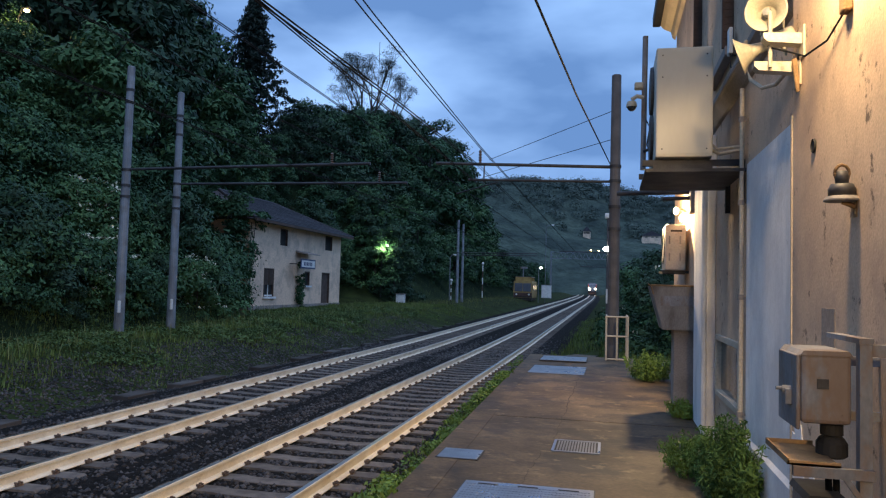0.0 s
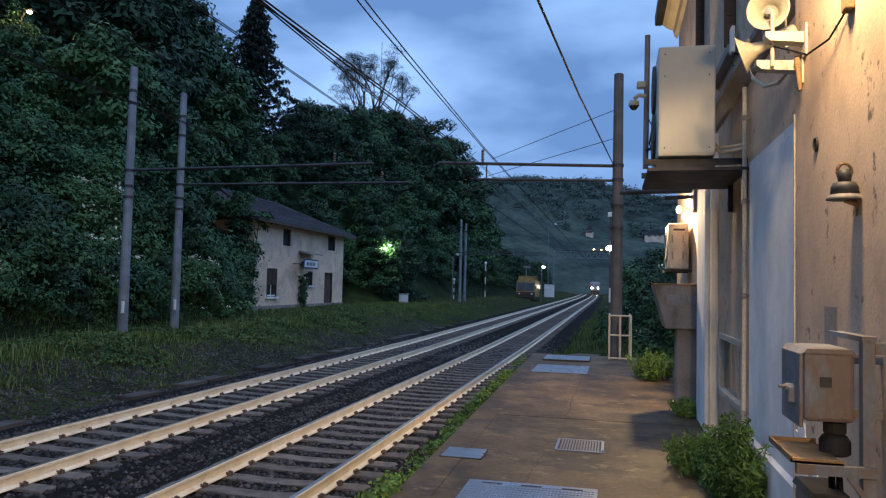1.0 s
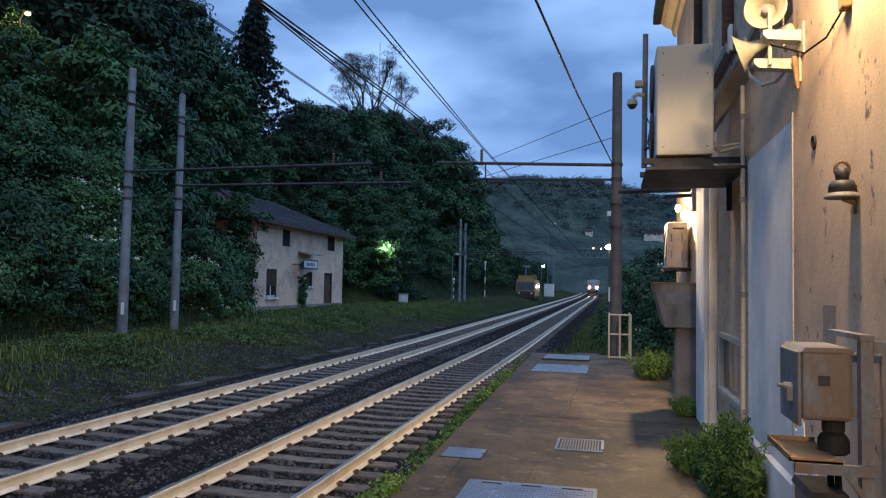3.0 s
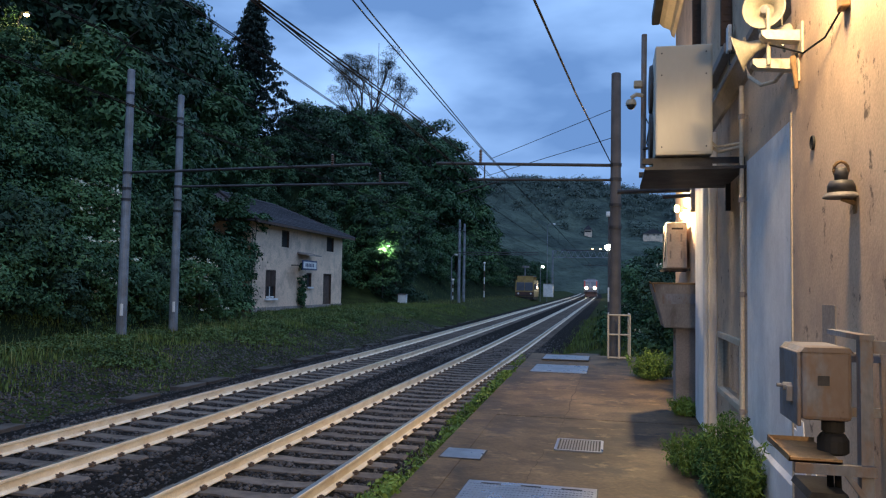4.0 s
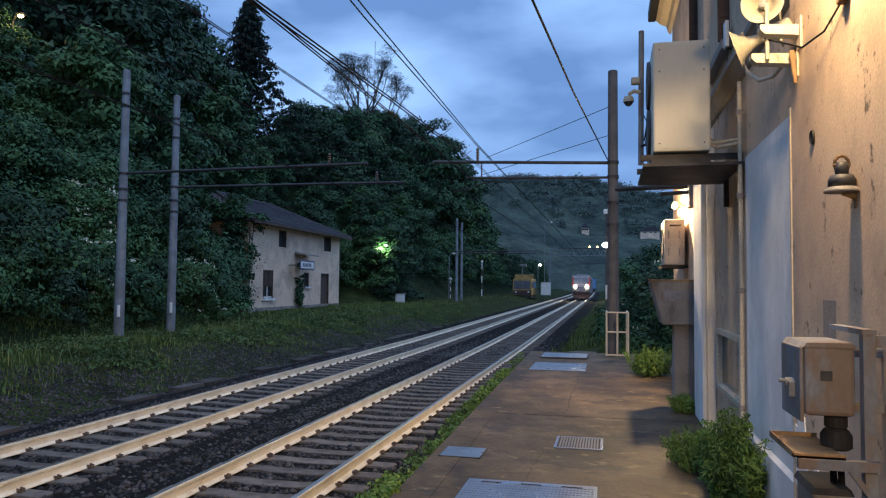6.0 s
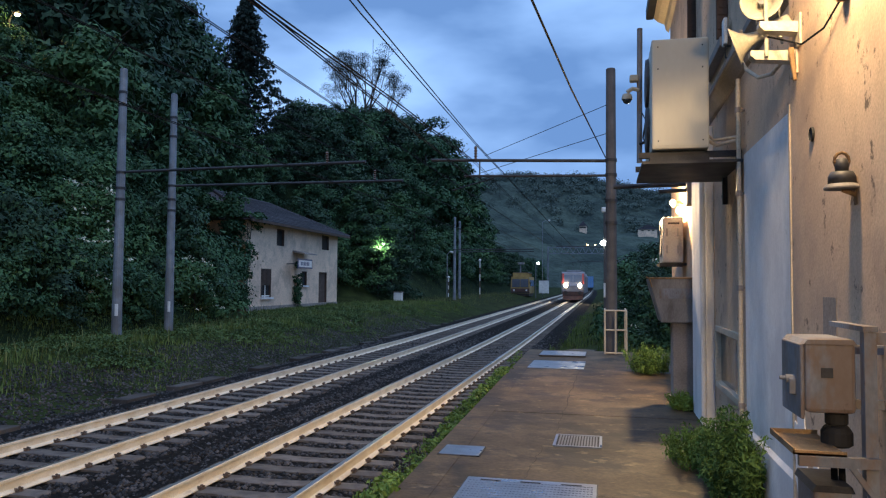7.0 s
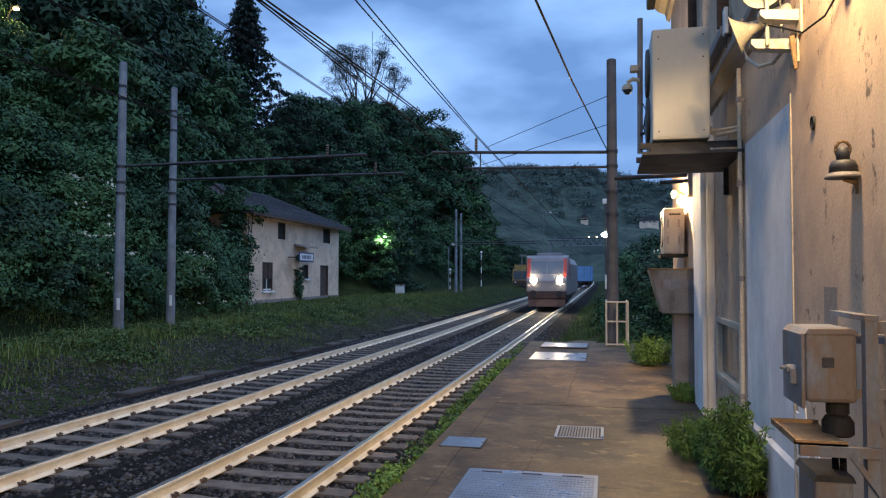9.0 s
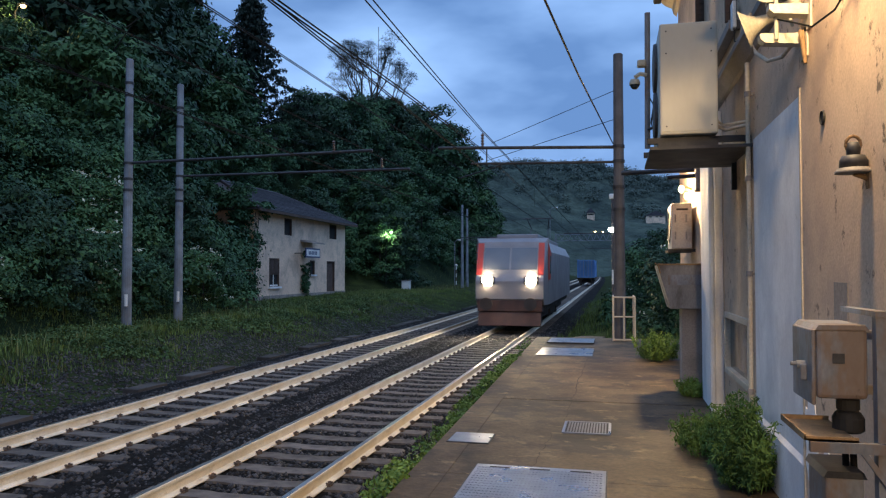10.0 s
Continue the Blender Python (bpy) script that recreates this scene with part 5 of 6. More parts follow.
# ---- the train ----
def loco_rows(lag):
    """Poses along the near track for a thing whose front runs lag metres behind the locomotive's front."""
    rows = []
    for t in (0, 1, 2, 3, 4, 5, 6, 7, 8, 9, 10):
        y = 29.2 + 21.6 * (10 - t) + lag
        dx, dz = bend(y)
        dx2, dz2 = bend(y + 8)
        rows.append((t, pose(NEAR + dx, y, dz, math.degrees(math.atan2(dz2 - dz, 8)), 0, -math.degrees(math.atan2(dx2 - dx, 8)))))
    return rows


def build_loco():
    """Electric locomotive; its front is at its origin, the body runs along +y."""
    th = empty("locomotive", "silver grey and red electric locomotive with lit headlights", "locomotive")
    L, w = 15.5, 1.48
    bm = B()
    prism(bm, [(-w, 1.0), (w, 1.0), (w, 3.15), (w - 0.25, 3.62), (w - 0.55, 3.75), (-w + 0.55, 3.75), (-w + 0.25, 3.62), (-w, 3.15)], "y", 1.1, L)
    part("body", bm, M_LOCO, th)
    # raked nose
    bm = B()
    prof = [(0.28, 1.0), (0.0, 1.25), (0.0, 1.95), (0.18, 2.25), (0.75, 3.55), (1.1, 3.72), (1.1, 1.0)]
    a = [bm.verts.new((-w + 0.12 if y < 1 else -w, y, z)) for y, z in prof]
    b = [bm.verts.new((w - 0.12 if y < 1 else w, y, z)) for y, z in prof]
    bm.faces.new(a), bm.faces.new(b[::-1])
    for i in range(len(prof)):
        j = (i + 1) % len(prof)
        bm.faces.new((a[i], b[i], b[j], a[j]))
    bmesh.ops.recalc_face_normals(bm, faces=bm.faces)
    nose = part("nose", bm, M_LOCO, th, "silver grey raked cab front")

    def on_slope(x0, x1, s0, s1, off, mat, name, label=""):
        """A panel on the sloping front between two heights."""
        def pt(x, z, o):
            k = (z - 2.25) / 1.3
            return Vector((x, 0.18 + 0.57 * k - o, z + o * 0.4))
        bm = B()
        lo = [bm.verts.new(pt(x, z, off)) for x, z in ((x0, s0), (x1, s0), (x1, s1), (x0, s1))]
        hi = [bm.verts.new(pt(x, z, -0.02)) for x, z in ((x0, s0), (x1, s0), (x1, s1), (x0, s1))]
        bm.faces.new(lo), bm.faces.new(hi[::-1])
        for i in range(4):
            bm.faces.new((lo[i], hi[i], hi[(i + 1) % 4], lo[(i + 1) % 4]))
        bmesh.ops.recalc_face_normals(bm, faces=bm.faces)
        return part(name, bm, mat, th, label)
    on_slope(-1.08, -0.04, 2.42, 3.30, 0.012, M_SCREEN, "windscreen", "dark reflecting windscreen")
    on_slope(0.04, 1.08, 2.42, 3.30, 0.012, M_SCREEN, "windscreen", "dark reflecting windscreen")
    on_slope(-1.36, -1.12, 2.2, 3.5, 0.02, M_RED, "red_pillar", "red painted corner")
    on_slope(1.12, 1.36, 2.2, 3.5, 0.02, M_RED, "red_pillar", "red painted corner")
    for s in (-1, 1):
        bm = B()
        prism(bm, [(0.95, 2.0), (1.9, 2.0), (2.3, 3.1), (1.0, 3.5)], "x", s * w, s * (w + 0.012))
        part("red_side_flash", bm, M_RED, th, "red flash behind the cab")
        bm = B()
        prism(bm, [(1.3, 2.25), (2.0, 2.25), (2.0, 3.0), (1.45, 3.0)], "x", s * (w + 0.012), s * (w + 0.02))
        part("cab_window", bm, M_SCREEN, th)
        # headlight cluster
        bm = B()
        box(bm, s * 0.875 - 0.30, s * 0.875 + 0.30, -0.05, 0.02, 1.84, 2.14, 0.03)
        hd = part("headlight_housing", bm, M_LOCODK, th)
        bm = B()
        lathe(bm, [(0.0, -0.085), (0.15, -0.078), (0.205, -0.05)], (s * 0.875, 0, 1.99), (0, 1, 0), 24)
        part("headlight", bm, G_HEAD, hd, "bright lit headlight")
        bm = B()
        lathe(bm, [(0.0, -0.075), (0.05, -0.07), (0.07, -0.05)], (s * 0.64, 0, 1.99), (0, 1, 0), 16)
        part("marker_light", bm, M_SCREEN, hd, "small unlit marker light")
        bm = B()
        tube(bm, (s * 0.875, -0.35, 1.06), (s * 0.875, 0.3, 1.06), 0.09, seg=12)
        tube(bm, (s * 0.875, -0.40, 1.06), (s * 0.875, -0.34, 1.06), 0.25, seg=16)
        part("buffer", bm, M_LOCODK, th)
    bm = B()
    box(bm, -1.3, 1.3, 0.02, 0.35, 0.75, 1.2, 0.02)
    part("buffer_beam", bm, M_SKIRT, th, "dull brown red buffer beam")
    bm = B()
    prism(bm, [(0.05, 0.72), (-0.1, 0.2), (0.05, 0.16), (0.45, 0.72)], "x", -1.25, 1.25)
    part("snow_plough", bm, M_SKIRT, th)
    bm = B()
    box(bm, -1.3, 1.3, 0.4, L, 0.72, 1.02)
    box(bm, -1.1, 1.1, 6.2, 9.3, 0.3, 0.72, 0.05)
    part("underframe", bm, M_LOCODK, th)
    for yc in (3.4, 12.1):
        bm = B()
        for s in (-1, 1):
            box(bm, s * 1.0 - 0.08, s * 1.0 + 0.08, yc - 1.9, yc + 1.9, 0.38, 0.72, 0.03)
        bog = part("bogie_frame", bm, M_LOCODK, th)
        for yw in (yc - 1.3, yc + 1.3):
            bm = B()
            for s in (-1, 1):
                tube(bm, (s * 0.68, yw, 0.6), (s * 0.82, yw, 0.6), 0.6, seg=24)
            tube(bm, (-0.7, yw, 0.6), (0.7, yw, 0.6), 0.08, seg=8)
            part("wheelset", bm, M_LOCODK, bog)
    bm = B()
    box(bm, -0.9, 0.9, 2.6, L - 1.5, 3.75, 3.95, 0.04)
    part("roof_hatch", bm, M_LOCO, th)
    bm = B()
    for s in (-1, 1):
        tube(bm, (s * 0.6, 11.0, 3.95), (s * 0.45, 12.6, 4.7), 0.03, seg=6)
        tube(bm, (s * 0.45, 12.6, 4.7), (s * 0.6, 11.6, 5.22), 0.025, seg=6)
    tube(bm, (-0.85, 11.6, 5.24), (0.85, 11.6, 5.24), 0.03, seg=6)
    part("pantograph", bm, M_STEEL, th)
    return th


def build_wagon():
    th = empty("flat_wagon", "dark empty flat wagon", "wagon", group="flat wagons")
    L = 15.2
    bm = B()
    for s in (-1, 1):
        prism(bm, [(0.3, 1.15), (L, 1.15), (L, 0.95), (L - 4, 0.62), (4.3, 0.62), (0.3, 0.95)], "x", s * 1.2 - 0.05, s * 1.2 + 0.05)
    for k in range(8):
        box(bm, -1.2, 1.2, 0.4 + k * 2.05, 0.6 + k * 2.05, 0.95, 1.13)
    part("frame", bm, M_LOCODK, th)
    for yc in (2.2, L - 2.2):
        bm = B()
        for s in (-1, 1):
            box(bm, s * 0.95 - 0.06, s * 0.95 + 0.06, yc - 1.4, yc + 1.4, 0.4, 0.75, 0.02)
        box(bm, -0.95, 0.95, yc - 0.15, yc + 0.15, 0.5, 0.8)
        bog = part("bogie", bm, M_LOCODK, th)
        for yw in (yc - 0.9, yc + 0.9):
            bm = B()
            for s in (-1, 1):
                tube(bm, (s * 0.68, yw, 0.46), (s * 0.82, yw, 0.46), 0.46, seg=18)
            tube(bm, (-0.7, yw, 0.46), (0.7, yw, 0.46), 0.07, seg=8)
            part("wheelset", bm, M_LOCODK, bog)
    return th


def build_container():
    th = empty("shipping_container", "bright blue corrugated shipping container on a wagon", "container", group="containers")
    L, w, z0, z1 = 12.2, 1.22, 1.16, 3.75
    bm = B()
    for s in (-1, 1):
        n = 40
        pts = []
        for i in range(n + 1):
            y = 0.1 + (L - 0.2) * i / n
            pts.append((s * (w - (0.036 if i % 2 else 0.0)), y))
        for p, q in zip(pts, pts[1:]):
            v = [bm.verts.new((p[0], p[1], z0)), bm.verts.new((q[0], q[1], z0)), bm.verts.new((q[0], q[1], z1)), bm.verts.new((p[0], p[1], z1))]
            bm.faces.new(v)
    box(bm, -w, w, 0, L, z1, z1 + 0.03)
    part("side_panels", bm, M_BLUE, th)
    bm = B()
    for x in (-w, w):
        for y in (0, L):
            box(bm, x - 0.06, x + 0.06, y - 0.06, y + 0.06, z0, z1 + 0.04)
    for y in (0, L):
        box(bm, -w, w, y - 0.05, y + 0.05, z0, z0 + 0.12)
        box(bm, -w, w, y - 0.05, y + 0.05, z1 - 0.08, z1 + 0.04)
    part("corner_frame", bm, M_BLUE, th)
    for k in (-1, 1):
        bm = B()
        box(bm, min(0, k * w) + 0.03, max(0, k * w) - 0.03, -0.02, 0.03, z0 + 0.1, z1 - 0.06, 0.01)
        d = part("door", bm, M_BLUE, th)
        for q in (0.35, 0.85):
            bm = B()
            tube(bm, (k * q, -0.05, z0 + 0.12), (k * q, -0.05, z1 - 0.08), 0.02, seg=6)
            part("lock_bar", bm, M_WHITE, d, "pale lock bar")
    return th


def motions():
    loco = build_loco()
    walk(loco, loco_rows(0.0))
    w0 = build_wagon()
    c0 = build_container()
    lags = [16.0, 32.0, 48.5, 65.0, 81.0]
    for i, lag in enumerate(lags):
        w = w0 if i == 0 else copy_thing(w0, Matrix())
        walk(w, loco_rows(lag))
    for i, lag in enumerate((66.2, 82.2)):
        c = c0 if i == 0 else copy_thing(c0, Matrix())
        walk(c, loco_rows(lag))


# ---- things on the station wall ----
def horn_speaker(x, y, z, aim, label):
    th = empty("horn_loudspeaker", label, "loudspeaker", look((x, y, z), (x + aim[0], y + aim[1], z + aim[2])) @ Matrix.Scale(0.86, 4), group="horn loudspeakers")
    # in its own space the horn opens along -z
    bm = B()
    lathe(bm, [(0.0, 0.20), (0.045, 0.20), (0.05, 0.10), (0.035, 0.08), (0.04, 0.02), (0.06, -0.06), (0.10, -0.12), (0.145, -0.155), (0.155, -0.16), (0.15, -0.165), (0.135, -0.15), (0.09, -0.105), (0.05, -0.04), (0.0, -0.03)], (0, 0, 0), seg=28)
    part("horn", bm, M_PLASTIC, th, "cream plastic horn", smooth=True)
    bm = B()
    lathe(bm, [(0.0, -0.13), (0.028, -0.125), (0.034, -0.10), (0.03, -0.04), (0.0, -0.035)], (0, 0, 0), seg=18)
    part("phase_plug", bm, M_GREYBOX, th)
    bm = B()
    lathe(bm, [(0.0, 0.27), (0.055, 0.265), (0.07, 0.25), (0.07, 0.14), (0.05, 0.12)], (0, 0, 0), seg=20)
    part("driver", bm, M_PLASTIC, th)
    bm = B()
    pipe(bm, [(-0.08, 0.0, 0.16), (-0.085, -0.10, 0.16), (0.085, -0.10, 0.16), (0.08, 0.0, 0.16)], 0.011, 8)
    part("yoke", bm, M_PLASTIC, th)
    return th


def speaker_bracket():
    th = empty("speaker_bracket", "cream folded steel bracket arms carrying the loudspeakers", "bracket", pose(0, 0, 0.1995) @ Matrix.Scale(0.914, 4))
    for z, x0, y in ((4.10, 1.02, 5.42), (3.93, 0.98, 5.52)):
        bm = B()
        prism(bm, [(x0, z + 0.045), (x0, z + 0.01), (x0 + 0.03, z - 0.02), (WX, z - 0.045), (WX, z + 0.03)], "y", y - 0.05, y + 0.05)
        part("arm", bm, M_PLASTIC, th)
        bm = B()
        box(bm, WX - 0.014, WX, y - 0.09, y + 0.09, z - 0.14, z + 0.08, 0.004)
        part("wall_plate", bm, M_TRIM, th)
    bm = B()
    tube(bm, (1.08, 5.45, 3.92), (1.08, 5.45, 4.32), 0.014, seg=8)
    part("upright", bm, M_PLASTIC, th)
    bm = B()
    tube(bm, (WX - 0.03, 5.40, 3.73), (WX - 0.05, 5.42, 3.96), 0.012, 0.02, 8)
    part("bolt", bm, M_RUST, th)


def eaves_lamp():
    th = empty("wall_lamp", "lit warm wall lamp on a short arm", "lamp", pose(0, 0, 0), group="wall lamps")
    bm = B()
    pipe(bm, [(1.17, 3.8, 4.57), (1.02, 3.8, 4.65), (0.92, 3.8, 4.64)], 0.02, 8)
    part("arm", bm, M_STEEL, th)
    bm = B()
    lathe(bm, [(0.02, 0.13), (0.04, 0.11), (0.09, 0.05), (0.095, 0.035), (0.085, 0.04)], (0.92, 3.8, 4.51), seg=24)
    part("shade", bm, M_METALPAINT, th)
    bm = B()
    ball(bm, (0.92, 3.8, 4.54), 0.04, 14)
    part("bulb", bm, G_WARM, th, "glowing warm bulb")
    return th


def unseen_lamp_copy(first):
    """The same lamp again further back along the wall, out of view and assumed."""
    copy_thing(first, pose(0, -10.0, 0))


def far_wall_lamp():
    th = empty("wall_lamp", "lit warm twin wall lamp beyond the upper outdoor unit", "lamp", pose(0, 0.62, 0), group="wall lamps")
    bm = B()
    pipe(bm, [(WX, 12.5, 3.72), (1.18, 12.45, 3.76), (1.10, 12.4, 3.74)], 0.02, 8)
    part("arm", bm, M_TRIM, th)
    for dx, dz in ((0.0, 0.0), (0.09, -0.12)):
        bm = B()
        ball(bm, (1.10 + dx, 12.40, 3.72 + dz), 0.058, 14, (0.8, 0.8, 1.15))
        part("globe", bm, G_WARM, th, "glowing warm globe")


def second_condenser():
    th = empty("air_conditioner_unit", "weathered pale outdoor unit on the wall under a lamp, unlit grey in its paint", "air conditioner", pose(0, 0, 0))
    x0, x1, y0, y1, z0, z1 = 0.90, 1.22, 12.6, 13.45, 2.70, 3.45
    bm = B()
    box(bm, x0, x1, y0, y1, z0, z1, 0.015)
    part("casing", bm, M_UNIT, th)
    bm = B()
    box(bm, x0 + 0.08, x1 - 0.06, y0 - 0.008, y0, z1 - 0.12, z1 - 0.09)
    part("grip", bm, M_DARK, th)
    bm = B()
    for z in (z0 + 0.15, z1 - 0.32):
        box(bm, x0 + 0.05, x0 + 0.075, y0 - 0.012, y0, z, z + 0.13)
        box(bm, x1 - 0.1, x1 - 0.075, y0 - 0.012, y0, z, z + 0.13)
    tagged(part("louvre_marks", bm, M_GREYBOX, th), kind="stuff")
    bm = B()
    lathe(bm, [(0.22, 0), (0.25, 0.015), (0.27, 0)], (x0 - 0.01, (y0 + y1) / 2, (z0 + z1) / 2), (1, 0, 0), 24)
    part("fan_guard", bm, M_STEEL, th)
    for y in (y0 + 0.1, y1 - 0.1):
        bm = B()
        box(bm, x0 - 0.05, WX, y - 0.02, y + 0.02, z0 - 0.05, z0 - 0.005)
        part("bracket", bm, M_STEEL, th)


def hopper_post():
    """A sheet-metal trough on a rendered pillar against the wall."""
    th = empty("pillar", "grey rendered square pillar standing against the wall", "pillar", pose(0, 0, 0))
    bm = B()
    box(bm, 0.94, WX - 0.002, 11.35, 11.75, PZ, 1.80, 0.012)
    part("shaft", bm, M_GREYTRIM, th)
    bm = B()
    box(bm, 0.91, WX - 0.002, 11.32, 11.78, PZ, PZ + 0.12, 0.01)
    part("foot", bm, M_GREYTRIM, th)
    tr = empty("metal_trough", "stained sheet-metal trough with sloping sides on the pillar, shadow in its dark grey", "trough", pose(0, 0, 0))
    bm = B()
    prism(bm, [(0.60, 2.42), (0.64, 2.42), (0.80, 1.80), (1.24, 1.80), (1.24, 2.42), (1.262, 2.42), (1.262, 1.782), (0.78, 1.782)], "y", 11.25, 12.1)
    part("body", bm, M_TROUGHTIN, tr)
    bm = B()
    prism(bm, [(0.62, 2.42), (1.255, 2.42), (1.255, 1.79), (0.79, 1.79)], "y", 11.235, 11.249)
    e = part("end_panel", bm, M_TROUGHTIN, tr)
    bm = B()
    box(bm, 0.74, 1.25, 11.226, 11.235, 2.13, 2.28)
    part("patch_plate", bm, M_GREYBOX, e, "paler plate")
    bm = B()
    pipe(bm, [(0.56, 11.23, 2.45), (0.61, 11.23, 2.41), (0.64, 11.23, 2.3)], 0.012, 6)
    pipe(bm, [(0.60, 11.23, 2.43), (1.262, 11.23, 2.43)], 0.014, 6)
    part("rim", bm, M_RUST, tr)
    # drain pipe beside it
    dp = empty("downpipe", "slim grey pipe running down beside the pillar", "pipe")
    bm = B()
    pipe(bm, [(WX - 0.05, 11.05, 0.8), (WX - 0.05, 11.05, 4.3)], 0.035, 10)
    part("tube", bm, M_GREYTRIM, dp)
    dp2 = empty("downpipe", "pale pipe running down the wall by the pilaster", "pipe")
    bm = B()
    pipe(bm, [(WX - 0.14, 9.5, 0.6), (WX - 0.14, 9.5, 3.6)], 0.032, 10)
    part("tube", bm, M_LIME, dp2)
    # horizontal pipe arm with a floodlight, through to the wall
    arm = empty("pipe_arm", "dark steel pipe arm reaching out from the wall", "bracket")
    bm = B()
    pipe(bm, [(0.10, 11.8, 3.86), (WX, 11.8, 3.88)], 0.035, 8)
    part("pipe", bm, M_STEEL, arm)
    bm = B()
    pipe(bm, [(0.78, 11.7, 3.76), (WX, 11.7, 3.78)], 0.03, 8)
    part("lower_pipe", bm, M_STEEL, arm)
    bm = B()
    box(bm, WX - 0.1, WX, 11.55, 11.95, 3.55, 4.05, 0.02)
    part("wall_plate", bm, M_GREYTRIM, arm)
    fl = empty("floodlight", "small grey floodlight under the outdoor unit", "floodlight")
    bm = B()
    prism(bm, [(0.62, 4.02), (0.72, 4.18), (0.80, 4.14), (0.80, 3.94), (0.70, 3.92)], "y", 11.9, 12.15)
    part("head", bm, M_GREYBOX, fl)
    bm = B()
    box(bm, 0.80, WX - 0.002, 11.9, 12.3, 3.92, 4.22, 0.01)
    part("junction_box", bm, M_METALPAINT, fl)


def cctv_mast():
    th = empty("camera_mast", "grey steel tube mast with a dome camera", "mast", pose(0.37, 8.9, 0))
    bm = B()
    tube(bm, (0, 0, 3.76), (0.01, 0, 5.36), 0.032, seg=12)
    part("tube", bm, M_GREYBOX, th)
    bm = B()
    for z in (3.84, 3.98):
        tube(bm, (0, 0, z), (0.12, -0.25, z), 0.018, seg=8)
    part("bracket", bm, M_STEEL, th)
    bm = B()
    pipe(bm, [(0.0, -0.02, 4.62), (-0.08, -0.02, 4.64), (-0.14, -0.02, 4.60)], 0.025, 8)
    lathe(bm, [(0.0, 0.07), (0.05, 0.065), (0.062, 0.03), (0.062, 0.0)], (-0.14, -0.02, 4.51), seg=18)
    cm = part("dome_camera", bm, M_PLASTIC, th, "white dome camera")
    bm = B()
    ball(bm, (-0.14, -0.02, 4.51), 0.052, 14)
    part("dome", bm, M_GLASS, cm)
    bm = B()
    box(bm, -0.11, -0.01, -0.06, 0.04, 4.72, 4.80, 0.015)
    part("sensor", bm, M_PLASTIC, th)
    bm = B()
    pipe(bm, [(0.03, 0.0, 4.35), (0.07, -0.08, 4.25), (0.04, -0.05, 4.05), (0.08, -0.1, 3.9), (0.12, -0.15, 4.0), (0.1, -0.1, 4.3)], 0.009, 6)
    part("cable", bm, M_WIRE, th)


def bell():
    th = empty("platform_bell", "dark iron bell on a round plate and wall bracket", "bell", pose(0.92, 3.88, 0.1856) @ Matrix.Scale(0.92, 4))
    x, y = 0.205, 0.05
    bm = B()
    lathe(bm, [(0.0, 2.868), (0.055, 2.865), (0.068, 2.86), (0.068, 2.90), (0.055, 2.925), (0.0, 2.93)], (x, y, 0), seg=24)
    part("base", bm, M_STEEL, th, smooth=True)
    bm = B()
    lathe(bm, [(0.0, 2.862), (0.075, 2.86), (0.09, 2.842), (0.09, 2.834), (0.0, 2.83)], (x, y, 0), seg=28)
    part("plate", bm, M_TROUGHTIN, th)
    bm = B()
    lathe(bm, [(0.014, 2.92), (0.032, 2.93), (0.036, 2.965), (0.026, 2.995), (0.0, 3.0)], (x, y, 0), seg=18)
    part("dome", bm, M_STEEL, th, smooth=True)
    bm = B()
    pts = [(x + 0.036 * math.cos(a), y, 2.985 + 0.045 * math.sin(a)) for a in [math.radians(-70 + k * 32) for k in range(11)]]
    pipe(bm, pts, 0.009, 8)
    part("loop", bm, M_RUST, th)
    bm = B()
    pipe(bm, [(x, y, 2.832), (x + 0.05, y, 2.812), (0.28, y, 2.80)], 0.014, 8)
    box(bm, 0.268, 0.28, y - 0.025, y + 0.025, 2.75, 2.85)
    part("bracket", bm, M_RUST, th)


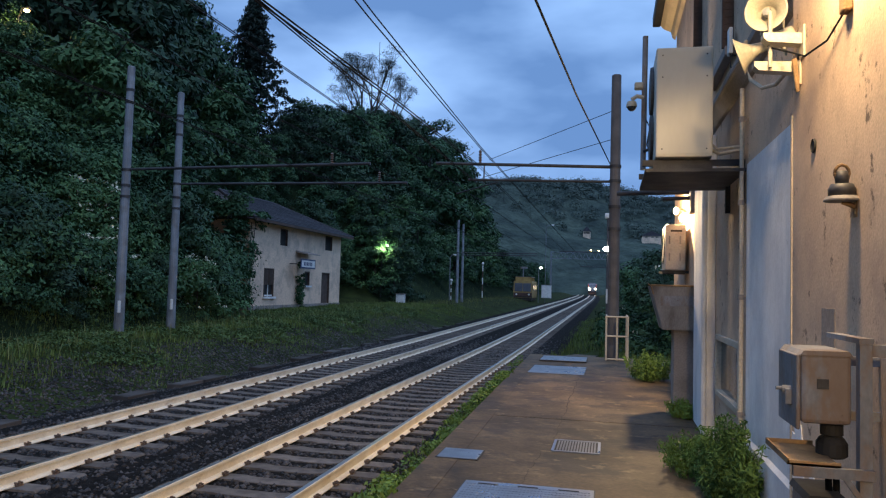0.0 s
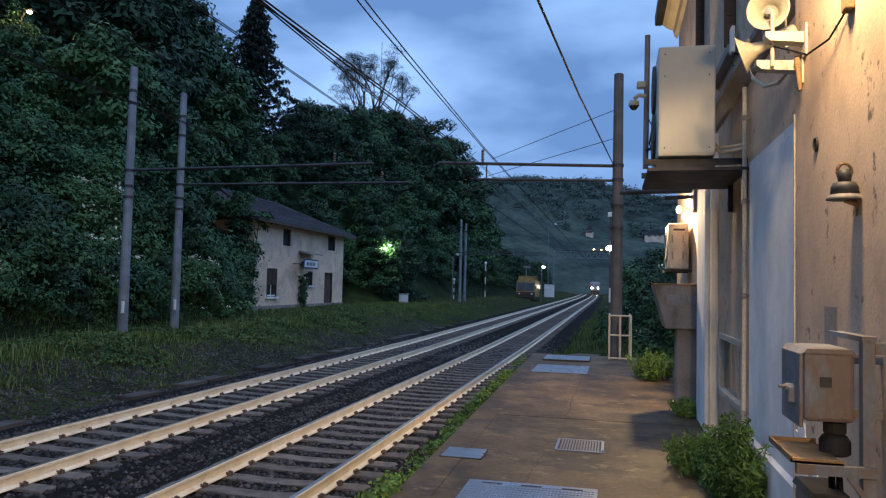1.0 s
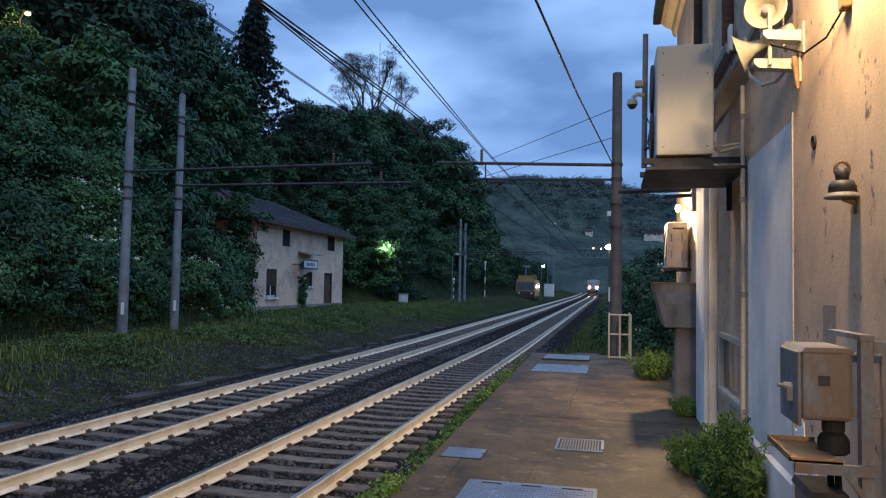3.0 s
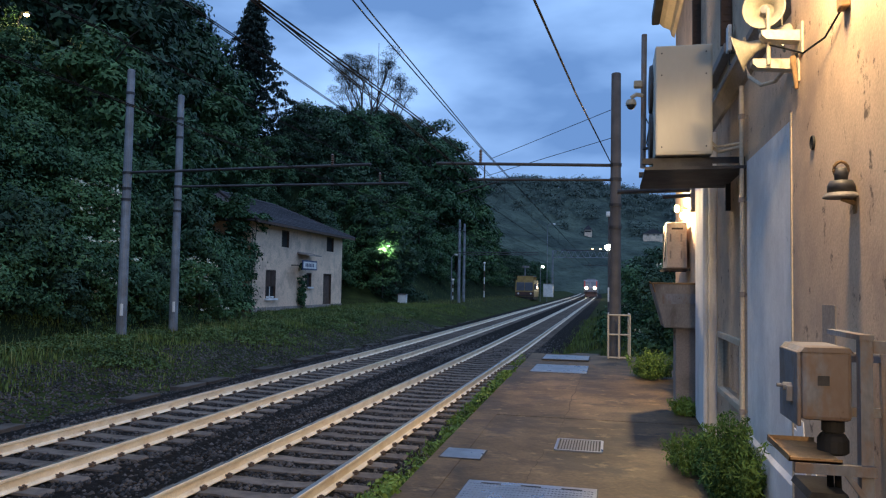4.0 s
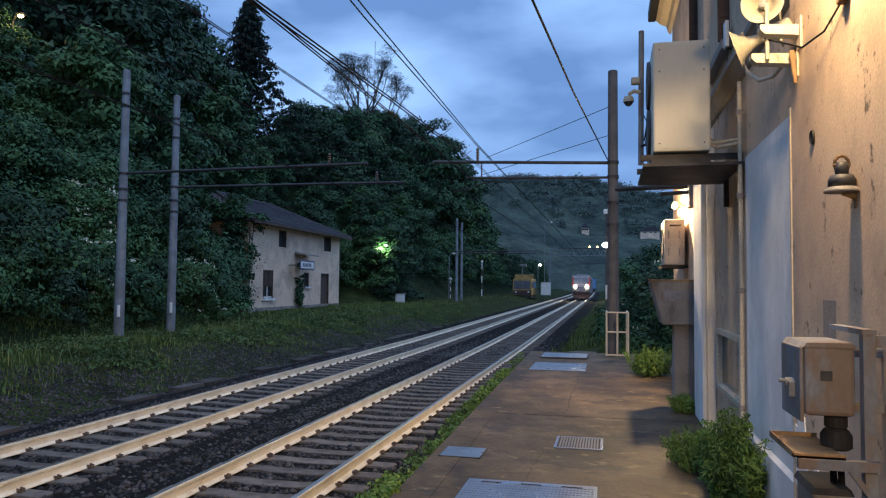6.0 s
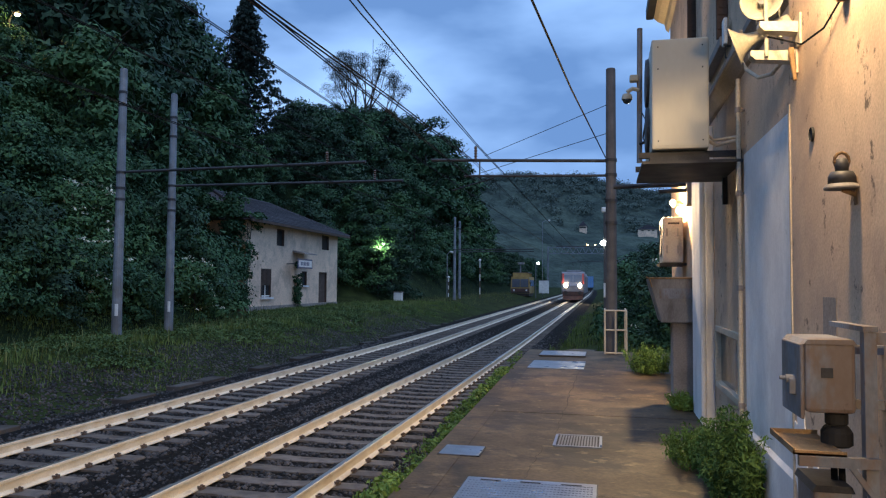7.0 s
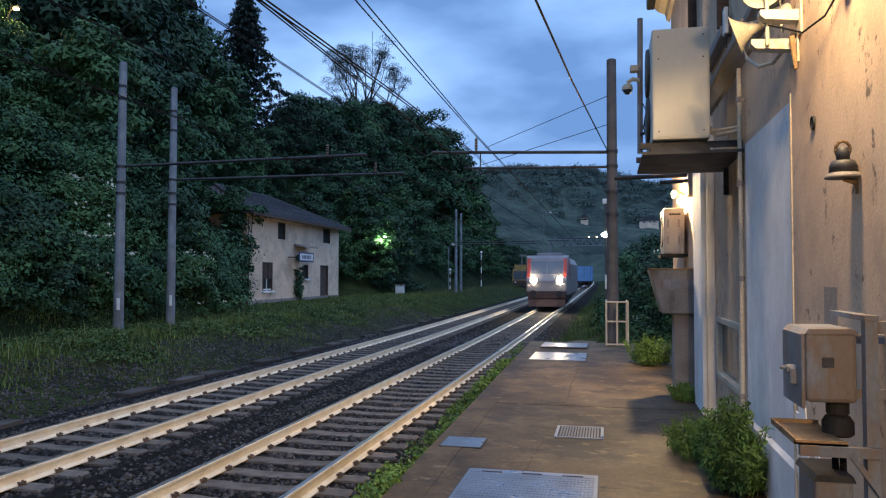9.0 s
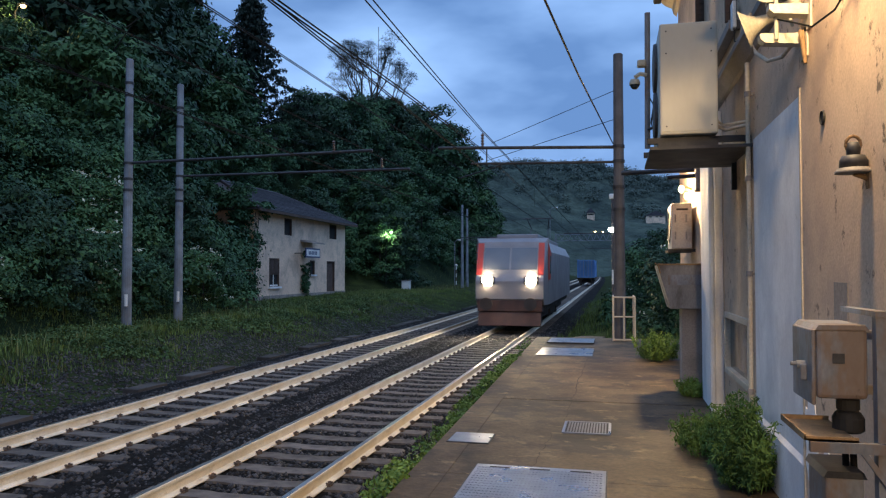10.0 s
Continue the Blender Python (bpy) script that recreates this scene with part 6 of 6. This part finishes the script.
def equipment_frame():
    """Grey junction box, rusty tray and the angle-iron frame that carries them."""
    th = empty("junction_box", "dented grey steel junction box with a latch, stained with rust", "junction box", pose(0, 0, 0))
    bm = B()
    box(bm, 0.78, 0.973, 3.31, 3.66, 1.80, 2.088, 0.018)
    part("case", bm, M_GREYBOX, th)
    bm = B()
    prism(bm, [(0.776, 2.080), (0.790, 2.099), (0.962, 2.101), (0.976, 2.080)], "y", 3.306, 3.664)
    part("lid", bm, M_GREYBOX, th, "grey lid with rust at its edges")
    bm = B()
    box(bm, 0.764, 0.78, 3.32, 3.65, 1.772, 2.08, 0.006)
    d = part("door", bm, M_GREYBOX, th)
    bm = B()
    tube(bm, (0.728, 3.42, 1.925), (0.77, 3.42, 1.925), 0.017, seg=10)
    box(bm, 0.738, 0.766, 3.395, 3.445, 1.862, 1.93, 0.006)
    tube(bm, (0.705, 3.42, 1.928), (0.73, 3.42, 1.928), 0.008, seg=8)
    part("latch", bm, M_GREYBOX, d)
    bm = B()
    box(bm, 0.84, 0.884, 3.304, 3.311, 1.945, 1.985)
    part("label_plate", bm, M_STEEL, th, "dark worn label plate")
    bm = B()
    lathe(bm, [(0.045, 0.0), (0.045, -0.055), (0.038, -0.06), (0.05, -0.07), (0.062, -0.09), (0.062, -0.14), (0.05, -0.15), (0.0, -0.15)], (0.925, 3.42, 1.80), seg=16)
    part("cable_gland", bm, M_DARK, th)
    bm = B()
    for dx in (0.0, 0.03):
        pipe(bm, [(0.92 + dx, 3.45, 1.6), (0.93 + dx, 3.45, 1.2), (0.95 + dx, 3.46, PZ)], 0.014, 8)
    part("cable", bm, M_WIRE, th)
    fr = empty("equipment_frame", "angle-iron frame with flaking grey paint fixed by the wall", "frame", pose(0, 0, 0))
    for x, y in ((0.968, 3.2),):
        bm = B()
        prism(bm, [(x, y), (x + 0.045, y), (x + 0.045, y + 0.008), (x + 0.008, y + 0.008), (x + 0.008, y + 0.05), (x, y + 0.05)], "z", PZ, 2.14)
        part("post", bm, M_GREYBOX, fr)
    bm = B()
    box(bm, 0.964, 1.017, 3.195, 3.66, 2.141, 2.162)
    box(bm, 1.016, NX, 3.205, 3.245, 2.09, 2.138)
    part("top_rail", bm, M_GREYBOX, fr)
    bm = B()
    box(bm, 0.72, 1.013, 3.168, 3.198, 1.615, 1.655)
    part("tray_rail", bm, M_GREYBOX, fr)
    bm = B()
    prism(bm, [(0.90, 1.615), (0.925, 1.615), (1.005, 1.50), (1.005, 1.465)], "y", 3.170, 3.196)
    part("brace", bm, M_GREYBOX, fr)
    for z in (1.78, 2.02):
        bm = B()
        box(bm, 0.973, NX, 3.6, 3.63, z, z + 0.04)
        part("stay", bm, M_GREYBOX, fr)
    tr = empty("rusty_tray", "shallow rusted steel tray on the frame", "tray", pose(0, 0, 0))
    bm = B()
    box(bm, 0.70, 0.895, 3.18, 3.60, 1.657, 1.664)
    box(bm, 0.70, 0.707, 3.18, 3.60, 1.657, 1.682)
    box(bm, 0.70, 0.895, 3.18, 3.187, 1.657, 1.674)
    box(bm, 0.70, 0.895, 3.593, 3.60, 1.657, 1.682)
    part("pan", bm, M_RUST, tr)
    lb = empty("meter_box", "low grey steel box under the tray, scuffed and rusty", "junction box", pose(0, 0, 0))
    bm = B()
    box(bm, 0.815, 0.96, 3.34, 3.62, 1.16, 1.485, 0.015)
    part("case", bm, M_GREYBOX, lb)
    bm = B()
    prism(bm, [(0.805, 1.478), (0.82, 1.505), (0.955, 1.505), (0.967, 1.478)], "y", 3.33, 3.63)
    part("lid", bm, M_STEEL, lb, "dark rusted lid")
    bm = B()
    for x in (0.84, 0.93):
        tube(bm, (x, 3.48, PZ), (x, 3.48, 1.165), 0.014, seg=8)
    part("leg", bm, M_RUST, lb)
    # whitewash left on the lower wall, in flaking patches
    rg = random.Random(23)
    for yc, zc, ry, rz in ((5.02, 1.28, 0.16, 0.36), (4.72, 1.02, 0.22, 0.30), (4.45, 0.85, 0.2, 0.22), (5.03, 0.80, 0.15, 0.22)):
        fp = empty("whitewash_patch", "ragged flake of old whitewash on the lower wall", "patch", pose(0, 0, 0), group="whitewash flakes")
        bm = B()
        ring = []
        for k in range(26):
            a, q = 2 * math.pi * k / 26, rg.uniform(0.65, 1.1)
            ring.append((yc + ry * q * math.cos(a), zc + rz * q * math.sin(a)))
        prism(bm, [(min(p, 5.19), max(q, 0.56)) for p, q in ring], "x", NX - 0.006, NX + 0.004)
        part("flake", bm, M_LIME, fp)
    # pale patch, hole and cables on the wall
    pt = empty("wall_patch", "grey cement patch on the render", "patch", pose(0, 0, 0))
    bm = B()
    box(bm, NX - 0.005, NX + 0.002, 4.26, 4.50, 2.05, 2.26)
    part("cement", bm, M_GREYTRIM, pt)
    hl = empty("wall_socket", "small round hole with a pale lip in the render", "hole", pose(0, 0, 0))
    # dark disc carries the shade inside the hole
    bm = B()
    lathe(bm, [(0.0, 0.004), (0.034, 0.005), (0.04, 0.012), (0.044, 0.0)], (NX - 0.003, 4.66, 3.21), (-1, 0, 0), 18)
    part("rim", bm, M_DARK, hl)
    cb = empty("wall_cable", "drooping cream cable on the wall below the loudspeakers", "cable", pose(0, 0, 0))
    bm = B()
    pipe(bm, [(1.06, 6.3, 4.40), (1.06, 6.3, 4.2), (1.09, 6.25, 4.06), (1.15, 6.1, 3.95), (1.21, 5.9, 3.92), (1.25, 5.7, 3.97), (1.26, 5.55, 4.02)], 0.016, 8)
    part("sheath", bm, M_TRIM, cb)
    cb2 = empty("wall_cable", "thin dark cable running along the wall to the lamp", "cable", pose(0, 0, 0))
    bm = B()
    pipe(bm, [(NX - 0.01, 4.0, 3.80), (NX - 0.03, 4.3, 3.72), (1.10, 4.6, 3.73), (1.06, 4.85, 3.84), (0.99, 4.98, 3.91), (0.96, 5.03, 3.96)], 0.006, 6)
    part("sheath", bm, M_WIRE, cb2)
    bx = empty("cable_outlet", "small rusty outlet box on the wall", "outlet box", pose(0, 0, 0))
    bm = B()
    box(bm, NX - 0.045, NX, 3.95, 4.04, 3.76, 3.88, 0.01)
    part("case", bm, M_RUST, bx)
    fl = empty("wall_floodlight", "small white flat antenna box on the upper wall", "antenna", pose(0, 0, 0))
    bm = B()
    box(bm, 1.20, 1.24, 8.1, 8.24, 4.87, 5.15, 0.008)
    part("case", bm, M_WHITE, fl)
    bm = B()
    box(bm, 1.235, WX, 8.12, 8.2, 4.86, 4.95)
    pipe(bm, [(1.22, 8.15, 4.87), (1.22, 8.12, 4.72), (1.26, 8.05, 4.70)], 0.008, 6)
    part("mount", bm, M_STEEL, fl)


def mast_guard():
    th = empty("mast_guard", "pale galvanised tube guard round the mast foot", "guard rail", pose(0.22, 19.5, PZ))
    for x in (-0.27, 0.0, 0.27):
        bm = B()
        tube(bm, (x, 0, 0), (x, 0, 1.12), 0.025, seg=8)
        part("upright", bm, M_TRIM, th)
    for z in (0.03, 0.62, 1.12):
        bm = B()
        tube(bm, (-0.27, 0, z), (0.27, 0, z), 0.022, seg=8)
        part("rail", bm, M_TRIM, th)
    for s in (-0.27, 0.27):
        bm = B()
        tube(bm, (s, 0, 1.12), (s, 1.5, 1.12), 0.022, seg=8)
        part("side_rail", bm, M_TRIM, th)
        bm = B()
        tube(bm, (s, 1.5, 0), (s, 1.5, 1.12), 0.025, seg=8)
        part("upright", bm, M_TRIM, th)


# ---- lamps, posts and vehicles in the distance ----
def street_lamp(x, y, z0, z1, reach, mat_glow, label, size=0.16, lit=True, post=None):
    th = empty("street_lamp", label, "street lamp", pose(x, y, 0), group="street lamps")
    bm = B()
    pipe(bm, [(0, 0, z0 - 0.3), (0, 0, z1 - 0.3), (reach * 0.4, 0, z1 - 0.02), (reach, 0, z1)], 0.05, 8)
    part("post", bm, post or M_POLE, th)
    bm = B()
    box(bm, reach - 0.18, reach + 0.28, -0.13, 0.13, z1, z1 + 0.10, 0.03)
    hd = part("head", bm, M_WHITE if not lit else M_STEEL, th)
    bm = B()
    ball(bm, (reach + 0.05, 0, z1 - 0.03), size, 12, (1.1, 1, 0.75))
    part("lens", bm, mat_glow, hd)
    return th


def platform_lamp():
    """Two lanterns on a slim post behind the mast."""
    th = empty("platform_lamp", "slim dark post with a lit lantern behind the mast", "lamp post", pose(-0.05, 26, 0))
    bm = B()
    tube(bm, (0, 0, 0.0), (0, 0, 5.0), 0.05, seg=8)
    part("post", bm, M_POLED, th)
    bm = B()
    ball(bm, (-0.02, 0, 3.78), 0.12, 12, (1.25, 1, 0.75))
    part("lantern", bm, G_COOL, th, "glowing white lantern")
    bm = B()
    box(bm, -0.12, 0.12, -0.08, 0.08, 4.85, 5.02, 0.03)
    part("unlit_lantern", bm, M_WHITE, th, "white unlit lantern")
    bm = B()
    box(bm, -0.05, 0.05, -0.05, 0.05, 1.9, 2.4, 0.01)
    part("control_box", bm, M_WHITE, th)


def marker_post(x, y, z, h):
    th = empty("marker_post", "slim post banded red and white beside the line", "post", pose(x, y, z), group="marker posts")
    n = 6
    for i in range(n):
        bm = B()
        tube(bm, (0, 0, h * i / n), (0, 0, h * (i + 1) / n), 0.06, seg=8)
        part("band", bm, M_WHITE if i % 2 else M_SHUTTER, th)
    bm = B()
    ball(bm, (0, 0, h + 0.1), 0.15, 10)
    part("head", bm, M_WHITE, th)


def relay_cabinet(x, y, z, w, d, h, label):
    th = empty("relay_cabinet", label, "cabinet", pose(x, y, z))
    bm = B()
    box(bm, -w / 2, w / 2, -d / 2, d / 2, 0, h, 0.02)
    part("case", bm, M_WHITE, th)
    bm = B()
    box(bm, -w / 2 - 0.06, w / 2 + 0.06, -d / 2 - 0.06, d / 2 + 0.06, h, h + 0.08, 0.02)
    part("roof", bm, M_GREYBOX, th)
    bm = B()
    box(bm, -w / 2 + 0.08, w / 2 - 0.08, -d / 2 - 0.02, -d / 2, 0.1, h - 0.1)
    part("door", bm, M_WHITE, th)


def rail_vehicle():
    """Yellow works vehicle on the siding."""
    th = empty("works_vehicle", "yellow overhead-line works vehicle parked on a siding", "rail vehicle", pose(-12.8, 112, 0.25))
    bm = B()
    prism(bm, [(-1.4, 0.75), (1.4, 0.75), (1.45, 1.6), (1.35, 3.3), (-1.35, 3.3), (-1.45, 1.6)], "y", 0, 7.5)
    body = part("body", bm, M_YELLOW, th)
    for k in (-1, 1):
        bm = B()
        box(bm, min(0.03 * k, 1.24 * k), max(0.03 * k, 1.24 * k), -0.03, 0.02, 1.7, 2.95, 0.05)
        part("windscreen", bm, M_SCREEN, body)
        bm = B()
        tube(bm, (k * 0.95, -0.08, 1.25), (k * 0.95, 0.02, 1.25), 0.14, seg=12)
        part("lamp", bm, M_WHITE, body)
        bm = B()
        box(bm, k * 1.55 - 0.04, k * 1.55 + 0.04, -0.1, 0.05, 1.9, 2.5, 0.02)
        tube(bm, (k * 1.40, 0.0, 2.4), (k * 1.56, -0.05, 2.4), 0.02, seg=6)
        part("mirror", bm, M_LOCODK, body)
    bm = B()
    box(bm, -1.40, 1.40, -0.05, 0.02, 0.98, 1.52, 0.03)
    part("front_panel", bm, M_SKIRT, body, "dark red front panel")
    bm = B()
    for s in (-1, 1):
        box(bm, s * 1.445, s * 1.475, 0.5, 6.8, 1.85, 2.8)
        part("side_window", bm, M_SCREEN, body)
        bm = B()
    bm.free()
    bm = B()
    box(bm, -1.42, 1.42, -0.04, 0.1, 0.8, 1.0)
    part("bumper", bm, M_LOCODK, th)
    bm = B()
    box(bm, -1.3, 1.3, 0.1, 7.4, 0.35, 0.75)
    for y in (1.5, 6.0):
        for s in (-1, 1):
            tube(bm, (s * 0.68, y, 0.4), (s * 0.85, y, 0.4), 0.4, seg=16)
    part("underframe", bm, M_LOCODK, th)
    for k in range(4):
        bm = B()
        box(bm, -1.2, 1.2, 0.6 + k * 1.6, 0.66 + k * 1.6, 3.3, 3.95)
        part("roof_rail", bm, M_YELLOW, th)
    bm = B()
    box(bm, -1.2, 1.2, 0.6, 6.0, 3.9, 3.98)
    tube(bm, (-0.1, 1.2, 3.9), (-0.1, 1.2, 5.3), 0.10, seg=8)
    box(bm, -0.5, 0.5, 0.9, 1.5, 5.2, 5.5, 0.03)
    part("lift", bm, M_GREYBOX, th)
    sd = empty("siding_track", "short rusty siding under the works vehicle", "railway track", kind="structure")
    for s in (-0.75, 0.75):
        bm = B()
        box(bm, -12.8 + s - 0.035, -12.8 + s + 0.035, 98, 190, 0.05, 0.25)
        part("rail", bm, M_RAIL, sd)


def signal_gantry():
    th = empty("signal_gantry", "grey lattice gantry spanning the tracks", "gantry", pose(0, 150, 0.5))
    for x in (-11.5, 1.0):
        bm = B()
        box(bm, x - 0.15, x + 0.15, -0.15, 0.15, -0.5, 9.6)
        part("leg", bm, M_POLE, th)
    for z in (8.1, 9.4):
        bm = B()
        box(bm, -11.5, 1.0, -0.06, 0.06, z, z + 0.14)
        part("chord", bm, M_POLE, th)
    for i in range(10):
        bm = B()
        x = -11.5 + i * 1.25
        tube(bm, (x, 0, 8.17), (x + 0.625, 0, 9.47), 0.06, seg=6)
        tube(bm, (x + 0.625, 0, 9.47), (x + 1.25, 0, 8.17), 0.06, seg=6)
        part("lattice_bar", bm, M_POLE, th)


def far_house(x, y, z, w, h):
    th = empty("far_house", "small pale house among trees on the hillside", "house", pose(x, y, z), group="far houses")
    bm = B()
    box(bm, -w / 2, w / 2, 0, 8, -4, h)
    part("wall", bm, M_HOUSE, th)
    bm = B()
    prism(bm, [(-w / 2 - 0.4, h), (0, h + 2.2), (w / 2 + 0.4, h)], "y", -0.4, 8.4)
    part("roof", bm, M_SLATE, th, "dull dark tiled roof")
    for k in (-0.28, 0.05, 0.28):
        bm = B()
        box(bm, k * w - 0.5, k * w + 0.5, -0.05, 0.02, h * 0.4, h * 0.75)
        part("window", bm, M_DARK, th)


def build_far_things():
    street_lamp(-20.95, 66.2, 0.5, 6.1, 0.45, G_GREEN, "lit lamp among the leaves of a tree", 0.12, post=M_STEEL)
    street_lamp(-28.75, 30.2, 11.0, 15.45, 0.4, G_WARM, "lit yellow lamp among trees high on the slope", 0.13, post=M_STEEL)
    street_lamp(-17.3, 80, 0.9, 5.9, 0.5, M_WHITE, "unlit pale lamp post beside the grass", 0.15, lit=False)
    street_lamp(-10.1, 120, 0.5, 12.8, 1.0, M_WHITE, "tall slim lamp mast by the siding", 0.2, lit=False)
    street_lamp(-10.9, 117, 0.5, 5.8, 0.3, G_COOL, "lit lamp by the siding", 0.22)
    for x, z, s in ((-18.2, 22.2, 0.55), (-13.4, 22.3, 0.95)):
        street_lamp(x, 320, z - 14, z, 0.2, G_COOL, "bright distant street lamp", s)
    for x, z in ((-7.5, 18.6), (-4.5, 18.4)):
        street_lamp(x, 300, z - 12, z, 0.2, G_WARM, "dim distant street lamp", 0.3)
    marker_post(-13.6, 80, 0.5, 4.4)
    marker_post(-17.25, 80.6, 0.5, 2.5)
    relay_cabinet(-18.9, 66, 0.55, 0.75, 0.6, 0.95, "small white cabinet in the grass")
    relay_cabinet(-9.7, 118, 1.0, 1.5, 1.2, 2.0, "white equipment cabinet by the siding")
    rail_vehicle()
    signal_gantry()
    for x, y, z, w, h in ((-10.4, 345, 28.0, 3.2, 1.8), (18, 335, 26.0, 8, 1.2)):
        far_house(x, y, z, w, h)
    platform_lamp()


def build_wall_things():
    horn_speaker(1.01, 5.14, 4.18, (-0.35, -1.0, -0.10), "cream horn loudspeaker on the station wall, facing the platform")
    horn_speaker(0.97, 5.23, 3.99, (-0.9, 0.25, -0.3), "cream horn loudspeaker on the station wall, facing the track")
    speaker_bracket()
    unseen_lamp_copy(eaves_lamp())
    far_wall_lamp()
    second_condenser()
    hopper_post()
    cctv_mast()
    bell()
    equipment_frame()
    mast_guard()


# ---- put the place together ----
build_ground()
build_overhead()
build_house()
cover_plate(-1.72, -1.30, 7.55, 7.98)
cover_plate(-1.25, -0.10, 5.5, 6.72, handles=True)
cover_plate(-1.66, -0.48, 15.75, 17.3)
cover_plate(-1.64, -0.52, 18.4, 19.55, z=PZ + 0.03)
drain_grate(-0.58, -0.08, 8.25, 8.86)
build_station()
wall_clutter()
condenser()
make_tree_kinds()
build_hillside()
build_conifer()
build_bare_tree()
build_brambles()
build_edge_weeds()
build_distance()
build_grass()
weed_clump("tall_weeds", 1.03, 6.75, PZ, 0.28, 0.75, 0.80, 11000, 0.026, 61, "green leafy weeds growing at the foot of the wall")
weed_clump("tall_weeds", 0.85, 7.75, PZ, 0.4, 0.5, 0.40, 4500, 0.024, 63, "low green weeds at the foot of the wall")
weed_clump("tall_weeds", 0.80, 15.6, PZ, 0.5, 0.8, 0.62, 5000, 0.038, 62, "green leafy weeds at the platform back")
weed_clump("tall_weeds", 1.05, 11.1, PZ, 0.2, 0.25, 0.30, 900, 0.035, 64, "small weeds round the pillar foot")
build_wall_things()
build_far_things()
house_ivy()
build_cable_trough()
build_platform()
build_track()
motions()
